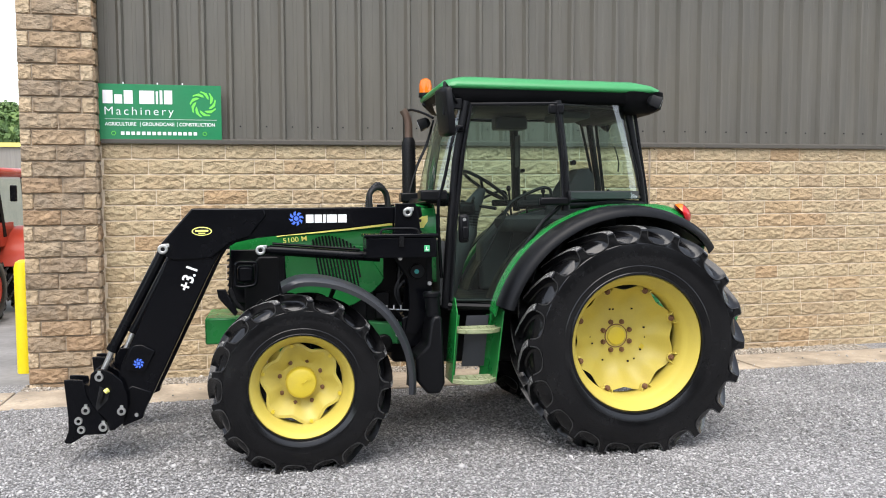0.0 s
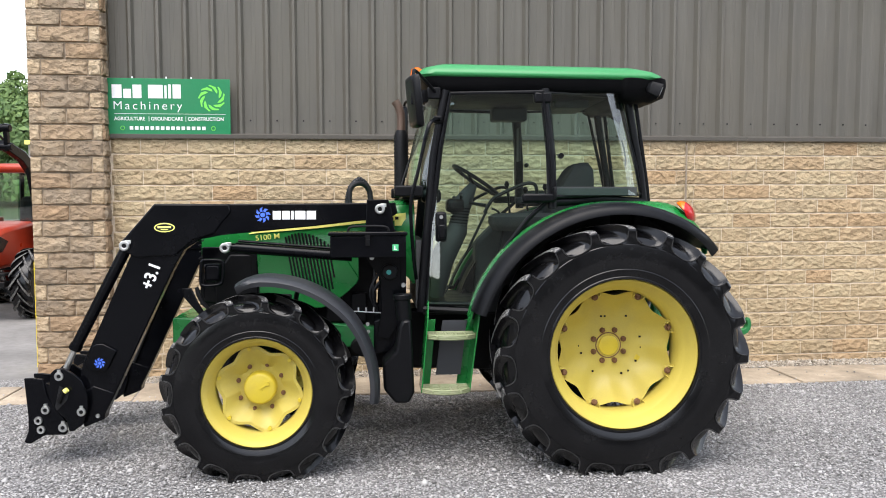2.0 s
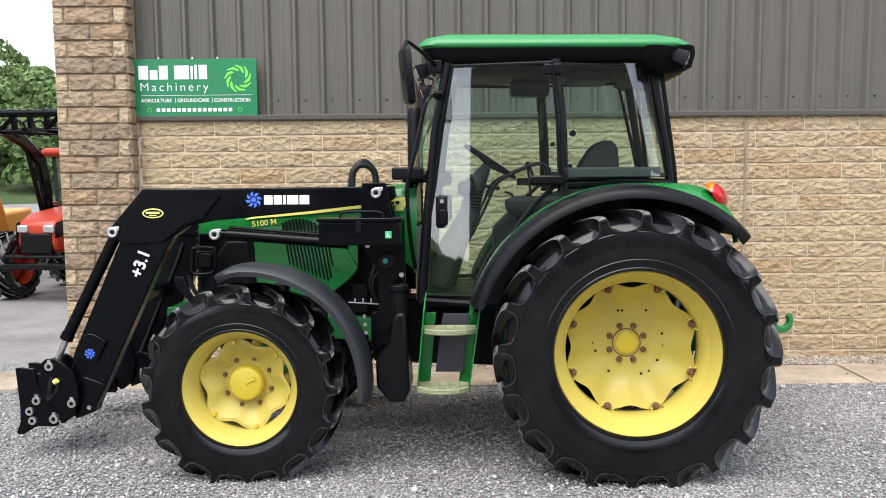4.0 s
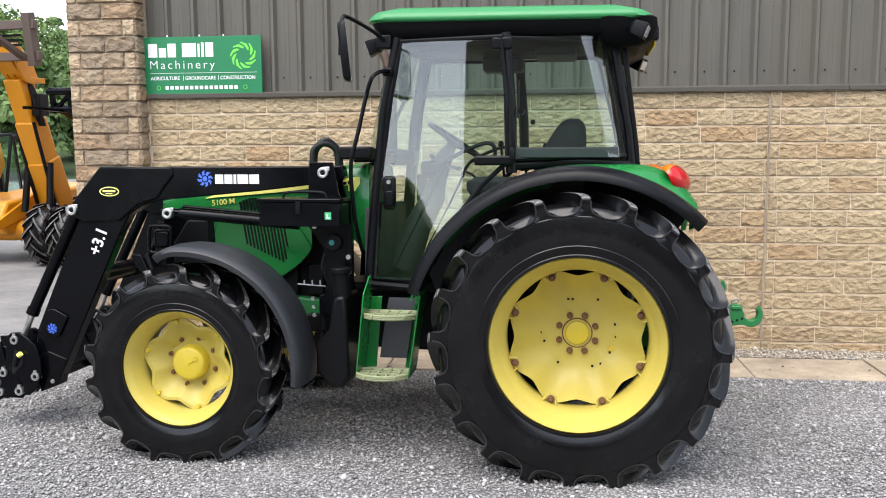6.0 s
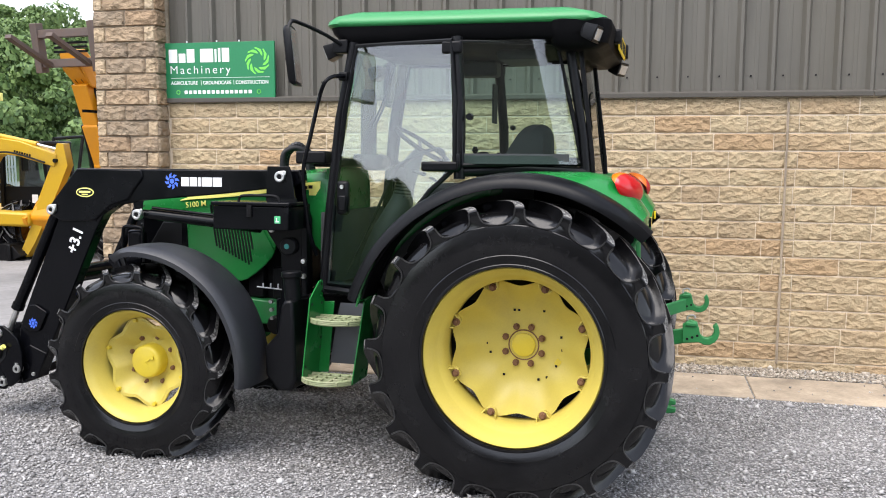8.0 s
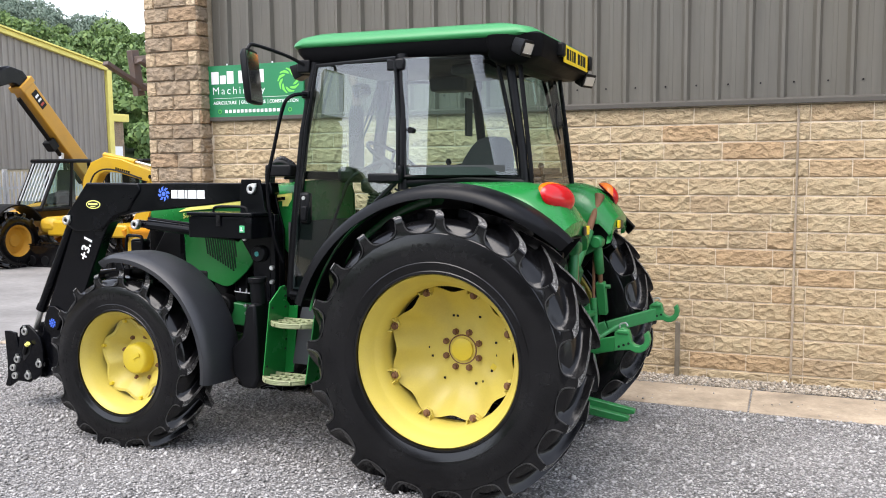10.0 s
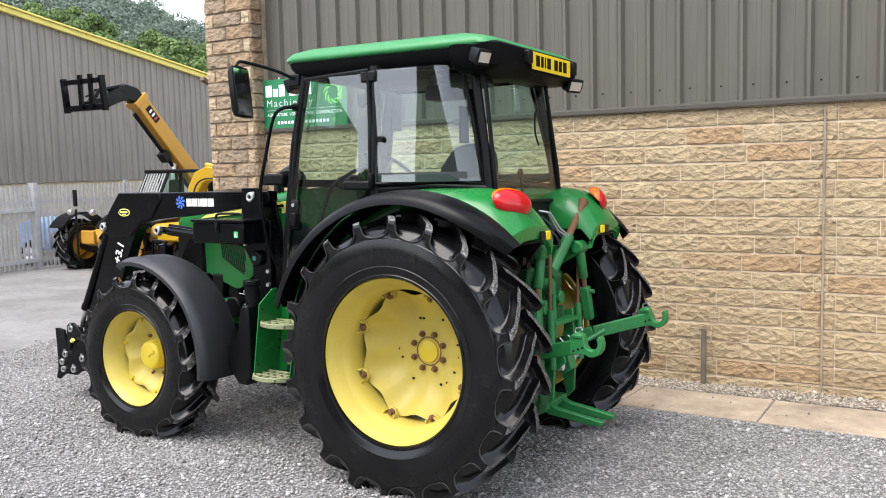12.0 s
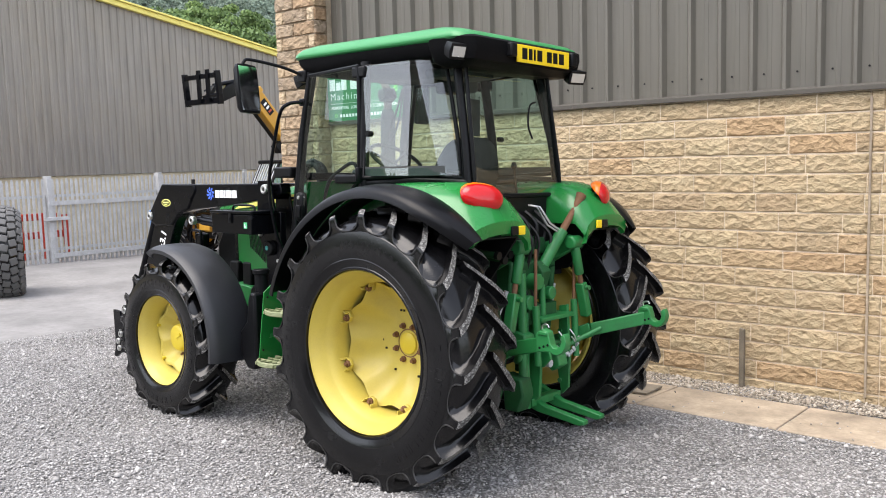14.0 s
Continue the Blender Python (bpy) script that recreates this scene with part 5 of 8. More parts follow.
part("rear_visor", loft(B(), [loop(0.16, 0.36, 0.50, 0.50, 0.05, 2.365), loop(0.12, 0.425, 0.55, 0.55, 0.06, 2.395), loop(0.10, 0.445, 0.575, 0.565, 0.07, 2.47), loop(0.10, 0.44, 0.585, 0.575, 0.08, 2.515), loop(0.14, 0.40, 0.56, 0.55, 0.08, 2.54)]), M_VISOR, roof, "black rear visor", smooth=50)
plate = part("number_plate", box(B(), (0.452, -0.16, 2.405), (0.46, 0.375, 2.508)), M_PLATE, roof, "yellow number plate with blank bars", bev=0.003)
bm = B()
for v0, v1 in (((-0.115, -0.065), (-0.05, -0.015), (0.0, 0.018), (0.035, 0.085), (0.135, 0.185), (0.2, 0.245), (0.262, 0.315))):
    part("plate_bar", box(B(), (0.4595, v0, 2.425), (0.4615, v1, 2.49)), M_DARK, plate, "black bar")
part("plate_light", box(B(), (0.43, -0.235, 2.43), (0.475, -0.175, 2.51)), M_PLASTIC, roof, bev=0.01)
part("plate_light", box(B(), (0.43, 0.39, 2.42), (0.475, 0.45, 2.51)), M_PLASTIC, roof, bev=0.01)


def work_lamp(u, v, w, yaw, name="work_lamp"):
    m = Matrix.Translation((u, v, w)) @ Euler((0, radians(22), radians(yaw))).to_matrix().to_4x4()
    h = part(name, loft(B(), [[m @ Vector((x, y * s, z * s)) for y, z in ((-0.06, -0.045), (0.06, -0.045), (0.068, 0.0), (0.06, 0.045), (-0.06, 0.045), (-0.068, 0.0))] for x, s in ((-0.06, 0.45), (-0.04, 0.85), (0.03, 1.0), (0.034, 1.0))]), M_PLASTIC, roof, "black work lamp", bev=0.004)
    part("lamp_lens", cbox(B(), (0.035, 0, 0), (0.006, 0.098, 0.058), m), M_LENS, h, "clear lamp lens")


work_lamp(0.35, -0.575, 2.44, -14)
work_lamp(0.41, 0.515, 2.375, -20)
work_lamp(-1.20, 0.40, 2.36, 170)
work_lamp(-1.20, -0.40, 2.40, 190)

DOOR = [(-1.165, -0.545, 1.035), (-0.885, -0.615, 1.035), (-0.80, -0.632, 1.15), (-0.66, -0.65, 1.41), (-0.52, -0.655, 1.59), (-0.375, -0.657, 1.72), (-0.385, -0.638, 2.10), (-0.415, -0.612, 2.415), (-1.005, -0.505, 2.415), (-1.075, -0.52, 2.05), (-1.135, -0.527, 1.55)]
SIDE = [(-0.335, -0.657, 1.735), (0.285, -0.465, 1.755), (0.255, -0.457, 1.95), (0.14, -0.43, 2.41), (-0.375, -0.585, 2.415)]
for s in (-1, 1):
    fl = s > 0
    d = part("cab_door", tube(B(), DOOR + DOOR[:2], 0.016, 8, False), M_PLASTIC, TR, "black framed glass cab door", flip_v=fl)
    g = []
    for k in range(15):
        w = 1.035 + 1.38 * k / 14
        u0 = np.interp(w, (1.035, 1.55, 2.05, 2.415), (-1.165, -1.135, -1.075, -1.005))
        u1 = np.interp(w, (1.035, 1.15, 1.41, 1.59, 1.72, 2.10, 2.415), (-0.885, -0.80, -0.66, -0.52, -0.375, -0.385, -0.415))
        g.append([(u, -0.535 - 0.25 * (u + 1.12) + 0.11 * (u + 1.12) ** 2 + 0.07 * (w - 1.7), w) for u in (u0 + (u1 - u0) * q / 8 for q in range(9))])
    part("door_glass", sheet(B(), g, 0.0), M_GLASS, d, "bowed tinted door glass", smooth=60, flip_v=fl)
    part("door_sill", tube(B(), [(-1.19, -0.535, 1.0), (-0.88, -0.612, 0.99)], 0.025, 8), M_PLASTIC, d, flip_v=fl)
    part("door_handle", box(box(B(), (-0.56, -0.70, 1.70), (-0.34, -0.655, 1.755)), (-0.36, -0.71, 1.71), (-0.335, -0.65, 1.80)), M_PLASTIC, d, "black door handle", bev=0.012, flip_v=fl)
    bm = B()
    box(bm, (-0.47, -0.625, 2.345), (-0.355, -0.575, 2.415))
    part("door_hinge", bm, M_PLASTIC, d, bev=0.012, flip_v=fl)
    bm = B()
    tube(bm, curve_pts([(-0.79, -0.575, 1.63), (-0.76, -0.58, 1.69), (-0.71, -0.585, 1.74), (-0.56, -0.60, 1.81), (-0.49, -0.605, 1.825), (-0.455, -0.605, 1.80), (-0.45, -0.605, 1.72)], 6), 0.012, 8)
    part("door_grab_bar", bm, M_PLASTIC, d, flip_v=fl)
    part("gas_strut", tube(B(), [(-1.05, -0.545, 1.10), (-0.9, -0.565, 1.39), (-0.89, -0.566, 1.41), (-0.78, -0.58, 1.64)], [0.005, 0.005, 0.009, 0.009], 8), M_DARK, d, flip_v=fl)
    wdw = part("side_window", tube(B(), SIDE + SIDE[:2], 0.014, 8, False), M_PLASTIC, TR, "black framed rear side window", flip_v=fl)
    g = []
    for w in (1.745, 1.9, 2.1, 2.25, 2.413):
        q = (w - 1.745) / 0.668
        a, b = -0.34 - 0.035 * q, 0.285 - 0.145 * q ** 1.15
        v, row = -0.654 + 0.047 * q, []
        us = [a + (b - a) * k for k in (0, 0.15, 0.3, 0.4, 0.5, 0.6, 0.7, 0.75, 0.8, 0.84, 0.88, 0.92, 0.96, 1.0)]
        for k, u in enumerate(us):
            if k:
                m_ = (u + us[k - 1]) / 2
                bend = max(0.0, ((m_ - a) / (b - a) - 0.80) / 0.2)
                v += (u - us[k - 1]) * (np.interp(m_, (-0.37, -0.10, -0.04, 0.01, 0.16), (-0.05, 0.042, 0.105, 0.174, 0.30)) + 1.4 * bend)
            row.append((u, v, w))
        g.append(row)
    part("side_glass", sheet(B(), g, 0.0), M_GLASS, wdw, "tinted side glass bent at its rear edge", smooth=60, flip_v=fl)
    part("glass_band", sheet(B(), [[(u, v + 0.004, w + dz) for (u, v, w) in g[0][:12]] for dz in (0.0, 0.055)], 0.002), M_CABIN, wdw, "dark printed band along the glass foot", flip_v=fl)
    latch = part("door_latch", cbox(B(), (-1.075, -0.545, 1.54), (0.075, 0.05, 0.20)), M_PLASTIC, d, "black door latch", bev=0.018, flip_v=fl)
    part("latch_button", lathe(B(), [(0.0, -0.577), (0.012, -0.577), (0.013, -0.568)], -1.075, 1.605, 14), M_CHROME, latch, "bright key button", flip_v=fl)
    part("latch_pull", cbox(B(), (-1.07, -0.578, 1.51), (0.045, 0.02, 0.09)), M_PLASTIC, latch, bev=0.008, flip_v=fl)
    part("window_knob", lathe(B(), [(0.0, -0.66), (0.018, -0.66), (0.018, -0.62)], -0.30, 2.0, 14), M_PLASTIC, wdw, flip_v=fl)
    part("front_pillar", tube(B(), [(-1.205, -0.525, 0.98), (-1.175, -0.515, 1.4), (-1.115, -0.49, 2.0), (-1.035, -0.465, 2.44)], 0.032, 12), M_PLASTIC, TR, "black front cab pillar", flip_v=fl)
    part("middle_pillar", tube(B(), [(-0.355, -0.64, 1.66), (-0.36, -0.62, 2.0), (-0.395, -0.57, 2.44)], 0.032, 12), M_PLASTIC, TR, "black middle cab pillar", flip_v=fl)
    part("rear_pillar", tube(B(), [(0.325, -0.445, 1.62), (0.295, -0.435, 1.9), (0.20, -0.405, 2.44)], [0.028, 0.026, 0.028], 12), M_PLASTIC, TR, "black rear cab pillar", flip_v=fl)
    part("window_ledge", tube(B(), [(-0.36, -0.63, 1.70), (0.0, -0.535, 1.715), (0.32, -0.44, 1.70)], 0.03, 10), M_PLASTIC, TR, flip_v=fl)

REAR = [(0.36, -0.43, 1.62), (0.36, 0.43, 1.62), (0.345, 0.425, 1.8), (0.265, 0.40, 2.40), (0.265, -0.40, 2.40), (0.345, -0.425, 1.8)]
rw = part("rear_window", tube(B(), REAR + REAR[:2], 0.014, 8, False), M_PLASTIC, TR, "black framed rear window")
part("rear_glass", pane(B(), REAR), M_GLASS, rw, "tinted rear glass", smooth=0)
bm = B()
tube(bm, curve_pts([(0.31, 0.22, 2.20), (0.325, 0.14, 2.17), (0.345, 0.10, 2.05), (0.355, 0.13, 1.97)], 5), 0.006, 6)
part("wiper", bm, M_DARK, rw)
bm = B()
ws = []
for w, uc in ((1.72, -1.315), (1.95, -1.275), (2.2, -1.215), (2.43, -1.135)):
    ws.append([(uc + 0.155 * (v / 0.47) ** 2 + (w - 1.72) * 0.05 * (v / 0.47) ** 2, v, w) for v in (-0.47, -0.35, -0.2, 0.0, 0.2, 0.35, 0.47)])
part("windscreen", sheet(bm, ws, 0.0), M_GLASS, TR, "curved tinted windscreen", smooth=60)
part("windscreen_base", prism(B(), [(-1.33, 1.72), (-1.20, 1.72), (-1.18, 1.775), (-1.31, 1.765)], -0.42, 0.42), M_PLASTIC, TR, "black scuttle below the windscreen", bev=0.012)
for s in (-1, 1):
    part("inner_arch_panel", prism(B(), arc(0.015, 0.755, 0.935, 88, 158, 18) + [(-0.80, 0.98), (0.05, 0.98)], -0.575, -0.56), M_CABIN, TR, "grey inner wheel arch panel", flip_v=s > 0)
part("cab_floor", prism(B(), [(-1.2, 0.96), (-0.35, 0.96), (-0.35, 1.02), (-1.2, 1.02)], -0.55, 0.55), M_DARK, TR, bev=0.01)
part("firewall", prism(B(), [(-1.24, 1.0), (-1.17, 1.0), (-1.18, 1.45), (-1.235, 1.45)], -0.5, 0.5), M_CABIN, TR, "dark dashboard panel")
part("cowl_back", prism(B(), [(-1.262, 1.15), (-1.25, 1.15), (-1.25, 1.71), (-1.262, 1.71)], -0.35, 0.35), M_GREEN, TR, "green rear face of the cowl")
part("cab_rear_panel", prism(B(), [(0.25, 1.1), (0.35, 1.1), (0.35, 1.61), (0.25, 1.61)], -0.46, 0.46), M_DARK, TR)
part("cab_seat_base", prism(B(), [(-0.45, 1.02), (0.30, 1.05), (0.30, 1.58), (0.1, 1.62), (-0.2, 1.5), (-0.45, 1.3)], -0.38, 0.38), M_CABIN, TR, "grey moulded cab floor and seat deck", bev=0.03)
# seat
seat = part("seat", loft(B(), [loop(-0.64, -0.10, 0.22, 0.22, 0.08, 1.50), loop(-0.67, -0.08, 0.25, 0.25, 0.1, 1.55), loop(-0.67, -0.08, 0.25, 0.25, 0.1, 1.60), loop(-0.62, -0.1, 0.2, 0.2, 0.1, 1.625)]), M_SEAT, TR, "black fabric driving seat", smooth=60)
rows = []
for w, f, r, h in ((1.58, -0.26, 0.03, 0.17), (1.66, -0.24, 0.055, 0.195), (1.76, -0.20, 0.065, 0.205), (1.86, -0.145, 0.065, 0.20), (1.93, -0.10, 0.06, 0.185), (1.965, -0.07, 0.045, 0.155), (1.985, -0.03, 0.02, 0.10)):
    rows.append([(u_, v_, w) for u_, v_ in ((f, 0), (f + 0.01, -h * 0.6), (f - 0.015, -h * 0.85), (f + 0.05, -h), (r - 0.03, -h * 0.9), (r, -h * 0.4), (r, h * 0.4), (r - 0.03, h * 0.9), (f + 0.05, h), (f - 0.015, h * 0.85), (f + 0.01, h * 0.6))])
part("seat_back", loft(B(), rows), M_SEAT, seat, "black seat backrest", smooth=60)
bm = B()
rod(bm, (-0.15, 0.26, 1.58), (-0.15, 0.26, 1.70), 0.02)
cbox(bm, (-0.3, 0.28, 1.72), (0.3, 0.06, 0.05))
part("armrest", bm, M_SEAT, seat, bev=0.015)
# steering column and wheel
col = part("steering_column", tube(B(), [(-1.12, 0.06, 1.03), (-1.02, 0.06, 1.30), (-0.91, 0.06, 1.50), (-0.885, 0.06, 1.62), (-0.87, 0.06, 1.70), (-0.83, 0.06, 1.77), (-0.79, 0.06, 1.835)], [0.11, 0.09, 0.075, 0.055, 0.07, 0.05, 0.03], 14), M_CABIN, TR, "black steering column")
nrm = Vector((0.55, 0, 0.83)).normalized()
ax1, ax2 = Vector((0, 1, 0)), nrm.cross(Vector((0, 1, 0)))
cen = Vector((-0.772, 0.06, 1.86))
bm = B()
ringp = [cen + (ax1 * math.cos(a) + ax2 * math.sin(a)) * 0.195 for a in (2 * math.pi * k / 32 for k in range(34))]
tube(bm, ringp, 0.014, 8, False)
for a in (0.5, 2.64, 4.71):
    rod(bm, cen - nrm * 0.03, cen + (ax1 * math.cos(a) + ax2 * math.sin(a)) * 0.19, 0.011, 8)
lathe(bm, [(0.0, 0.0), (0.045, 0.0)], 0, 0, 4)
part("steering_wheel", bm, M_PLASTIC, col, "black steering wheel")
bm = B()
box(bm, (-0.99, -0.02, 1.63), (-0.86, 0.16, 1.73))
box(bm, (-1.17, -0.02, 1.70), (-1.03, 0.2, 1.80))
part("instrument_pod", bm, M_PLASTIC, col, bev=0.03)
for k in range(7):
    part("bellows_ring", tube(B(), [(-0.905 + 0.004 * k, 0.06, 1.53 + 0.021 * k), (-0.904 + 0.004 * k, 0.06, 1.54 + 0.021 * k)], 0.068, 16), M_PLASTIC, col)
for v, u1, w1 in ((-0.10, -0.90, 1.76), (0.22, -0.92, 1.74), (-0.08, -0.72, 1.68)):
    part("stalk", tube(B(), [(-0.88, 0.06, 1.71), (u1, v, w1)], [0.008, 0.014], 8), M_PLASTIC, col, "black control stalk")
part("pedal_linkage", tube(B(), curve_pts([(-0.68, -0.10, 1.66), (-0.62, -0.10, 1.62), (-0.60, -0.10, 1.48), (-0.66, -0.10, 1.25)], 4), 0.008, 8), M_PLASTIC, col)
con = part("side_console", prism(B(), [(-0.75, 1.02), (0.2, 1.02), (0.2, 1.66), (-0.1, 1.68), (-0.55, 1.60), (-0.75, 1.4)], 0.30, 0.50), M_CABIN, TR, "grey side console", bev=0.03)
for u, v, w in ((-0.5, 0.36, 1.84), (-0.35, 0.4, 1.80), (-0.2, 0.38, 1.82), (0.25, 0.08, 1.80)):
    bm = B()
    rod(bm, (u + 0.03, v, 1.55), (u, v, w), 0.009, 8)
    tube(bm, [(u, v, w - 0.02), (u, v, w), (u, v, w + 0.025)], [0.012, 0.022, 0.012], 10)
    part("lever", bm, M_PLASTIC, con)
# uprights, lamp strip and small fittings that show through the glass
part("roof_console", box(B(), (-0.62, 0.30, 2.32), (-0.35, 0.46, 2.42)), M_CABIN, under, bev=0.02)
part("roof_console", box(B(), (-0.25, -0.20, 2.36), (0.0, 0.2, 2.42)), M_CABIN, under, bev=0.02)
part("interior_mirror", box(B(), (-0.40, 0.40, 2.02), (-0.385, 0.52, 2.28)), M_CABIN, under, "interior mirror", bev=0.02)

# -- left mirror, grab rail, hoses
bm = B()
tube(bm, curve_pts([(-1.10, -0.48, 2.42), (-1.17, -0.60, 2.475), (-1.25, -0.80, 2.515), (-1.265, -0.85, 2.50), (-1.27, -0.865, 2.43), (-1.275, -0.87, 2.30)], 5), 0.011, 8)
ma = part("mirror_arm", bm, M_PLASTIC, TR, "black mirror arm")
mm = Matrix.Translation((-1.262, -0.835, 2.322)) @ Euler((0, radians(-6), radians(14))).to_matrix().to_4x4()
MIRROR = [(-0.098, -0.135), (-0.085, -0.158), (0.0, -0.163), (0.085, -0.158), (0.098, -0.135), (0.102, 0.0), (0.098, 0.135), (0.085, 0.158), (0.0, 0.163), (-0.085, 0.158), (-0.098, 0.135), (-0.102, 0.0)]
part("mirror_housing", loft(B(), [[mm @ Vector((x, a * q, b * q)) for a, b in MIRROR] for x, q in ((-0.022, 0.78), (-0.018, 0.92), (0.0, 1.0), (0.02, 1.0), (0.022, 0.95))]), M_PLASTIC, ma, "thin black mirror housing", smooth=50)
part("mirror_pane", cbox(B(), (0.0235, 0, 0), (0.003, 0.176, 0.29), mm), M_MIRROR, ma, "mirror glass")
bm = B()
tube(bm, curve_pts([(1.0 * -1.10, 0.48, 2.42), (-1.17, 0.60, 2.475), (-1.25, 0.80, 2.515), (-1.265, 0.85, 2.43), (-1.275, 0.87, 2.30)], 5), 0.011, 8)
mb = part("mirror_arm", bm, M_PLASTIC, TR, "black mirror arm")
part("mirror_housing", cbox(B(), (-1.262, 0.84, 2.32), (0.05, 0.17, 0.32)), M_PLASTIC, mb, bev=0.03)
part("mirror_bracket", box(B(), (-1.16, -0.50, 2.38), (-1.07, -0.44, 2.46)), M_PLASTIC, TR, bev=0.01)
part("rail_bracket", box(B(), (-1.12, -0.52, 2.22), (-1.06, -0.46, 2.27)), M_PLASTIC, TR, bev=0.01)
bm = B()
tube(bm, curve_pts([(-1.08, -0.52, 2.245), (-1.13, -0.60, 2.23), (-1.17, -0.64, 2.16), (-1.23, -0.66, 1.90), (-1.275, -0.66, 1.72), (-1.275, -0.65, 1.55), (-1.26, -0.62, 1.35), (-1.24, -0.56, 1.20)], 6), 0.012, 8)
part("grab_rail", bm, M_BLACK, TR, "black grab rail ahead of the door")
bm = B()
for k, dv in enumerate((0.0, 0.035, -0.03)):
    tube(bm, curve_pts([(-1.70 + 0.01 * k, dv - 0.05, 1.68), (-1.68, dv - 0.04, 1.80), (-1.615, dv, 1.865 - 0.012 * k), (-1.55, dv + 0.03, 1.80), (-1.535, dv + 0.03, 1.68)], 8), 0.019, 10)
part("hose_loop", bm, M_HOSE, TR, "looped black hydraulic hoses")
bm = B()
for k in range(40):
    t = k / 39
    c = curve_pts([(-1.70, -0.05, 1.70), (-1.68, -0.04, 1.80), (-1.615, 0.0, 1.865), (-1.55, 0.03, 1.80), (-1.535, 0.03, 1.70)], 10)
    i = min(int(t * (len(c) - 2)), len(c) - 2)
    d = (c[i + 1] - c[i]).normalized()
    if k % 2:
        tube(bm, [c[i] - d * 0.004, c[i] + d * 0.004], 0.0225, 10)
part("hose_spiral", bm, M_FENDER, TR, "spiral hose guard")
# exhaust
bm = B()
tube(bm, [(-1.30, 0.50, 1.70), (-1.30, 0.50, 2.22), (-1.30, 0.50, 2.26)], [0.055, 0.055, 0.04], 20)
ex = part("exhaust_shield", bm, M_DARK, TR, "black perforated exhaust heat shield")
bm = B()
for r_ in range(16):
    for k in range(12):
        a = 2 * math.pi * (k + 0.5 * (r_ % 2)) / 12
        cbox(bm, (-1.30 + 0.0555 * math.cos(a), 0.50 + 0.0555 * math.sin(a), 1.78 + 0.028 * r_), (0.006, 0.006, 0.008))
part("shield_perforation", bm, M_DARK, ex)["kind"] = "stuff"
bm = B()
tube(bm, curve_pts([(-1.30, 0.50, 2.22), (-1.30, 0.50, 2.36), (-1.315, 0.50, 2.43), (-1.345, 0.50, 2.485)], 5), 0.032, 16)
part("exhaust_pipe", bm, M_BROWN, ex, "browned exhaust pipe with a bent tip")
# beacon
bm = B()
tube(bm, [(-1.185, 0.34, 2.50), (-1.185, 0.34, 2.58)], 0.014, 10)
tube(bm, [(-1.185, 0.34, 2.565), (-1.185, 0.34, 2.60)], 0.055, 20)
bc = part("beacon_base", bm, M_PLASTIC, TR, "black beacon base")
bm = B()
tube(bm, [(-1.185, 0.34, 2.60), (-1.185, 0.34, 2.66), (-1.185, 0.34, 2.70), (-1.185, 0.34, 2.715)], [0.05, 0.05, 0.043, 0.02], 20)
part("beacon_lens", bm, M_AMBER, bc, "amber beacon lens")
bm = B()
bar(bm, (-1.10, 0.42, 2.45), (-1.20, 0.34, 2.52), 0.03, 0.03)
part("beacon_bracket", bm, M_PLASTIC, bc)
bm = B()
for dv in (0, 0.05):
    tube(bm, curve_pts([(-1.33, 0.42 + dv, 1.74), (-1.25, 0.44 + dv, 2.0), (-1.16, 0.44 + dv, 2.2), (-1.10, 0.46, 2.40)], 5), 0.008, 6)
part("cab_cables", bm, M_HOSE, TR)
bm = B()
box(bm, (-2.64, -0.40, 1.18), (-2.53, -0.32, 1.30))
lg = part("lamp_guard", bm, M_BLACK, TR, "black framed front lamp", bev=0.02)
RING = [(-2.63, 1.325), (-2.53, 1.322), (-2.508, 1.30), (-2.512, 1.20), (-2.53, 1.165), (-2.60, 1.155), (-2.645, 1.16), (-2.655, 1.185), (-2.65, 1.30)]
part("guard_ring", tube(B(), curve_pts([(u, -0.42, w) for u, w in RING + RING[:1]], 3), 0.011, 8), M_BLACK, lg, "glossy black rounded guard ring", smooth=60)
for u in (-2.60, -2.55):
    part("guard_stay", rod(B(), (u, -0.42, 1.16), (u, -0.25, 1.15), 0.008, 8), M_BLACK, lg)
bk = part("lamp_bracket", prism(B(), [(-2.70, 1.14), (-2.68, 1.15), (-2.65, 1.06), (-2.60, 1.0), (-2.61, 0.985), (-2.66, 1.03), (-2.69, 1.09)], -0.40, -0.375), M_DARK, TR, "dark curved bracket", bev=0.004)
part("bracket_arm", prism(B(), [(-2.78, 1.14), (-2.72, 1.14), (-2.68, 1.05), (-2.64, 0.98), (-2.66, 0.95), (-2.72, 1.02), (-2.77, 1.08)], -0.41, -0.39), M_BLACK, bk, "black curved arm", bev=0.006)
for k in range(4):
    bm = B()
    a0 = (-1.50 + 0.03 * k, -0.35 - 0.01 * (k % 3), 1.3 - 0.05 * k)
    tube(bm, curve_pts([a0, (-1.52 - 0.02 * (k % 2), -0.37, 1.1), (-1.48, -0.35 - 0.01 * k, 0.95), (-1.40, -0.33, 0.85 + 0.02 * k)], 5), 0.011, 6)
    part("loose_hose", bm, M_HOSE, TR, "loose black hose")
bm = B()
bar(bm, (-2.5, -0.42, 1.05), (-2.36, -0.42, 0.9), 0.03, 0.05)
part("small_brackets", bm, M_DARK, TR)

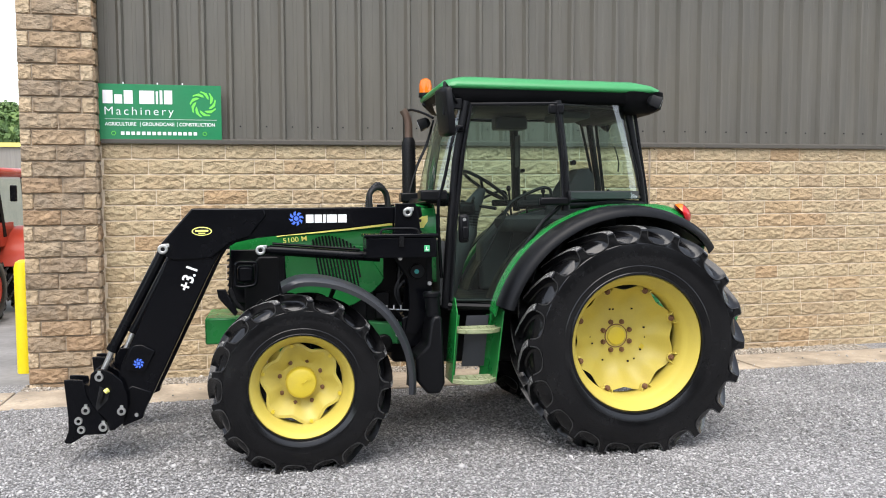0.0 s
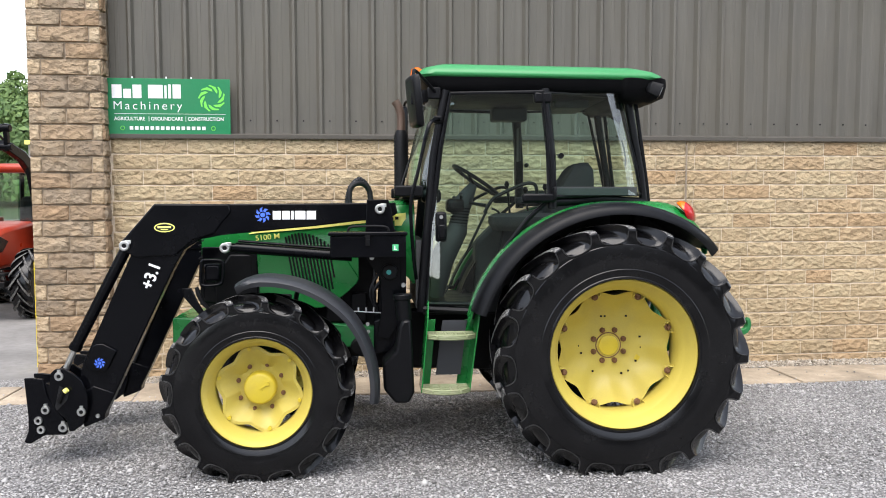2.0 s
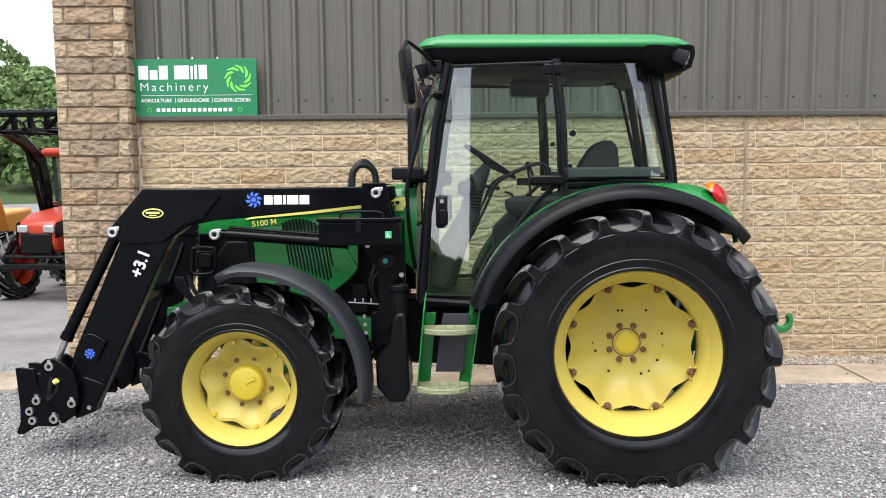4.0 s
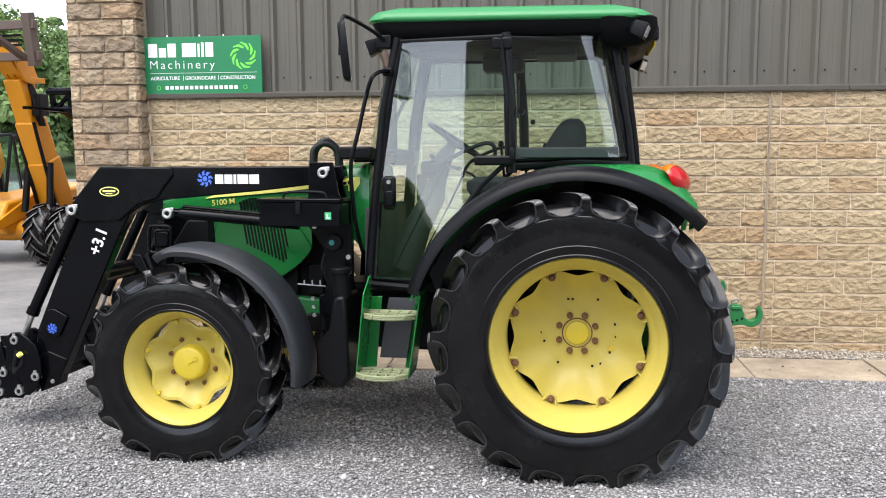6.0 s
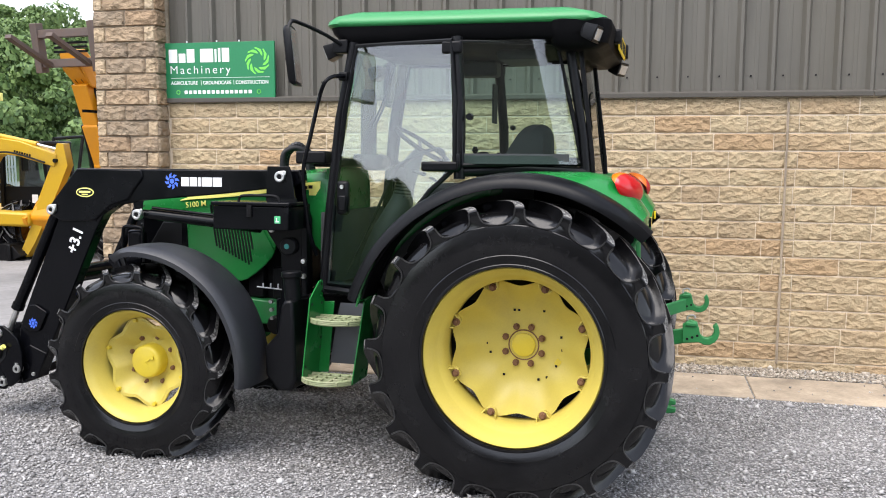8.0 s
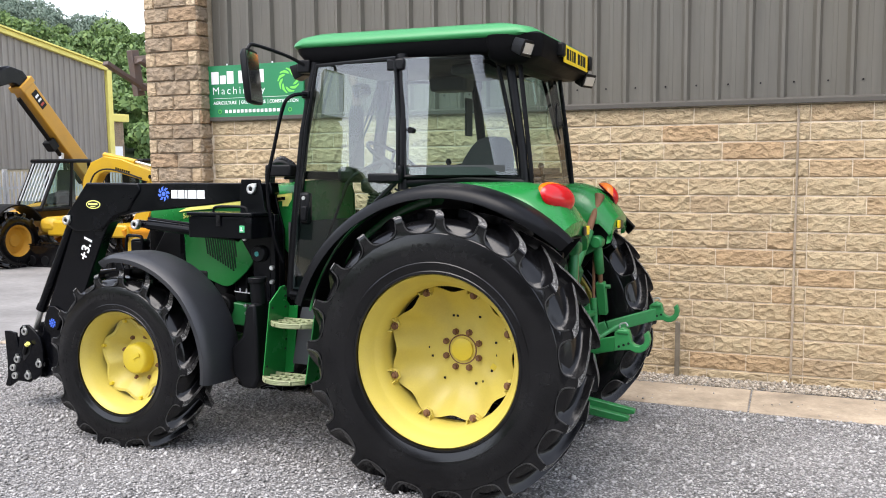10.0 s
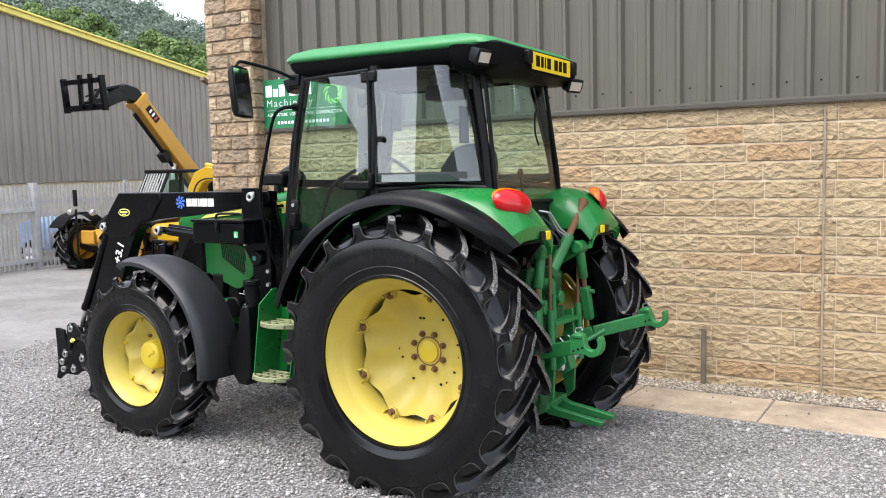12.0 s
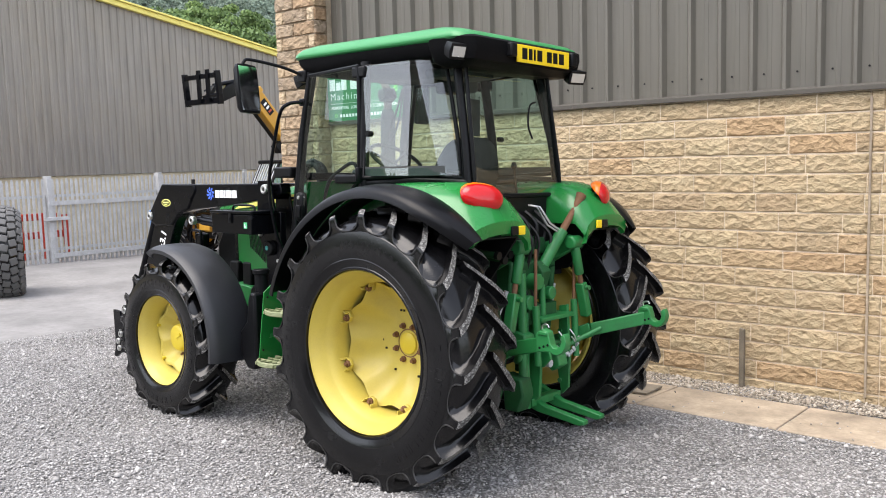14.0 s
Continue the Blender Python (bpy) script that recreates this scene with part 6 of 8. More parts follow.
# -- rear linkage
bm = B()
prism(bm, [(0.28, 0.95), (0.44, 0.98), (0.46, 1.22), (0.28, 1.25)], -0.22, 0.24)
rod(bm, (0.30, -0.34, 1.24), (0.30, 0.36, 1.24), 0.05, 18)
lk = part("linkage_housing", bm, M_GRIME_SHADE, TR, "green rear hydraulic housing", bev=0.015)
for s, vt in ((-1, -0.26), (1, 0.29)):
    e0 = (0.56, vt, 1.325)
    kv = (0.58, s * 0.40, 0.86)
    bm = B()
    prism(bm, [(0.24, 1.20), (0.28, 1.30), (0.52, 1.37), (0.58, 1.36), (0.60, 1.32), (0.57, 1.285), (0.38, 1.18)], vt - 0.022, vt + 0.022)
    part("lift_arm", bm, M_LINK, lk, "green lift arm", bev=0.012)
    part("lift_knuckle", lathe(B(), [(0.0, vt - 0.055), (0.034, vt - 0.055), (0.042, vt - 0.045), (0.042, vt + 0.045), (0.034, vt + 0.055), (0.0, vt + 0.055)], 0.56, 1.325, 18), M_LINK, lk, "green knuckle", bev=0.004)
    lerp = lambda t_: tuple(a + (b - a) * t_ for a, b in zip(e0, kv))
    part("lift_rod", rod(B(), e0, kv, 0.016), M_RUST, lk, "rusty threaded lift rod")
    part("lift_rod_sleeve", tube(B(), [lerp(0.06), lerp(0.10), lerp(0.42), lerp(0.44)], [0.024, 0.03, 0.03, 0.024], 14), M_LINK, lk, "green upper rod sleeve")
    part("lift_rod_body", bar(B(), lerp(0.56), lerp(1.02), 0.055, 0.06, (1, 0, 0)), M_LINK, lk, "green levelling box", bev=0.008)
    part("lift_rod_pin", rod(B(), lerp(0.62), (lerp(0.62)[0] + 0.06, lerp(0.62)[1], lerp(0.62)[2]), 0.014), M_GREEN_OLD, lk)
    e = (0.92, -0.50, 0.845) if s < 0 else (0.90, 0.62, 0.845)
    mid = (0.60, s * 0.43, 0.76)
    bm = B()
    bar(bm, (0.12, s * 0.30, 0.56), mid, 0.03, 0.09)
    lk2 = part("lower_link", bm, M_LINK, lk, "green lower link arm", bev=0.006)
    part("link_extension", bar(B(), mid, e, 0.028, 0.08), M_LINK, lk2, "green telescopic link end", bev=0.006)
    u, v, w = e
    hook = [(u - 0.06, w - 0.05)]
    hook += [(u + 0.065 + 0.066 * math.cos(radians(q)), w + 0.018 + 0.072 * math.sin(radians(q))) for q in (-125, -100, -75, -50, -25, 0, 25, 42)]
    hook += [(u + 0.065 + 0.038 * math.cos(radians(q)), w + 0.022 + 0.04 * math.sin(radians(q))) for q in (38, 15, -15, -45, -80, -115, -150, 175)]
    hook += [(u + 0.015, w + 0.065), (u - 0.02, w + 0.078), (u - 0.06, w + 0.05)]
    bm = B()
    prism(bm, hook, v - 0.026, v + 0.026)
    hk = part("link_hook", bm, M_GREEN_OLD, lk, "worn green hook end", bev=0.004)
    part("hook_latch", box(B(), (u - 0.045, v - 0.034, w + 0.045), (u + 0.012, v + 0.034, w + 0.066)), M_GREEN_OLD, hk, bev=0.005)
    bm = B()
    tube(bm, curve_pts([(u - 0.035, v, w + 0.066), (u - 0.035, v, w + 0.092), (u - 0.005, v, w + 0.10), (u + 0.006, v, w + 0.085)], 4), 0.005, 6)
    part("hook_ring", bm, M_CHROME, hk)
    for q in range(3):
        part("hook_hole", rod(B(), (u - 0.035 + 0.026 * q, v - 0.0275, w - 0.025 + 0.01 * q), (u - 0.035 + 0.026 * q, v + 0.0275, w - 0.025 + 0.01 * q), 0.007, 10), M_DARK, hk)
    bm = B()
    tube(bm, [(0.42, s * 0.15 + 0.04, 0.62), (0.53, s * 0.26 + 0.02, 0.68), (0.54, s * 0.27 + 0.02, 0.685), (0.68, s * 0.42, 0.78)], [0.024, 0.024, 0.014, 0.014], 10)
    part("stabiliser", bm, M_GREEN_OLD, lk, "green check chain tube")
    pv = s * 0.155 + 0.13
    part("hitch_side_plate", prism(B(), [(0.46, 0.92), (0.52, 0.93), (0.54, 0.60), (0.53, 0.40), (0.48, 0.35), (0.45, 0.5)], pv - 0.012, pv + 0.012), M_LINK, lk, "green pick-up hitch plate", bev=0.004)
    part("hitch_lift_tube", rod(B(), (0.53, pv + 0.05 * s, 0.96), (0.55, pv + 0.05 * s, 0.60), 0.022), M_LINK, lk, "green hitch lift tube")
    part("hitch_lift_rod", rod(B(), (0.53, pv + 0.05 * s, 1.30), (0.53, pv + 0.05 * s, 0.95), 0.010), M_RUST, lk, "rusty thin lift rod")
    part("assist_ram", rod(B(), (0.40, s * 0.20 + 0.02, 0.72), (0.47, s * 0.15 + 0.02, 1.18), 0.024), M_GRIME_SHADE, lk)
    part("assist_rod", rod(B(), (0.36, s * 0.30, 0.78), (0.44, s * 0.24, 1.06), 0.014), M_GALV, lk, "bare steel ram rod")
    for k in range(3):
        part("hitch_bolt", rod(B(), (0.47 + 0.02 * (k % 2), pv - 0.02, 0.44 + 0.16 * k), (0.47 + 0.02 * (k % 2), pv + 0.022, 0.44 + 0.16 * k), 0.016, 6), M_GREEN_OLD, lk)
for v, w0, w1, r in ((-0.15, 1.16, 0.40, 0.028), (-0.11, 0.92, 0.34, 0.018), (0.05, 1.20, 0.78, 0.02)):
    part("hitch_tube", rod(B(), (0.48, v, w0), (0.50, v, w1), r), M_LINK, lk, "green hitch tube")
part("hitch_foot", prism(B(), [(0.40, 0.56), (0.54, 0.54), (0.56, 0.44), (0.52, 0.34), (0.42, 0.34)], -0.24, -0.13), M_GRIME_SHADE, lk, "grimy green hitch foot, darkened as in shade", bev=0.012)
part("lever_guide", prism(B(), [(0.40, 0.84), (0.54, 0.80), (0.55, 0.72), (0.42, 0.70)], -0.20, -0.10), M_LINK, lk, bev=0.01)
part("swing_plate", prism(B(), [(0.47, 0.78), (0.58, 0.74), (0.61, 0.64), (0.55, 0.58), (0.47, 0.62)], -0.03, -0.01), M_LINK, lk, "green swing plate", bev=0.004)
for k in range(4):
    part("valve_coupler", rod(B(), (0.40, -0.44 + 0.055 * k, 1.30 - 0.03 * (k % 2)), (0.52, -0.44 + 0.055 * k, 1.29 - 0.03 * (k % 2)), 0.02, 12), M_GRIME_SHADE, lk, "grimy green hose coupler, darkened as in shade")
    part("coupler_plug", rod(B(), (0.52, -0.44 + 0.055 * k, 1.29 - 0.03 * (k % 2)), (0.545, -0.44 + 0.055 * k, 1.288 - 0.03 * (k % 2)), 0.024, 12), M_DARK, lk)
part("coupler_rail", box(B(), (0.40, -0.48, 1.215), (0.44, -0.22, 1.255)), M_GRIME_SHADE, lk, bev=0.006)
for v, w, r in ((-0.02, 1.10, 0.05), (0.12, 1.02, 0.04), (-0.10, 0.98, 0.045)):
    part("link_boss", rod(B(), (0.42, v, w), (0.52, v, w), r, 18), M_LINK, lk, "green pivot boss", bev=0.006)
part("top_link_bracket", prism(B(), [(0.40, 1.02), (0.50, 1.06), (0.53, 1.16), (0.48, 1.22), (0.40, 1.22)], 0.0, 0.09), M_GRIME_SHADE, lk, "grimy top link bracket, darkened as in shade", bev=0.008)
for k in range(9):
    a = k / 8
    part("chain_link", cbox(B(), (0, 0, 0), (0.014, 0.022, 0.034), Matrix.Translation((0.50 + 0.07 * a, 0.20 + 0.14 * a, 0.66 - 0.07 * math.sin(math.pi * a) + 0.05 * a)) @ Matrix.Rotation(radians(90 * (k % 2)), 4, "Z") @ Matrix.Rotation(radians(40), 4, "X")), M_GALV, lk, "bare steel chain link", bev=0.004)
for k in range(3):
    part("pin_clip", tube(B(), curve_pts([(0.55, 0.02 + 0.12 * k, 0.78), (0.58, 0.03 + 0.12 * k, 0.74), (0.575, 0.05 + 0.12 * k, 0.70), (0.55, 0.04 + 0.12 * k, 0.73)], 4), 0.005, 6), M_CHROME, lk, "bright wire clip")
part("hitch_top_plate", box(B(), (0.42, -0.05, 0.86), (0.56, 0.30, 0.885)), M_LINK, lk, "green hitch top plate", bev=0.004)
part("hitch_latch", prism(B(), [(0.48, 0.70), (0.58, 0.66), (0.60, 0.58), (0.54, 0.54), (0.46, 0.60)], 0.08, 0.17), M_GREEN_OLD, lk, "worn hitch latch", bev=0.006)
part("power_shaft", rod(B(), (0.42, 0.03, 0.60), (0.57, 0.03, 0.60), 0.024, 12), M_GALV, lk, "bare splined shaft stub")
part("shaft_guard", prism(B(), [(0.44, 0.72), (0.60, 0.72), (0.60, 0.735), (0.44, 0.735)], -0.12, 0.10), M_GRIME_SHADE, lk, bev=0.004)
for k in range(5):
    part("cable", tube(B(), curve_pts([(0.36, -0.20 + 0.11 * k, 1.48), (0.47 + 0.02 * (k % 2), -0.16 + 0.10 * k, 1.36), (0.44, -0.12 + 0.08 * k, 1.15), (0.48 - 0.03 * (k % 3), -0.05 + 0.07 * k, 0.98)], 5), 0.008 + 0.003 * (k % 2), 6), M_HOSE, lk, "black cable")
for k in range(4):
    part("valve_block", box(B(), (0.33, -0.22 + 0.1 * k, 1.26), (0.43 + 0.01 * (k % 2), -0.145 + 0.1 * k, 1.36)), M_GRIME_SHADE, lk, bev=0.008)
bm = B()
rod(bm, (0.46, 0.05, 1.14), (0.52, 0.22, 1.40), 0.036)
part("top_link", bm, M_LINK, lk, "green top link tube")
part("top_link_screw", tube(B(), [(0.52, 0.22, 1.40), (0.535, 0.30, 1.50), (0.545, 0.36, 1.58), (0.55, 0.385, 1.62)], [0.023, 0.021, 0.026, 0.034], 12), M_RUST, lk, "rusty top link screw")
bm = B()
for v0, v1 in ((-0.02, -0.14), (0.16, 0.17)):
    prism(bm, [(0.38, 0.34), (0.50, 0.30), (0.80, 0.265), (0.84, 0.275), (0.84, 0.30), (0.55, 0.345), (0.38, 0.42)], v0, v0 + 0.05)
cbox(bm, (0.47, 0.09, 0.36), (0.06, 0.30, 0.05))
part("drawbar_fork", bm, M_LINK, lk, "green forked drawbar", bev=0.006)
bm = B()
cbox(bm, (0.47, 0.05, 0.90), (0.05, 0.3, 0.12))
cbox(bm, (0.42, 0.05, 0.60), (0.06, 0.30, 0.10))
rod(bm, (0.40, 0.05, 0.72), (0.56, 0.05, 0.72), 0.03)
part("hitch_crosspiece", bm, M_GRIME_SHADE, lk, bev=0.008)
for k in range(4):
    part("remote_hose", tube(B(), curve_pts([(0.36, -0.15 + 0.1 * k, 1.52), (0.44, -0.12 + 0.09 * k, 1.44), (0.42, -0.1 + 0.08 * k, 1.3)], 5), 0.012, 6), M_HOSE, lk)
bm = B()
tube(bm, [(0.42, 0.0, 1.56), (0.47, 0.02, 1.55), (0.52, 0.06, 1.44), (0.55, 0.12, 1.40)], 0.006, 6)
tube(bm, [(0.42, 0.02, 1.56), (0.47, 0.05, 1.55), (0.52, 0.09, 1.45), (0.55, 0.14, 1.41)], 0.006, 6)
part("spring_clip", bm, M_CHROME, lk, "bright wire lever")
bm = B()
for k in range(3):
    cbox(bm, (0.42, 0.36 + 0.035 * k, 1.48), (0.05, 0.028, 0.10))
part("remote_couplers", bm, M_DARK, lk, bev=0.006)

# ---- beyond the pillar: parked machines, fence, shed, hills ----
def machine_wheel(parent, x, y, R, width, rim_mat, lugs=16, zc=None):
    rr = R * 0.55
    side = -1 if y < 0 else 1
    y0, y1 = y - width / 2, y + width / 2
    outer, inner = (y0, y1) if side < 0 else (y1, y0)
    d = (inner - outer)
    zc = R - 0.02 if zc is None else zc
    w = part("wheel", lathe(B(), [(0.0, outer + d * 0.3), (rr * 0.35, outer + d * 0.28), (rr * 0.4, outer + d * 0.36), (rr * 0.8, outer + d * 0.4), (rr * 0.9, outer + d * 0.1), (rr, outer + d * 0.06), (rr, outer + d * 0.94)], x, zc, 28), rim_mat, parent, "painted steel wheel rim")
    bm = B()
    tyre_mesh(bm, x, zc, R, y0, y1, rr, R * 0.075)
    t = part("tyre", bm, M_RUBBER, w, "black lugged tyre", smooth=32)
    tread_lugs(w, x, zc, R, y0, y1, rr, lugs, R * 0.075, R * 0.11, 0.45)
    return w


def swept_box(bm, path, half_w, y0, y1):
    """A box-section arm along a line in the x-z plane, with its own half depth at each point."""
    up, dn = [], []
    for i, (x, z) in enumerate(path):
        a, b = path[max(i - 1, 0)], path[min(i + 1, len(path) - 1)]
        d = Vector((b[0] - a[0], b[1] - a[1])).normalized()
        h = half_w[i]
        up.append((x - d.y * h, z + d.x * h))
        dn.append((x + d.y * h, z - d.x * h))
    ring = up + dn[::-1]
    n = len(path)
    A = [bm.verts.new((x, y0, z)) for x, z in ring]
    C = [bm.verts.new((x, y1, z)) for x, z in ring]
    m = len(ring)
    for i in range(n - 1):
        for V, f in ((A, 1), (C, -1)):
            q = (V[i], V[i + 1], V[m - 2 - i], V[m - 1 - i])
            bm.faces.new(q if f > 0 else q[::-1])
    for i in range(m):
        bm.faces.new((A[(i + 1) % m], A[i], C[i], C[(i + 1) % m]))
    bmesh.ops.recalc_face_normals(bm, faces=bm.faces[:])
    return bm


def red_tractor():
    T = empty_thing("tractor", pose(-4.16, 14.7, -0.16, 0, 0, -97), "red farm tractor with a raised black front loader on tarmac", "tractor")
    x = lambda pts: prism(B(), pts, -0.3, 0.3)
    part("hood", x([(0.1, 0.75), (1.35, 0.72), (1.42, 0.9), (1.38, 1.18), (1.1, 1.3), (0.1, 1.38)]), M_REDP, T, "bright red hood", bev=0.06)
    part("grille", box(B(), (1.36, -0.24, 0.72), (1.44, 0.24, 1.02)), M_DARK, T, bev=0.02)
    for s in (-1, 1):
        part("headlamp", box(B(), (1.38, s * 0.2 - 0.08, 1.03), (1.445, s * 0.2 + 0.08, 1.14)), M_LENS, T, "clear headlamp", bev=0.02)
        part("lamp_bezel", prism(B(), [(1.43, 0.95), (1.15, 0.98), (0.98, 1.12), (1.2, 1.2), (1.40, 1.17)], s * 0.302 - 0.006, s * 0.302 + 0.006), M_BLACK, T, "black lamp surround", bev=0.004)
        part("side_mirror", box(B(), (0.0, s * 0.78 - 0.05, 1.75), (0.05, s * 0.78 + 0.05, 2.0)), M_BLACK, T, bev=0.015)
        machine_wheel(T, 0.95, s * 0.66, 0.52, 0.32, M_REDP, 17)
        machine_wheel(T, -0.75, s * 0.68, 0.64, 0.4, M_REDP, 17)
        part("fender", sheet(B(), [[(u, s * v, w) for v in (0.42, 0.6, 0.88)] for u, w in arc(-0.75, 0.62, 0.72, 10, 160, 12)], 0.02), M_REDP, T, "red fender")
        for p0, p1 in (((-0.15, s * 0.55, 1.2), (0.0, s * 0.5, 2.15)), ((-1.2, s * 0.55, 1.2), (-1.15, s * 0.5, 2.15))):
            part("cab_post", bar(B(), p0, p1, 0.06, 0.06), M_DARK, T)
        part("cab_glass", pane(B(), [(-0.1, s * 0.56, 1.2), (-1.15, s * 0.56, 1.2), (-1.12, s * 0.52, 2.1), (-0.02, s * 0.52, 2.1)], 0.0), M_GLASS, T, smooth=0)
        la = part("loader_arm", swept_box(B(), [(0.25, 1.0), (0.30, 1.6), (0.42, 2.06), (0.85, 2.36), (1.38, 2.52)], [0.07, 0.08, 0.1, 0.08, 0.06], s * 0.48 - 0.05, s * 0.48 + 0.05), M_BLACK, T, "black loader arm", bev=0.01)
        part("loader_ram", rod(B(), (0.35, s * 0.5, 1.1), (0.72, s * 0.5, 2.2), 0.035), M_BLACK, la)
        part("loader_post", bar(B(), (0.1, s * 0.45, 0.6), (0.05, s * 0.45, 1.35), 0.12, 0.12), M_BLACK, la)
    part("windscreen", pane(B(), [(0.02, -0.52, 1.3), (0.02, 0.52, 1.3), (0.05, 0.5, 2.1), (0.05, -0.5, 2.1)], 0.0), M_GLASS, T, smooth=0)
    part("roof", box(B(), (-1.3, -0.62, 2.13), (0.2, 0.62, 2.27)), M_REDP, T, "red cab roof", bev=0.06)
    part("cab_body", box(B(), (-1.2, -0.5, 0.6), (0.05, 0.5, 1.25)), M_DARK, T, bev=0.03)
    for s in (-1, 1):
        part("door_panel", box(B(), (-0.55, s * 0.54 - 0.015, 1.05), (0.02, s * 0.54 + 0.015, 1.42)), M_REDP, T, "red lower door panel", bev=0.01)
    part("seat", box(B(), (-0.95, -0.25, 1.2), (-0.5, 0.25, 1.75)), M_SEAT, T, bev=0.08)
    bm = B()
    rod(bm, (1.38, -0.62, 2.48), (1.38, 0.62, 2.48), 0.055)
    rod(bm, (1.42, -0.62, 2.74), (1.42, 0.62, 2.74), 0.055)
    for s in (-0.55, -0.25, 0.0, 0.25, 0.55):
        bar(bm, (1.38, s, 2.42), (1.42, s, 2.8), 0.06, 0.08)
    for s in (-0.5, 0.2):
        bar(bm, (1.40, s, 2.48), (1.42, s + 0.3, 2.74), 0.05, 0.05)
    fk = part("fork_frame", bm, M_BLACK, T, "black raised fork frame", bev=0.008)
    for k in range(5):
        part("frame_hose", tube(B(), curve_pts([(0.9, -0.35 + 0.17 * k, 2.42), (1.15, -0.3 + 0.16 * k, 2.64), (1.38, -0.36 + 0.18 * k, 2.6)], 4), 0.018, 6), M_HOSE, fk)
    for s in (-0.4, 0.4):
        part("fork_tine", bar(B(), (1.42, s, 2.46), (2.2, s, 2.48), 0.08, 0.04), M_BLACK, fk)
    bm = B()
    box(bm, (1.3, -0.5, 0.5), (1.52, 0.5, 0.58))
    box(bm, (1.3, -0.5, 0.66), (1.5, 0.5, 0.7))
    part("bumper_guard", bm, M_DARK, T, "black bumper guard", bev=0.01)
    bm = B()
    tube(bm, [(-0.3, 0.35, 2.27), (-0.3, 0.35, 2.36), (-0.3, 0.35, 2.40)], [0.06, 0.055, 0.02], 14)
    part("beacon", bm, M_AMBER, T, "amber beacon")


def orange_telehandler():
    T = empty_thing("telehandler", pose(-6.6, 14.5, -0.17, 0, 0, -97), "orange telehandler with raised boom and rusty pallet forks", "telehandler")
    part("chassis", prism(B(), [(-2.2, 0.5), (0.35, 0.5), (0.5, 0.75), (0.3, 1.05), (-0.5, 1.15), (-2.2, 1.25)], -0.42, 0.42), M_ORANGE, T, "orange chassis", bev=0.05)
    bm = B()
    tube(bm, [(0.0, -0.75, 0.56), (0.0, -0.3, 0.56), (0.0, 0.3, 0.56), (0.0, 0.75, 0.56)], [0.14, 0.18, 0.18, 0.14], 18)
    part("front_axle", bm, M_ORANGE, T, "orange front axle")
    for s in (-1, 1):
        machine_wheel(T, 0.0, s * 0.98, 0.52, 0.4, M_ORANGE, 15)
        machine_wheel(T, -2.2, s * 0.98, 0.52, 0.4, M_ORANGE, 15)
        part("frame_rail", prism(B(), [(-0.6, 0.9), (0.55, 0.62), (0.6, 0.75), (-0.3, 1.15)], s * 0.42 - 0.04, s * 0.42 + 0.04), M_ORANGE, T, bev=0.01)
    bm = B()
    bar(bm, (-0.44, 0.05, 0.95), (-0.10, 0.05, 1.80), 0.40, 0.40, (1, 0, 0))
    bar(bm, (-0.14, 0.05, 1.70), (0.13, 0.05, 2.45), 0.34, 0.38, (1, 0, 0))
    b = part("boom", bm, M_ORANGE, T, "orange telescopic boom", bev=0.03)
    bm = B()
    bar(bm, (0.08, 0.05, 2.32), (0.36, 0.05, 3.10), 0.31, 0.32, (1, 0, 0))
    part("inner_boom", bm, M_ORANGE, b, "orange inner boom", bev=0.02)
    for s in (-0.17, 0.17):
        part("boom_pipe", rod(B(), (-0.15, s + 0.05, 1.0), (0.27, s + 0.05, 2.4), 0.03), M_DARK, b)
        part("lift_ram", rod(B(), (0.1, s * 1.4 + 0.05, 0.95), (-0.02, s * 1.2 + 0.05, 1.75), 0.055), M_DARK, b, "dark lift ram")
    part("boom_head", prism(B(), [(0.05, 3.02), (0.40, 3.05), (0.66, 3.28), (0.72, 3.55), (0.5, 3.62), (0.2, 3.35)], -0.12, 0.22), M_ORANGE, b, "orange boom head", bev=0.02)
    part("collar", box(B(), (-0.02, -0.16, 3.02), (0.38, 0.26, 3.1)), M_ORANGE, b, bev=0.01)
    for k in range(6):
        part("boom_hose", tube(B(), curve_pts([(0.12, 0.16 + 0.03 * k, 2.35), (0.22 + 0.02 * (k % 3), 0.24 + 0.02 * k, 2.6), (0.30 - 0.02 * k, 0.22, 2.9), (0.32, 0.15, 3.1)], 4), 0.022, 6), M_HOSE, b, "black hose")
    part("valve_block", box(B(), (0.05, 0.2, 2.5), (0.28, 0.36, 2.85)), M_DARK, b, bev=0.02)
    steel = paint("browned_fork_steel", (0.10, 0.072, 0.06), 0.6, 0.5, dirt_col=(0.16, 0.09, 0.05), scale=20)
    c = part("fork_carriage", box(box(B(), (0.62, -0.66, 3.36), (0.72, 0.66, 3.49)), (0.70, -0.66, 3.82), (0.80, 0.66, 3.95)), steel, T, "brown steel fork carriage", bev=0.008)
    for s in (-0.6, 0.55):
        part("carriage_side", bar(B(), (0.66, s, 3.28), (0.77, s, 4.06), 0.13, 0.16, (1, 0, 0)), steel, c, bev=0.008)
    for k in range(3):
        part("carriage_bar", box(B(), (0.68, -0.3, 3.58 + 0.07 * k), (0.72, 0.35, 3.615 + 0.07 * k)), M_DARK, c)
    for s in (-0.38, 0.42):
        part("fork_tine", bar(B(), (0.70, s, 3.38), (1.55, s, 3.76), 0.12, 0.06, (0, 0, 1)), steel, c, "brown fork tine")
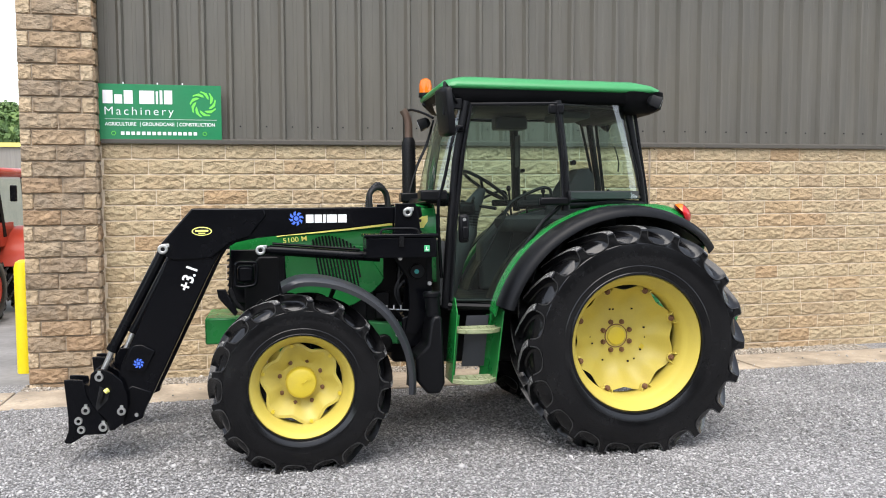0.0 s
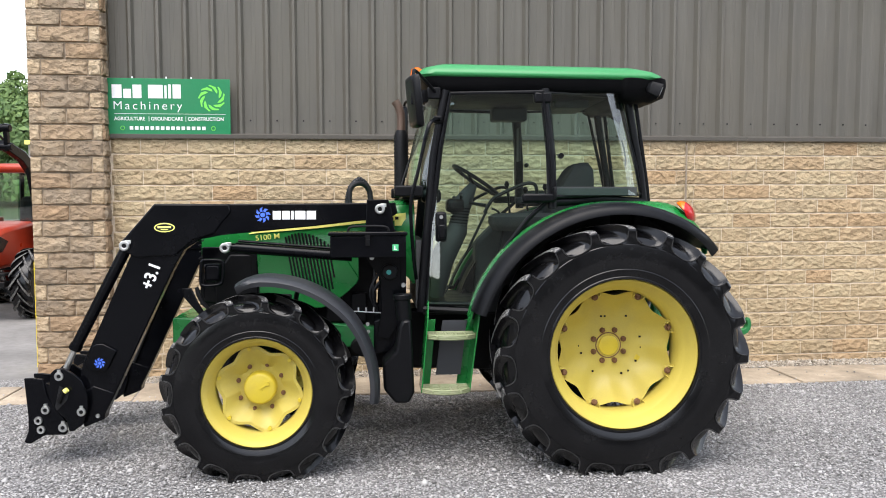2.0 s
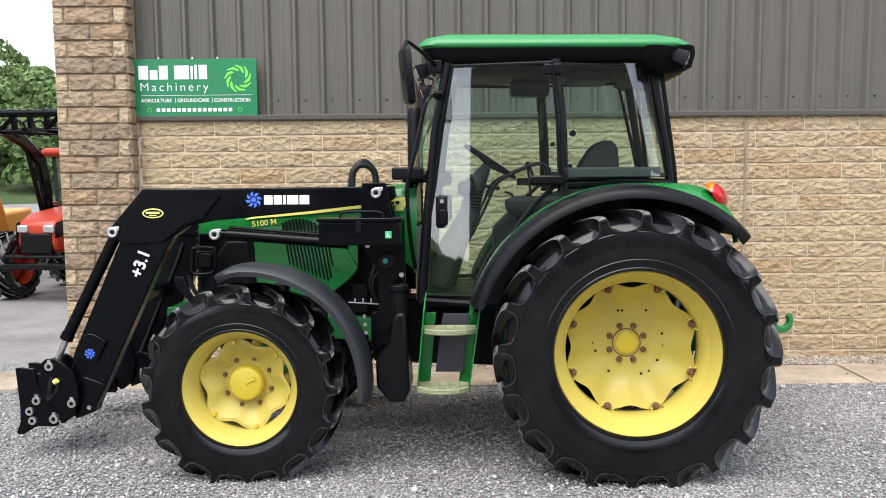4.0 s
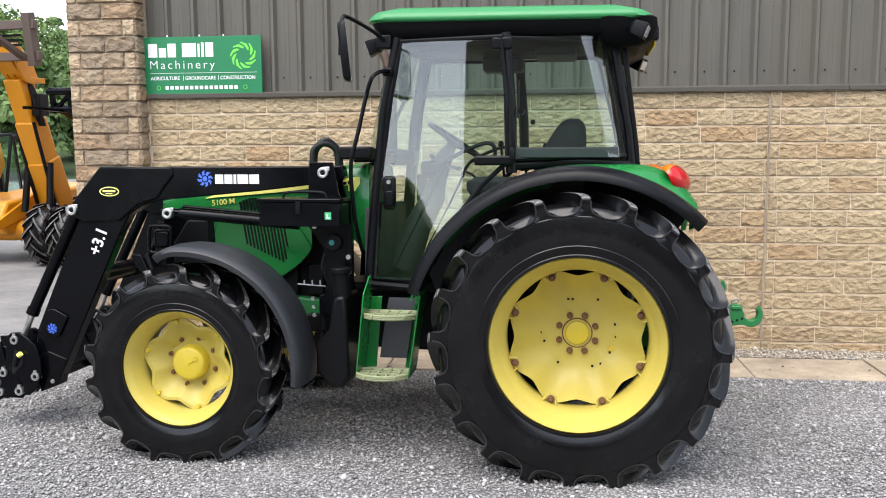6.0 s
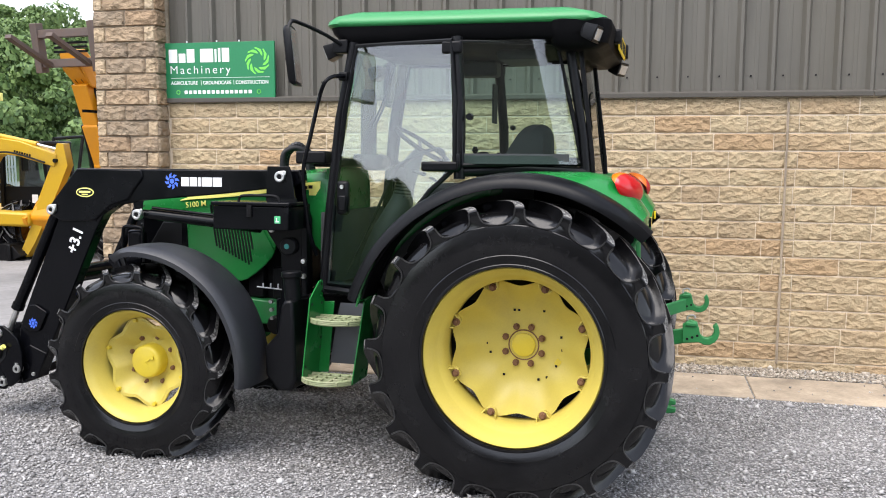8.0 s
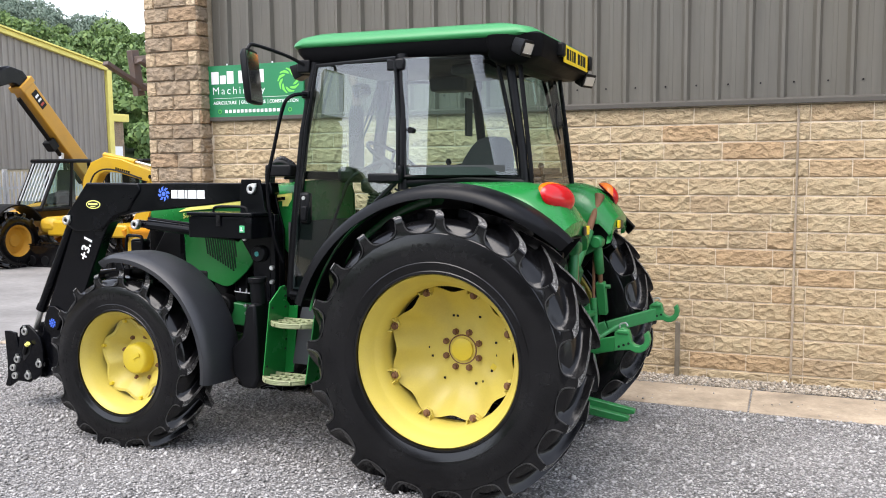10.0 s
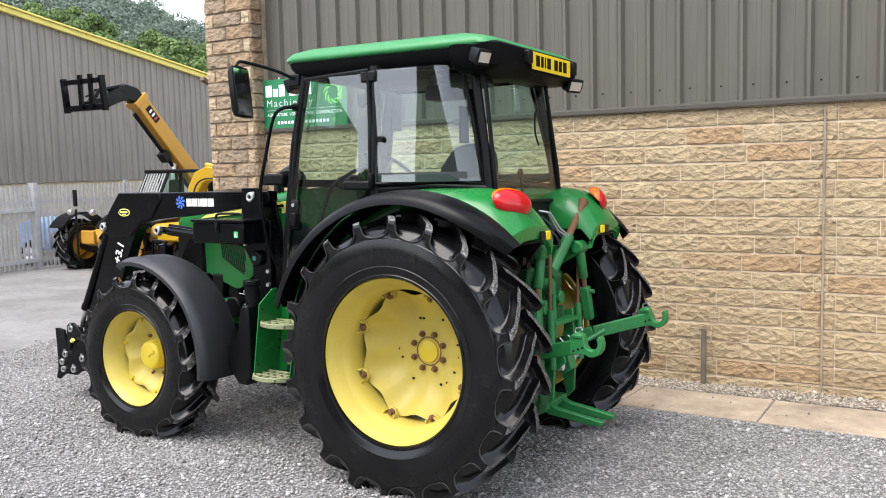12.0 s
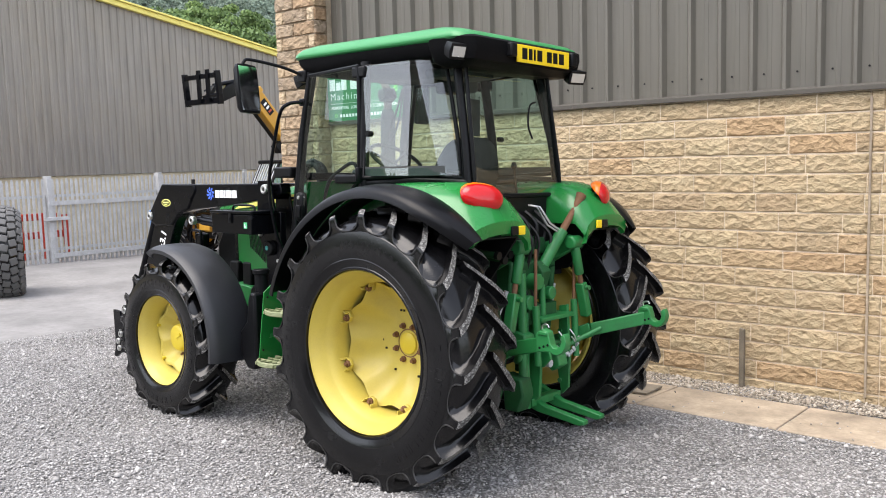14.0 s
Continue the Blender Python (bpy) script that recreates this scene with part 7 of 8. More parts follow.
    for k in range(5):
        part("head_hose", tube(B(), curve_pts([(0.30, -0.1 + 0.07 * k, 3.0), (0.50 + 0.03 * (k % 2), -0.08 + 0.06 * k, 3.2), (0.62, -0.05 + 0.05 * k, 3.5)], 4), 0.02, 6), M_HOSE, b, "black hose")
    part("head_link", prism(B(), [(0.25, 2.98), (0.45, 3.02), (0.72, 3.40), (0.66, 3.52), (0.52, 3.42)], 0.24, 0.28), M_ORANGE, b, "orange head plate", bev=0.01)
    b.location = (0.0, 0.76, -0.08)
    c.location = (0.0, 0.84, -0.12)
    cab = part("cab", prism(B(), [(-1.75, 1.0), (-0.5, 1.0), (-0.55, 1.6), (-0.75, 2.1), (-1.6, 2.15)], -0.98, -0.95), M_GLASS, T, "glazed cab", smooth=0)
    for p in (((-0.5, 1.0), (-0.75, 2.1)), ((-1.75, 1.0), (-1.6, 2.15)), ((-0.75, 2.1), (-1.6, 2.15))):
        for v in (-0.97, -0.3):
            part("cab_post", rod(B(), (p[0][0], v, p[0][1]), (p[1][0], v, p[1][1]), 0.03), M_DARK, cab)


def excavator():
    T = empty_thing("excavator", pose(-8.37, 14.1, -0.235, 0, 0, 0), "yellow mini excavator with arched boom on rubber tracks", "excavator")
    for s in (-1, 1):
        yc = 0.55 + s * 0.62
        tr_ = part("track", prism(B(), [(-1.15, 0.14), (-1.0, 0.0), (0.55, 0.0), (0.72, 0.14), (0.74, 0.36), (0.55, 0.5), (-1.0, 0.5), (-1.17, 0.36)], yc - 0.18, yc + 0.18), M_RUBBER, T, "black rubber track", bev=0.04)
        for k in range(5):
            part("track_roller", lathe(B(), [(0.0, yc - 0.2), (0.09, yc - 0.2), (0.1, yc - 0.17)], -0.85 + 0.33 * k, 0.2, 14), M_DARK, tr_)
        for k in range(16):
            part("track_pad", cbox(B(), (-1.0 + 0.105 * k, yc, 0.505), (0.06, 0.36, 0.03)), M_RUBBER, tr_)
    part("slew_body", prism(B(), [(-0.6, 0.66), (1.30, 0.66), (1.36, 0.72), (1.33, 0.90), (0.3, 0.93), (-0.6, 0.97)], -0.1, 1.2), M_EXC, T, "yellow upper body", bev=0.06)
    part("counterweight", box(B(), (-0.8, -0.12, 0.70), (-0.35, 1.22, 1.02)), M_EXC, T, "yellow rounded counterweight", bev=0.12)
    part("turntable", rod(B(), (-0.2, 0.55, 0.45), (-0.2, 0.55, 0.64), 0.4, 28), M_DARK, T)
    part("blade", box(B(), (0.95, -0.2, 0.03), (1.03, 1.3, 0.36)), M_DARK, T, "dark dozer blade", bev=0.02)
    cab = part("cab_frame", box(B(), (0.40, 0.46, 0.93), (1.40, 1.16, 0.99)), M_DARK, T, "black framed cab", bev=0.02)
    for x0, x1 in ((0.42, 0.44), (0.86, 0.86), (1.40, 1.28)):
        for v in (0.46, 1.14):
            part("cab_post", bar(B(), (x0, v, 0.95), (x1, v, 2.06), 0.07, 0.07), M_DARK, cab)
    for v in (0.458, 1.142):
        part("cab_glass", pane(B(), [(0.45, v, 1.30), (1.36, v, 1.30), (1.27, v, 2.02), (0.46, v, 2.02)]), M_GLASS, cab, "dark cab glass", smooth=0)
    part("cab_roof", box(B(), (0.36, 0.42, 2.04), (1.34, 1.18, 2.12)), M_DARK, cab, "dark cab roof", bev=0.03)
    part("operator_seat", prism(B(), [(0.60, 1.0), (1.10, 1.0), (1.10, 1.36), (0.82, 1.42), (0.76, 1.85), (0.62, 1.85)], 0.62, 0.98), M_SEAT, cab, "black operator seat", bev=0.05)
    part("cab_door_lower", box(B(), (0.42, 0.452, 0.98), (1.38, 0.462, 1.32)), M_DARK, cab)
    part("door_decal", box(B(), (1.02, 0.440, 1.03), (1.14, 0.446, 1.18)), M_WHITE, cab, "pale notice on the cab door")
    arch = [(0.30, 0.85), (0.34, 1.30), (0.42, 1.72), (0.58, 1.95), (0.80, 2.03), (1.15, 1.99), (1.50, 1.89), (1.86, 1.79)]
    boom = part("boom", swept_box(B(), arch, [0.14, 0.14, 0.15, 0.15, 0.14, 0.13, 0.12, 0.11], 0.0, 0.2), M_EXC, T, "yellow arched boom", bev=0.015)
    part("boom_ram", rod(B(), (0.72, 0.1, 2.20), (1.45, 0.1, 2.06), 0.05), M_EXC, boom, "yellow boom ram")
    part("boom_ram_rod", rod(B(), (1.45, 0.1, 2.06), (1.86, 0.1, 1.97), 0.026), M_CHROME, boom, "bright ram rod")
    for s in (-0.06, 0.26):
        part("boom_hose", tube(B(), curve_pts([(0.45, s, 1.55), (0.62, s, 1.85), (1.0, s, 1.93), (1.7, s, 1.76)], 5), 0.016, 6), M_HOSE, boom)
    arm = [(1.95, 2.08), (1.93, 1.75), (1.75, 1.35), (1.50, 0.85), (1.28, 0.42), (1.12, 0.16)]
    dip = part("dipper", swept_box(B(), arm, [0.06, 0.15, 0.13, 0.11, 0.09, 0.07], 0.02, 0.18), M_EXC, boom, "yellow dipper arm")
    part("dipper_ram", rod(B(), (1.72, 0.1, 1.66), (1.40, 0.1, 1.0), 0.04), M_EXC, dip)
    part("dipper_ram_rod", rod(B(), (1.40, 0.1, 1.0), (1.22, 0.1, 0.62), 0.022), M_CHROME, dip)
    part("bucket", prism(B(), [(1.20, 0.16), (1.0, 0.36), (0.78, 0.36), (0.66, 0.2), (0.72, 0.02), (0.95, 0.05)], -0.15, 0.35), M_DARK, dip, "black bucket", bev=0.01)
    m = Matrix.Translation((1.22, -0.003, 1.90)) @ Matrix.Rotation(radians(13), 4, "Y")
    for k in range(7):
        part("name_block", box(B(), (-0.17 + 0.05 * k, -0.002, -0.03), (-0.135 + 0.05 * k, 0.002, 0.03), m), M_DARK, boom)
    for k, (x, z) in enumerate(((1.86, 1.79), (1.12, 0.2), (0.32, 0.9))):
        part("pivot_pin", rod(B(), (x, -0.03, z), (x, 0.23, z), 0.035), M_DARK, boom)
    part("mirror", box(B(), (1.02, 0.2, 1.6), (1.05, 0.36, 1.85)), M_DARK, T, bev=0.01)


def yellow_telehandler():
    T = empty_thing("telehandler", pose(-10.16, 13.6, -0.17, 0, 0, -90), "ochre telehandler with raised boom and black fork frame by the fence", "telehandler")
    part("chassis", prism(B(), [(-3.2, 0.55), (0.1, 0.5), (0.3, 0.6), (0.28, 0.78), (-0.5, 0.95), (-1.4, 1.15), (-3.2, 1.3)], -0.28, 0.28), M_OCHRE, T, "ochre chassis", bev=0.05)
    part("nose_plate", box(B(), (0.29, -0.2, 0.58), (0.36, 0.2, 0.86)), M_OCHRE, T, "ochre nose plate", bev=0.02)
    part("front_axle", tube(B(), [(0.0, -0.6, 0.52), (0.0, -0.25, 0.52), (0.0, 0.25, 0.52), (0.0, 0.6, 0.52)], [0.1, 0.16, 0.16, 0.1], 16), M_DARK, T, "black front axle")
    for s in (-1, 1):
        for x in (0.0, -2.5):
            machine_wheel(T, x, s * 0.72, 0.55, 0.4, M_OCHRE, 15)
            part("mudguard", sheet(B(), [[(u, s * v, w) for v in (0.5, 0.72, 0.94)] for u, w in arc(x, 0.55, 0.66, 35, 150, 10)], 0.03), M_PLASTIC, T, "black mudguard")
        part("work_lamp", lathe(B(), [(0.0, 0.0), (0.055, 0.0), (0.07, 0.05), (0.05, 0.1), (0.0, 0.1)], 0.3, 1.24, 16), M_LENS, T, "clear round work lamp").location = (0.15, s * 0.34 - 0.05, 0.0)
    mast = part("lamp_mast", rod(B(), (0.42, -0.22, 0.35), (0.42, -0.22, 1.3), 0.022), M_DARK, T, "black upright marker mast")
    part("mast_board", box(B(), (0.40, -0.27, 1.36), (0.44, -0.17, 1.7)), M_DARK, mast, bev=0.01)
    cab = part("cab", box(B(), (-1.95, 0.25, 1.05), (-0.55, 0.95, 1.12)), M_DARK, T, "black framed cab", bev=0.02)
    for p in (((-0.55, 1.1), (-1.05, 2.0)), ((-1.95, 1.1), (-1.85, 2.02)), ((-1.3, 1.1), (-1.4, 2.02))):
        for v in (0.28, 0.92):
            part("cab_post", rod(B(), (p[0][0], v, p[0][1]), (p[1][0], v, p[1][1]), 0.035), M_DARK, cab)
    for v in (0.275, 0.925):
        part("cab_glass", pane(B(), [(-1.92, v, 1.12), (-0.58, v, 1.12), (-1.06, v, 1.98), (-1.84, v, 2.0)]), M_GLASS, cab, "tinted cab glass", smooth=0)
    for k in range(8):
        part("guard_bar", rod(B(), (-0.60, 0.32 + 0.082 * k, 1.25), (-1.0, 0.32 + 0.082 * k, 1.98), 0.014), M_GALV, cab, "pale guard bar")
    part("cab_roof", box(B(), (-1.9, 0.22, 1.99), (-1.0, 0.98, 2.07)), M_DARK, cab, bev=0.03)
    part("operator_seat", prism(B(), [(-1.6, 1.15), (-1.1, 1.15), (-1.1, 1.35), (-1.45, 1.4), (-1.5, 1.85), (-1.62, 1.85)], 0.4, 0.8), M_SEAT, cab, bev=0.05)
    BY = -0.04
    b = part("boom", bar(B(), (-3.35, BY, 1.10), (-1.15, BY, 3.58), 0.30, 0.34, (1, 0, 0)), M_OCHRE, T, "ochre telescopic boom", bev=0.02)
    part("boom_collar", bar(B(), (-1.20, BY, 3.525), (-1.11, BY, 3.625), 0.34, 0.40, (1, 0, 0)), M_OCHRE, b, bev=0.015)
    m = Matrix.Translation((-1.42, BY + 0.154, 3.275)) @ Matrix.Rotation(radians(41.6), 4, "Y")
    part("boom_plate", box(B(), (-0.10, -0.004, -0.2), (0.06, 0.004, 0.2), m), M_DARK, b, "dark name panel")
    for k in range(3):
        part("plate_mark", box(B(), (-0.07, 0.005, -0.14 + 0.1 * k), (0.03, 0.007, -0.09 + 0.1 * k), m), M_WHITE if k else M_REDP, b)
    part("boom_pipe", rod(B(), (-2.6, BY, 1.55), (-1.06, BY, 3.29), 0.045), M_DARK, b, "dark pipe below the boom")
    part("boom_pipe_bracket", bar(B(), (-1.90, BY, 2.28), (-1.75, BY, 2.46), 0.2, 0.2, (1, 0, 0)), M_DARK, b, bev=0.02)
    part("boom_ram", rod(B(), (-1.9, BY, 1.1), (-2.1, BY, 2.2), 0.06), M_CHROME, b)
    head = [(-1.17, 3.55), (-1.02, 3.70), (-0.82, 3.74), (-0.5, 3.62), (-0.2, 3.47), (0.1, 3.40)]
    hd = part("boom_head", swept_box(B(), head, [0.14, 0.16, 0.16, 0.14, 0.12, 0.1], BY - 0.12, BY + 0.12), M_BLACK, b, "black crooked boom head", bev=0.015)
    part("head_ram", rod(B(), (-0.85, BY, 3.88), (-0.1, BY, 3.72), 0.045), M_BLACK, hd)
    part("head_link", bar(B(), (-0.12, BY, 3.70), (0.12, BY, 3.38), 0.14, 0.09, (1, 0, 0)), M_BLACK, hd, bev=0.01)
    part("head_hose", tube(B(), curve_pts([(-1.0, BY - 0.1, 3.75), (-0.6, BY - 0.16, 3.85), (-0.2, BY - 0.1, 3.72), (0.1, BY - 0.05, 3.6)], 5), 0.02, 6), M_HOSE, hd)
    c = part("fork_frame", box(B(), (0.14, -0.62, 3.30), (0.24, 0.62, 3.42)), M_BLACK, T, "black fork frame", bev=0.01)
    part("frame_top", box(B(), (0.20, -0.62, 3.84), (0.28, 0.62, 3.94)), M_BLACK, c, bev=0.01)
    for s in (-0.59, 0.59):
        part("frame_upright", bar(B(), (0.18, s, 3.28), (0.24, s, 3.98), 0.08, 0.12, (1, 0, 0)), M_BLACK, c, bev=0.008)
    for s in (-0.02, 0.30):
        tn = part("fork_tine", bar(B(), (0.27, s, 3.34), (0.28, s, 4.02), 0.1, 0.05, (1, 0, 0)), M_BLACK, c, "black fork tine")


def wheel_loader_edge():
    """Only its rear wheel and flank reach into view."""
    T = empty_thing("loading_shovel", pose(-7.85, 7.02, -0.12, 0, 0, -24), "yellow loading shovel with a large block-tread tyre", "loader")
    T.scale = (0.94, 0.94, 0.94)
    bm = B()
    lathe(bm, [(0.36, 0.95), (0.42, 1.18), (0.56, 1.24), (0.64, 1.2), (0.71, 1.1), (0.745, 0.93), (0.71, 0.76), (0.64, 0.66), (0.42, 0.66), (0.36, 0.8)], 0.0, 0.75, 48)
    w = part("wheel", lathe(B(), [(0.0, 1.05), (0.16, 1.05), (0.18, 1.0), (0.34, 0.98), (0.37, 1.16), (0.4, 1.17), (0.4, 0.7)], 0.0, 0.75, 36), M_EXC, T, "yellow rim")
    part("tyre", bm, M_RUBBER, w, "black block-tread tyre")
    bm = B()
    for k in range(32):
        a = 2 * math.pi * k / 32
        for v, half, r, lean, da in ((0.70, 0.065, 0.69, 34, 0.0), (0.84, 0.06, 0.745, 10, 0.1), (0.965, 0.055, 0.755, -6, 0.0), (1.085, 0.055, 0.735, -20, 0.1), (1.185, 0.045, 0.67, -45, 0.0)):
            m = Matrix.Translation((r * math.cos(a + da), v, 0.75 + r * math.sin(a + da))) @ Matrix.Rotation(-(a + da) + math.pi / 2, 4, "Y") @ Matrix.Rotation(radians(lean), 4, "X") @ Matrix.Rotation(radians(14 if da else -14), 4, "Z")
            box(bm, (-0.054, -half, -0.04), (0.054, half, 0.018), m)
    tr_ = part("tread_block", bm, M_DUSTY, w, "dusty grey tread blocks", bev=0.008)
    tr_["kind"] = "stuff"
    part("body", box(B(), (-1.6, -0.7, 0.8), (0.3, 0.3, 1.5)), M_DARK, T, bev=0.1)
    machine_wheel(T, 0.0, -0.93, 0.78, 0.5, M_EXC, 18)


red_tractor()
orange_telehandler()
excavator()
yellow_telehandler()
wheel_loader_edge()


def palisade():
    F = empty_thing("fence", pose(-11.7, 0, -0.17), "galvanised steel palisade fence and gates in front of the shed", "fence")
    pale = B()
    prism(pale, [(-0.026, 0.05), (0.026, 0.05), (0.026, 1.74), (0.012, 1.8), (-0.012, 1.8), (-0.026, 1.74)], -0.008, 0.008)
    pale.transform(Matrix.Rotation(radians(90), 4, "Z"))
    first = part("pale", pale, M_GALV, F)
    k = 0
    y = 6.2
    while y < 19.5:
        if k == 0:
            ob = first
        else:
            ob = new("pale", first.data)
            ob.parent = F
        ob.location = (0.03, y, 0.012 * math.sin(k * 2.3))
        k += 1
        y += 0.102
    for z in (0.35, 1.45):
        part("rail", bar(B(), (-0.02, 6.1, z), (-0.02, 19.5, z), 0.05, 0.055), M_GALV, F)
    for y in (6.1, 8.0, 10.6, 13.15, 15.6, 18.0):
        part("post", box(B(), (-0.09, y - 0.05, -0.1), (-0.02 + (0.1 if y in (10.6, 13.15) else 0.0), y + 0.05, 1.86)), M_GALV, F, bev=0.006)
    part("gate_rail", bar(B(), (0.07, 10.6, 1.3), (0.07, 13.15, 1.3), 0.05, 0.09), M_GALV, F)
    part("gate_rail", bar(B(), (0.07, 10.6, 0.22), (0.07, 13.15, 0.22), 0.05, 0.09), M_GALV, F)
    part("gate_latch", box(B(), (0.05, 10.45, 0.95), (0.14, 10.95, 1.02)), M_GALV, F, bev=0.005)


palisade()


def shed():
    S = empty_thing("shed", pose(-14.0, 0, -0.17), "large grey ribbed steel shed with yellow verge trim and stone base", "shed")
    ridge_y, eave_y = 4.0, 21.25
    top = lambda y: 6.02 - 0.175 * (y - 13.36) if y > ridge_y else 6.02 - 0.175 * (ridge_y - 13.36) - 0.175 * (ridge_y - y)
    bm = B()
    y = -6.0
    cols = []
    while y < eave_y:
        for dy, dx in ((0.0, 0.0), (0.11, 0.0), (0.13, 0.035), (0.18, 0.035)):
            cols.append((y + dy, dx))
        y += 0.2
    lo = [bm.verts.new((dx, q, 1.84)) for q, dx in cols]
    hi = [bm.verts.new((dx, q, top(q) - 0.05)) for q, dx in cols]
    for i in range(len(cols) - 1):
        bm.faces.new((lo[i], lo[i + 1], hi[i + 1], hi[i]))
    part("gable_cladding", bm, M_SHED, S, "dark grey ribbed cladding", smooth=15)
    part("base_wall", box(B(), (-0.25, -6.0, -0.2), (-0.04, eave_y, 1.83)), M_RENDERWALL, S, "pale stone base wall")
    yel = paint("verge_yellow", (0.72, 0.62, 0.16), 0.5, 0.25)
    part("verge", bar(B(), (0.05, ridge_y, top(ridge_y)), (0.05, eave_y, top(eave_y)), 0.15, 0.12), yel, S, "faded yellow verge trim", bev=0.01)
    part("verge_cap", bar(B(), (0.08, ridge_y, top(ridge_y) + 0.085), (0.08, eave_y, top(eave_y) + 0.085), 0.22, 0.04), yel, S)
    part("corner_trim", box(B(), (-0.05, eave_y - 0.02, 1.77), (0.1, eave_y + 0.16, top(eave_y))), yel, S, "yellow corner trim")
    part("roof_sheet", pane(B(), [(0.1, ridge_y, top(ridge_y) + 0.02), (0.1, eave_y + 0.3, top(eave_y + 0.3) + 0.02), (-30, eave_y + 0.3, top(eave_y + 0.3) + 0.02), (-30, ridge_y, top(ridge_y) + 0.02)], 0.08), M_SHED, S)
    part("side_wall", box(B(), (-30, eave_y - 0.02, 0.0), (-0.06, eave_y, 4.2)), M_SHED, S)
    return yel


verge_yellow = shed()
P = empty_thing("gate_pier", pose(-16.6, 24.2, -0.17), "stone gate pier with a yellow cap beside the shed", "pier")
part("pier_body", box(B(), (-0.3, -0.3, 0.0), (0.3, 0.3, 3.3)), M_STONE_OLD, P, bev=0.02)
part("pier_cap", box(B(), (-0.42, -0.45, 3.3), (0.42, 0.45, 3.55)), verge_yellow, P, "yellow cap", bev=0.02)
part("notice", box(B(), (0.302, -0.2, 2.1), (0.31, 0.2, 2.5)), M_WHITE, P, "white notice")
bm = B()
tube(bm, curve_pts([(-16.6, 24.2, 3.3), (-16.6, 24.2, 4.3), (-16.75, 24.15, 4.75), (-17.2, 24.0, 4.9), (-18.5, 23.8, 4.95)], 5), 0.09, 12)
tagged(part("yellow_pipe", bm, verge_yellow), "bent yellow downpipe beside the shed", "pipe")
# low far shed and yellow barrier seen past the pillar
Sf = empty_thing("far_shed", pose(-9.0, 34.0, -0.17), "distant low grey shed with a yellow eaves line", "shed")
part("wall", box(B(), (-1.5, 0, 0), (8, 0.3, 3.35)), M_SHED, Sf)
part("eaves", box(B(), (-1.6, -0.1, 3.35), (8.1, 0.4, 3.5)), verge_yellow, Sf, "yellow eaves trim")
bm = B()
box(bm, (-5.5, 19.9, 2.02), (-2.2, 20.0, 2.14))
rod(bm, (-5.4, 19.95, -0.2), (-5.4, 19.95, 2.1), 0.06)
rod(bm, (-2.3, 19.95, -0.2), (-2.3, 19.95, 2.1), 0.06)
tagged(part("height_barrier", bm, verge_yellow), "yellow steel height barrier across the yard", "barrier")
Rm = empty_thing("plough", pose(-12.9, 10.75, -0.17), "red farm implement behind the palisade fence", "implement")
part("frame", box(box(B(), (-0.2, -0.9, 0.5), (0.0, 0.9, 0.65)), (-0.15, -0.6, 0.9), (0.0, 0.6, 1.05)), M_REDP, Rm, bev=0.02)
for k in range(4):
    part("tine", bar(B(), (0, -0.75 + 0.5 * k, 1.0), (0.1, -0.75 + 0.5 * k, 0.02), 0.08, 0.12), M_REDP, Rm)
Bm = empty_thing("trailer", pose(-12.6, 14.2, -0.17), "small blue implement behind the fence", "implement")
part("body", prism(B(), [(-0.5, 0.35), (0.5, 0.35), (0.6, 0.7), (0.5, 0.95), (0.0, 1.08), (-0.5, 0.95), (-0.6, 0.7)], -0.5, 0.5), M_PALE_BLUE, Bm, bev=0.05)
machine_wheel(Bm, 0.0, -0.55, 0.3, 0.2, M_WHITE, 12)

# -- hills and woods
def ridge(phi):
    """Elevation of the wooded skyline, degrees, by the bearing left of the wall's normal."""
    pts = [(-180, 3.2), (-90, 5.0), (0, 5.0), (14, 6.6), (22, 7.8), (30, 9.2), (38, 10.3), (44, 10.0), (50, 11.6), (57, 11.4), (66, 12.0), (90, 9.0), (110, 5.0), (140, 3.2), (180, 3.2)]
    for (a, ea), (b, eb) in zip(pts, pts[1:]):
        if a <= phi <= b:
            return ea + (eb - ea) * (phi - a) / (b - a)
    return 6.0


def hill_z(r, phi):
    t = math.tan(radians(max(1.0, ridge(phi) - 2.2 + 1.4 * math.exp(-((phi - 52.5) / 4.0) ** 2))))
    rise = max(0.0, r - 48.0)
    return -0.6 + rise * t * 1.45 * (1 - 0.28 * min(1.0, rise / 112.0)) if r < 160 else -0.6 + 112 * t * 1.45 * 0.72 - (r - 160) * 0.15


def at_polar(r, phi, z=0.0):
    a = radians(phi)
    return (-r * math.sin(a), r * math.cos(a), z)


bm = B()
rs = [40, 48, 60, 75, 95, 120, 145, 160, 200]
ph = [-180 + 4 * k for k in range(91)]
rows = [[bm.verts.new(at_polar(r, p, hill_z(r, p))) for p in ph] for r in rs]
for a, b in zip(rows, rows[1:]):
    for j in range(len(ph) - 1):
        bm.faces.new((a[j], a[j + 1], b[j + 1], b[j]))
bmesh.ops.remove_doubles(bm, verts=bm.verts[:], dist=0.001)
bmesh.ops.recalc_face_normals(bm, faces=bm.faces[:])
tagged(part("hillside", bm, plain("grass_slope", (0.04, 0.07, 0.02), 0.95, 0.4, 0.15, 0.2, 0.1)), "green hillside round the valley", kind="structure")


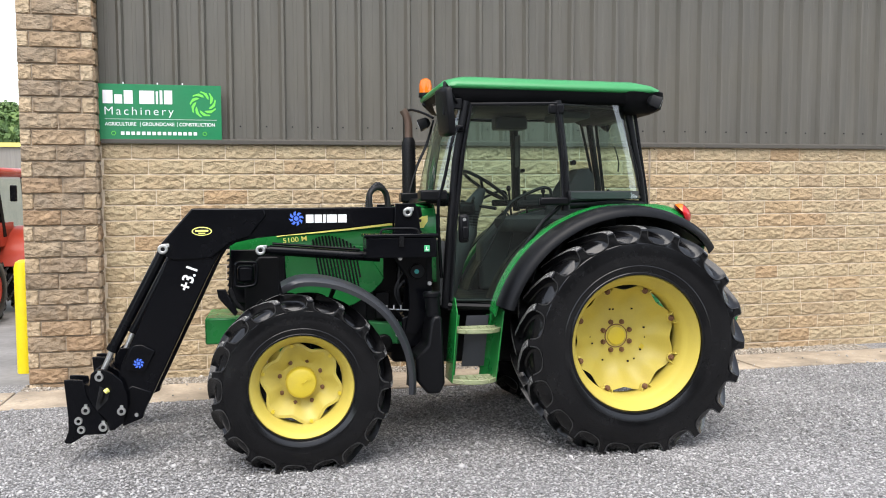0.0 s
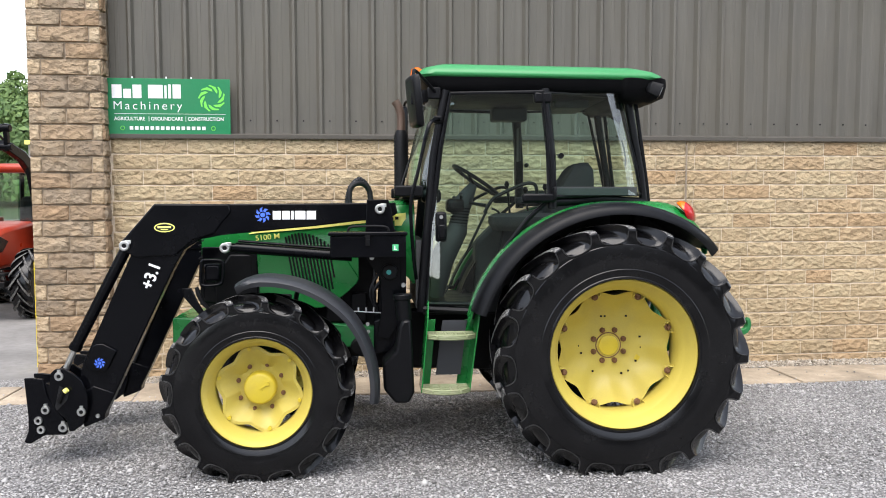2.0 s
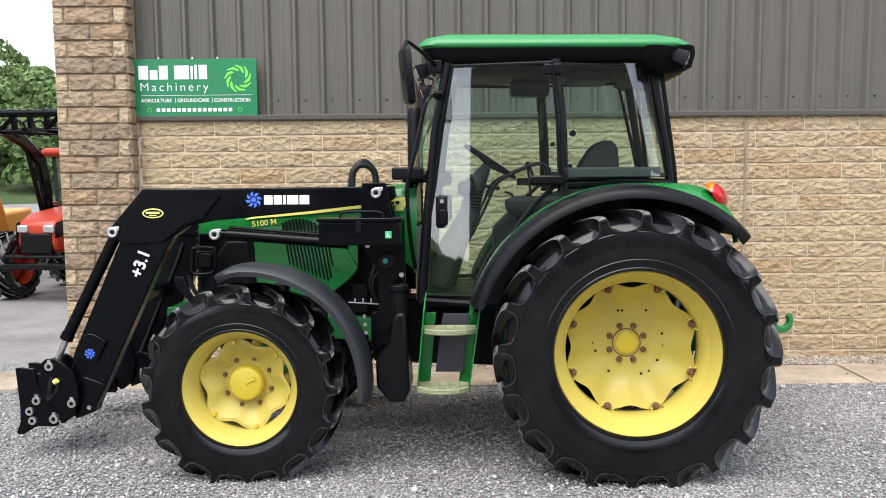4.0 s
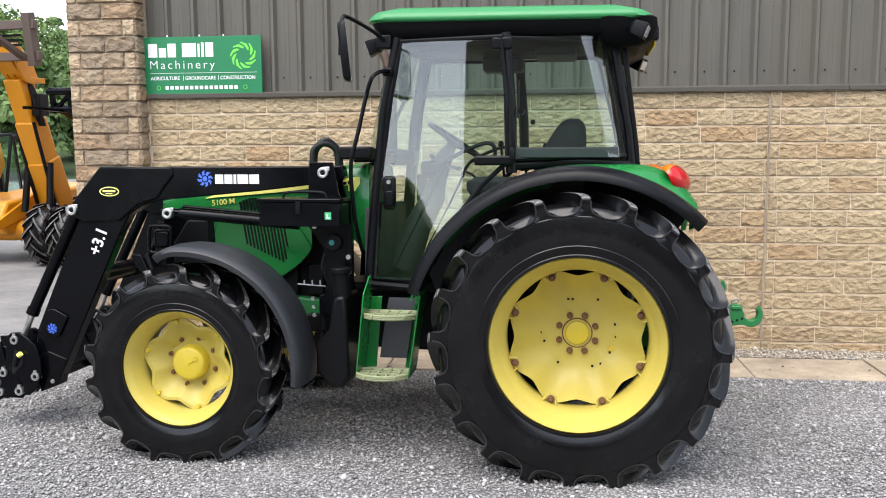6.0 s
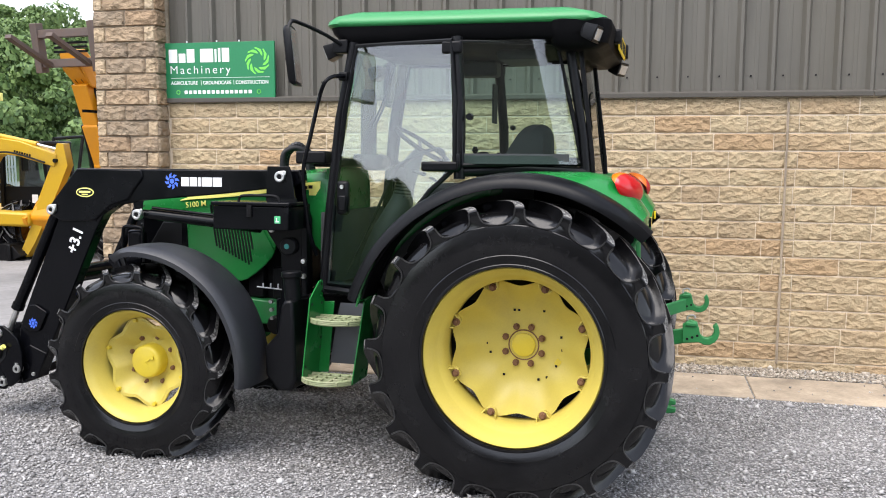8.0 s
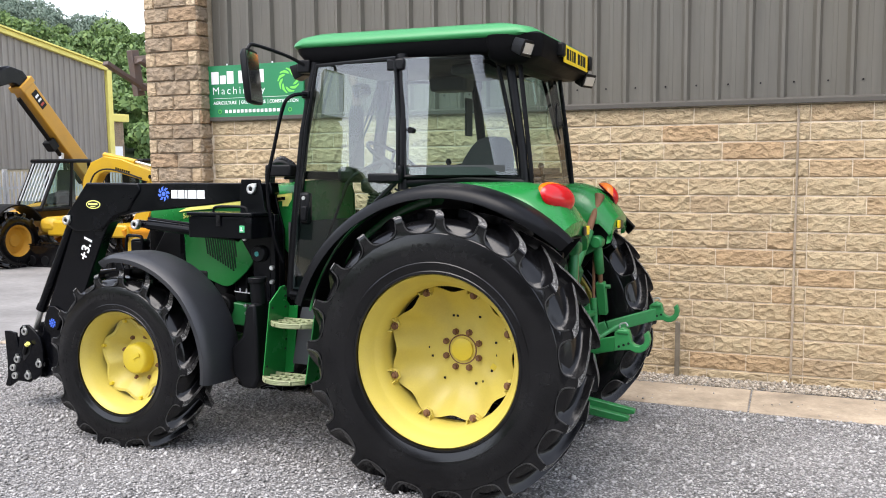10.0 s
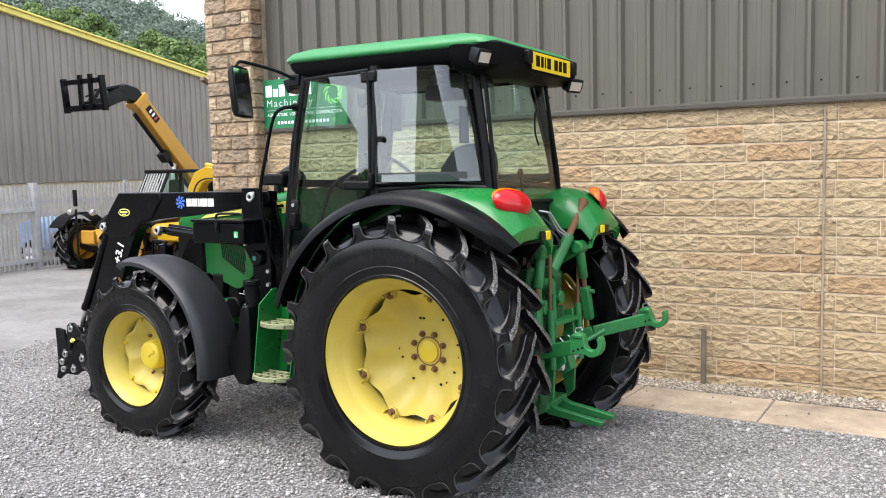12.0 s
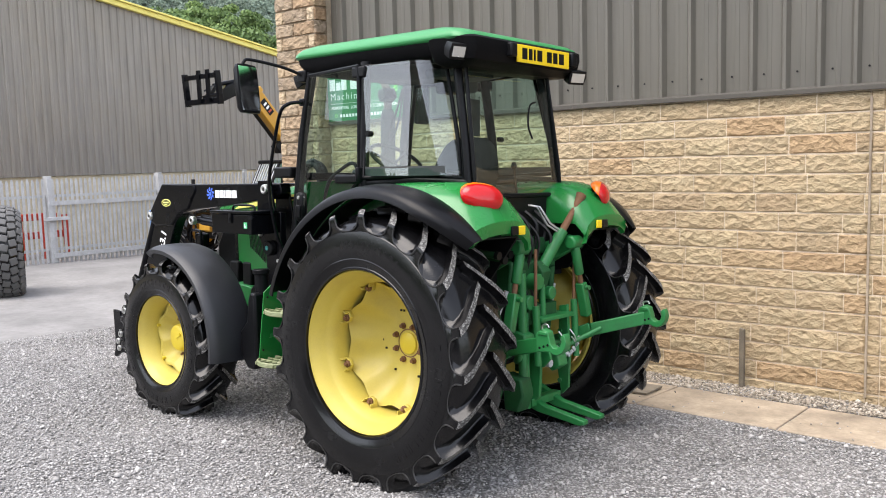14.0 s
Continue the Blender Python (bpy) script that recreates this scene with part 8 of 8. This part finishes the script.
def woods(name, trees, leaf, per, material, label):
    """Many crowns, each a cloud of small leaf clumps over a few lobes."""
    rng = np.random.default_rng(7)
    V = []
    for (x, y, z, h, w) in trees:
        lobes = rng.integers(5, 9)
        lc = np.stack([rng.uniform(-0.55, 0.55, lobes) * w, rng.uniform(-0.55, 0.55, lobes) * w, rng.uniform(0.3, 0.86, lobes) * h], 1)
        lr = rng.uniform(0.28, 0.5, lobes) * w
        pick = rng.integers(0, lobes, per)
        d = rng.normal(size=(per, 3))
        d /= np.linalg.norm(d, axis=1)[:, None]
        d[:, 2] = np.abs(d[:, 2]) * 0.9 - 0.25
        c = lc[pick] + d * (lr[pick] * rng.uniform(0.75, 1.08, per))[:, None] + np.array([x, y, z])
        n = d + rng.normal(size=(per, 3)) * 0.38
        n /= np.linalg.norm(n, axis=1)[:, None]
        t1 = np.cross(n, rng.normal(size=(per, 3)))
        t1 /= np.linalg.norm(t1, axis=1)[:, None]
        t2 = np.cross(n, t1)
        s = (leaf * rng.uniform(0.5, 1.2, per))[:, None]
        k = rng.uniform(0.5, 1.0, per)[:, None]
        V.append(np.stack([c - t1 * s, c - t2 * s * k * 0.6 + n * s * 0.2, c + t1 * s * 0.9, c + t2 * s * k], 1).reshape(-1, 3))
    V = np.concatenate(V)
    me = bpy.data.meshes.new(name)
    nf = len(V) // 4
    me.vertices.add(len(V))
    me.vertices.foreach_set("co", V.astype(np.float32).ravel())
    me.loops.add(nf * 4)
    me.loops.foreach_set("vertex_index", np.arange(nf * 4, dtype=np.int32))
    me.polygons.add(nf)
    me.polygons.foreach_set("loop_start", np.arange(0, nf * 4, 4, dtype=np.int32))
    me.update()
    me.materials.append(material)
    return tagged(new(name, me), label, kind="stuff")


near, far = [], []
rw_ = random.Random(3)
for r, step, hh in ((52, 2.6, 6.0), (60, 2.8, 6.5), (68, 3.0, 7.0), (77, 3.3, 7.0), (87, 3.5, 7.5), (98, 3.8, 8.0), (110, 4.1, 8.0), (123, 4.4, 8.5), (137, 4.8, 8.5), (152, 5.2, 9.0), (160, 5.4, 9.0)):
    p = 6.0
    while p < 74:
        q, rq = p + rw_.uniform(-1.0, 1.0), r + rw_.uniform(-5, 5)
        near.append((*at_polar(rq, q, hill_z(rq, q) - 1.2), hh * rw_.uniform(0.7, 1.25), hh * rw_.uniform(0.36, 0.56)))
        p += math.degrees(step / r) * rw_.uniform(0.7, 1.2)
for r, step in ((60, 8.0), (90, 9.0), (125, 10.0), (155, 11.0)):
    p = 80.0
    while p < 364.0:
        q = (p + 180) % 360 - 180
        if 105 < q < 180:
            p += math.degrees(step / r)
            continue
        far.append((*at_polar(r, q, hill_z(r, q) - 0.5), 9.0 * rw_.uniform(0.8, 1.2), 4.6))
        p += math.degrees(step / r)
woods("woodland", near, 0.27, 1500, M_WOOD, "mixed green summer woodland on the hillside")
# unseen behind the camera: a tall building and a lower wooded bank, added for the cab glass to reflect
tagged(part("wall_south", box(B(), (-11.0, -22.0, -0.3), (46.0, -21.0, 11.5)), M_CLAD), "unseen tall plain sheeted building across the yard, mirrored in the cab glass", kind="structure")
bank = random.Random(77)
line = []
for k in range(140):
    x = -11.02 - 0.55 * k
    h = np.interp(-x, (11, 16, 20, 27, 42, 52, 90), (3.6, 4.2, 6.0, 7.2, 8.8, 10.6, 14.5))
    line.append((x, h + bank.uniform(-0.12, 0.12) + 0.4 * math.sin(0.55 * x) * min(1.0, (-x - 11) / 8)))
tagged(part("wall_south_west", prism(B(), line + [(line[-1][0], -0.3), (-11.02, -0.3)], -23.6, -21.6), M_WOOD), "unseen wooded bank closing the yard, mirrored in the cab glass", kind="structure")
woods("far_woodland", far, 1.0, 110, M_WOOD, "green woodland round the valley")
# the higher ridge behind, with its own woods; haze is mixed into both colours
def far_ridge_z(r, p):
    e = (r - 300) / 60 * 0.6 if r < 360 else 0.6 + (r - 360) / 60 * 0.4
    return e * 420 * math.tan(radians(ridge(p) - 0.4 + min(1.8, max(-1.2, (p - 50) * 0.2)) - 0.5 * max(0.0, 42 - p)))


ridge_trees = []
for k in range(1100):
    r, p = 318 + 100 * rw_.random() ** 0.7, rw_.uniform(40.0, 66.0)
    ridge_trees.append((*at_polar(r, p, far_ridge_z(r, p) - 6.0), rw_.uniform(9, 14), rw_.uniform(5, 8)))
woods("ridge_woodland", ridge_trees, 0.6, 200, M_HAZEWOOD, "green woodland on the far ridge, tinted with haze")
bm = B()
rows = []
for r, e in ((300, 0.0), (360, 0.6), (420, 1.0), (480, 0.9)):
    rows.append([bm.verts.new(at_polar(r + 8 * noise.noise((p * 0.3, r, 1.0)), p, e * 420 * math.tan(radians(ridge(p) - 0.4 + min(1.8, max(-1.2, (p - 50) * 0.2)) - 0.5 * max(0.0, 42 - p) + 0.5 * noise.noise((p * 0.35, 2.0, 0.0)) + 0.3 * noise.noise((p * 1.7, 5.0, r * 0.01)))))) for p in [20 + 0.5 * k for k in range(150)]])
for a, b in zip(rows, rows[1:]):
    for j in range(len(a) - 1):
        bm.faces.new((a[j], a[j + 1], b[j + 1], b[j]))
tagged(part("backdrop", bm, plain("haze_tinted_woods", (0.105, 0.135, 0.11), 1.0, 0.45, 0.08, 0.8, 4.0)), "wooded ridge in the distance, tinted with haze", kind="structure")

# ---- stonework block by block ----
def block_mesh(seed, h, rough):
    """A split-face block one unit wide: a rough, lumpy front that leans out towards its foot."""
    rng = random.Random(seed)
    bm = B()
    xs = (0.0, 0.022, 0.10, 0.2, 0.3, 0.4, 0.5, 0.6, 0.7, 0.8, 0.90, 0.978, 1.0)
    zs = (0.0, 0.055, 0.24, 0.43, 0.62, 0.8, 0.945, 1.0)
    nx, nz = len(xs), len(zs)
    ox = rng.uniform(0, 50)
    g = []
    for i in range(nx):
        col = []
        for k in range(nz):
            edge = i in (0, nx - 1) or k in (0, nz - 1)
            lean = (0.0, 0.85, 1.0, 0.95, 0.85, 0.75, 0.62, 0.0)[k]
            side = (0.0, 0.7, 0.92, 1.0)[min(i, nx - 1 - i, 3)]
            lump = 0.5 + 0.5 * noise.noise((ox + xs[i] * 4.0, zs[k] * 1.6, 0.3)) + 0.45 * noise.noise((ox + xs[i] * 11.0, zs[k] * 4.0, 1.7))
            dep = -rng.uniform(0.0, 0.003) if edge else -rough * side * (0.25 * lean + 0.62 * max(0.0, lump) * (0.3 + 0.7 * lean) + 0.2 * rng.random())
            jx = 0.0 if i in (0, nx - 1) else rng.uniform(-0.02, 0.02) * (0.3 if i in (1, nx - 2) else 1.0)
            jz = 0.0 if k in (0, nz - 1) else rng.uniform(-0.05, 0.05) * h * (0.3 if k in (1, nz - 2) else 1.0)
            col.append(bm.verts.new((xs[i] + jx, dep, zs[k] * h + jz)))
        g.append(col)
    for i in range(nx - 1):
        for k in range(nz - 1):
            q = (g[i][k], g[i + 1][k], g[i + 1][k + 1], g[i][k + 1])
            if rng.random() < 0.5:
                bm.faces.new((q[0], q[1], q[2]))
                bm.faces.new((q[0], q[2], q[3]))
            else:
                bm.faces.new((q[0], q[1], q[3]))
                bm.faces.new((q[1], q[2], q[3]))
    ring = [g[i][0] for i in range(nx)] + [g[-1][k] for k in range(1, nz)] + [g[i][-1] for i in range(nx - 2, -1, -1)] + [g[0][k] for k in range(nz - 2, 0, -1)]
    back = [bm.verts.new((v.co.x, 0.03, v.co.z)) for v in ring]
    for i in range(len(ring)):
        j = (i + 1) % len(ring)
        bm.faces.new((ring[j], ring[i], back[i], back[j]))
    bmesh.ops.recalc_face_normals(bm, faces=bm.faces[:])
    me = bpy.data.meshes.new("stone_block")
    bm.to_mesh(me)
    bm.free()
    me.shade_smooth()
    me.set_sharp_from_angle(angle=radians(32))
    return me


COURSE, JOINT = 0.1478, 0.011
wall_meshes = [block_mesh(100 + k, COURSE - JOINT, 0.019) for k in range(16)]
old_meshes = [block_mesh(300 + k, COURSE - JOINT, 0.034) for k in range(12)]
for me in wall_meshes:
    me.materials.append(M_STONE)
for me in old_meshes:
    me.materials.append(M_STONE_OLD)
pale_meshes = [block_mesh(500 + k, COURSE - JOINT, 0.02) for k in range(5)]
for me in pale_meshes:
    me.materials.append(M_STONE_PALE)
rb = random.Random(11)
far_blocks = B()
for c in range(16):
    z = -0.1235 + COURSE * c + 0.004
    if z + COURSE > SILL + 0.06:
        break
    x = -1.26 - (0.18 if c % 2 else 0.0)
    while x < 11.0:
        w = rb.choice((0.30, 0.36, 0.42, 0.45, 0.5, 0.44)) * rb.uniform(0.95, 1.05)
        if x < 4.362 < x + w:
            w = max(0.1, 4.36 - x)
        x0 = max(x, -1.275)
        if x < 6.35:
            ob = new("stone_block", wall_meshes[rb.randrange(16)])
            ob.parent = wall
            ob.location = (x0, WALL_Y, z)
            ob.scale = (x + w - JOINT * 0.55 - x0, 1.0, 1.0)
        else:
            n0 = len(far_blocks.verts)
            far_blocks.from_mesh(wall_meshes[rb.randrange(16)])
            far_blocks.verts.ensure_lookup_table()
            for v in far_blocks.verts[n0:]:
                v.co = Vector((x0 + v.co.x * (w - JOINT * 0.55), WALL_Y + v.co.y, z + v.co.z))
        x += w
fb = part("stone_blocks", far_blocks, M_STONE_FAR, wall, "buff split-face blocks further along the wall", smooth=28)
fb["kind"] = "stuff"


def pillar_block(x0, w, z, y, turn=0, kinds=None):
    ob = new("stone_block", (kinds or old_meshes)[rb.randrange(len(kinds or old_meshes))])
    ob.parent = pillar
    ob.matrix_local = Matrix.Translation((x0, y, z)) @ Matrix.Rotation(radians(turn), 4, "Z")
    ob.scale = (w - JOINT, 1.0, 1.0)


for c in range(33):
    z = -0.15 + 0.1478 * c
    if c % 2:
        cut = rb.uniform(0.29, 0.37)
        pillar_block(-1.95, cut, z, 8.7)
        pillar_block(-1.95 + cut, 0.655 - cut, z, 8.7)
    else:
        a, b_ = rb.uniform(0.09, 0.14), rb.uniform(0.09, 0.13)
        pillar_block(-1.95, a, z, 8.7, 0, pale_meshes)
        pillar_block(-1.95 + a, 0.655 - a - b_, z, 8.7)
        pillar_block(-1.95 + 0.655 - b_, b_, z, 8.7, 0, pale_meshes)
    pillar_block(-1.305, 0.19, z, 8.70, 90)

# ---- stone flags along the wall foot ----
flags = tagged(part("pavement", box(B(), (-3.3, 7.83, -0.14), (13.0, 8.5, -0.05)), M_MORTAR), "strip of buff stone flags along the wall foot", kind="structure")
x = -3.32
k = 0
while x < 12.6:
    w = rb.uniform(1.02, 1.3)
    if 2.0 < x < 3.0:
        w = 3.03 - x
    bm = B()
    y0, y1 = 7.815 + rb.uniform(-0.02, 0.02), 8.515 + rb.uniform(-0.02, 0.02)
    sk = rb.uniform(-0.05, 0.05)
    m = [(x + 0.006, y0), (x + w - 0.006, y0 + rb.uniform(-0.01, 0.01)), (x + w - 0.006 + sk, y1), (x + 0.006 + (0.0 if k == 0 else sk_prev), y1)]
    sk_prev = sk
    lo = [bm.verts.new((a, b_, ground_z(a, b_) - 0.06)) for a, b_ in m]
    dz = rb.uniform(0.018, 0.03)
    hi = [bm.verts.new((a, b_, ground_z(a, b_) + dz)) for a, b_ in m]
    bm.faces.new(hi)
    for i in range(4):
        bm.faces.new((lo[i], lo[(i + 1) % 4], hi[(i + 1) % 4], hi[i]))
    part("flagstone", bm, M_SLAB, flags, bev=0.008)
    x += w
    k += 1
cover = tagged(part("drain_cover", cbox(B(), (2.86, 8.22, ground_z(0, 8.22) + 0.036), (0.27, 0.27, 0.014)), plain("cover_grey", (0.2, 0.17, 0.13), 0.8, 0.3, 8)), "small square drain cover set in the flags", "drain cover")

# ---- loose limestone chips ----
def chips(n, x0, x1, y0, y1, size, seed, material, label):
    rng = np.random.default_rng(seed)
    x = rng.uniform(x0, x1, n)
    y = y0 + (y1 - y0) * rng.uniform(0, 1, n)
    keep = ~((y > 7.80) & (y < 8.53) & (rng.uniform(0, 1, n) > 0.012))
    edge = -3.45 + 0.25 * np.sin(y * 2.1) - np.maximum(0.0, 6.0 - y) * 0.06 + rng.normal(size=n) * 0.12
    keep &= x > edge
    x, y = x[keep], y[keep]
    n = len(x)
    z = -0.02 * (y - 5.75) + 0.014
    on_flag = (y > 7.80) & (y < 8.53)
    z = z + on_flag * 0.018
    s = size * rng.lognormal(0.0, 0.38, n)
    base = np.array([[1, 0, 0], [0, 1, 0], [-1, 0, 0], [0, -1, 0], [0, 0, 0.75], [0, 0, -0.7]], float)
    P = base[None] * (1 + 0.35 * rng.normal(size=(n, 6, 3)) * 0.6) + 0.25 * rng.normal(size=(n, 6, 3)) * 0.6
    a = rng.uniform(0, 2 * np.pi, n)
    b = rng.normal(size=n) * 0.5
    ca, sa, cb, sb = np.cos(a), np.sin(a), np.cos(b), np.sin(b)
    X = P[..., 0] * cb[:, None] + P[..., 2] * sb[:, None]
    Z = -P[..., 0] * sb[:, None] + P[..., 2] * cb[:, None]
    Y = P[..., 1]
    V = np.stack([(X * ca[:, None] - Y * sa[:, None]) * s[:, None] + x[:, None], (X * sa[:, None] + Y * ca[:, None]) * s[:, None] + y[:, None], Z * s[:, None] * 0.8 + (z + s * 0.25)[:, None]], 2)
    F = np.array([[0, 1, 4], [1, 2, 4], [2, 3, 4], [3, 0, 4], [1, 0, 5], [2, 1, 5], [3, 2, 5], [0, 3, 5]])
    idx = (F[None] + 6 * np.arange(n)[:, None, None]).reshape(-1)
    me = bpy.data.meshes.new("gravel_chips")
    me.vertices.add(n * 6)
    me.vertices.foreach_set("co", V.astype(np.float32).ravel())
    me.loops.add(len(idx))
    me.loops.foreach_set("vertex_index", idx.astype(np.int32))
    me.polygons.add(n * 8)
    me.polygons.foreach_set("loop_start", np.arange(0, n * 24, 3, dtype=np.int32))
    me.update()
    me.materials.append(material)
    return tagged(new("gravel_chips", me), label, kind="stuff")


chips(165000, -4.0, 7.0, 2.4, 8.53, 0.0068, 1, M_CHIPS, "loose pale grey limestone chips")
chips(4000, -4.0, 7.0, 2.4, 8.53, 0.010, 2, M_CHIPS, "larger pale grey limestone chips")
chips(15000, -2.0, 7.0, 8.535, 8.86, 0.0088, 3, M_BUFFCHIPS, "buff pebbles between the flags and the wall")
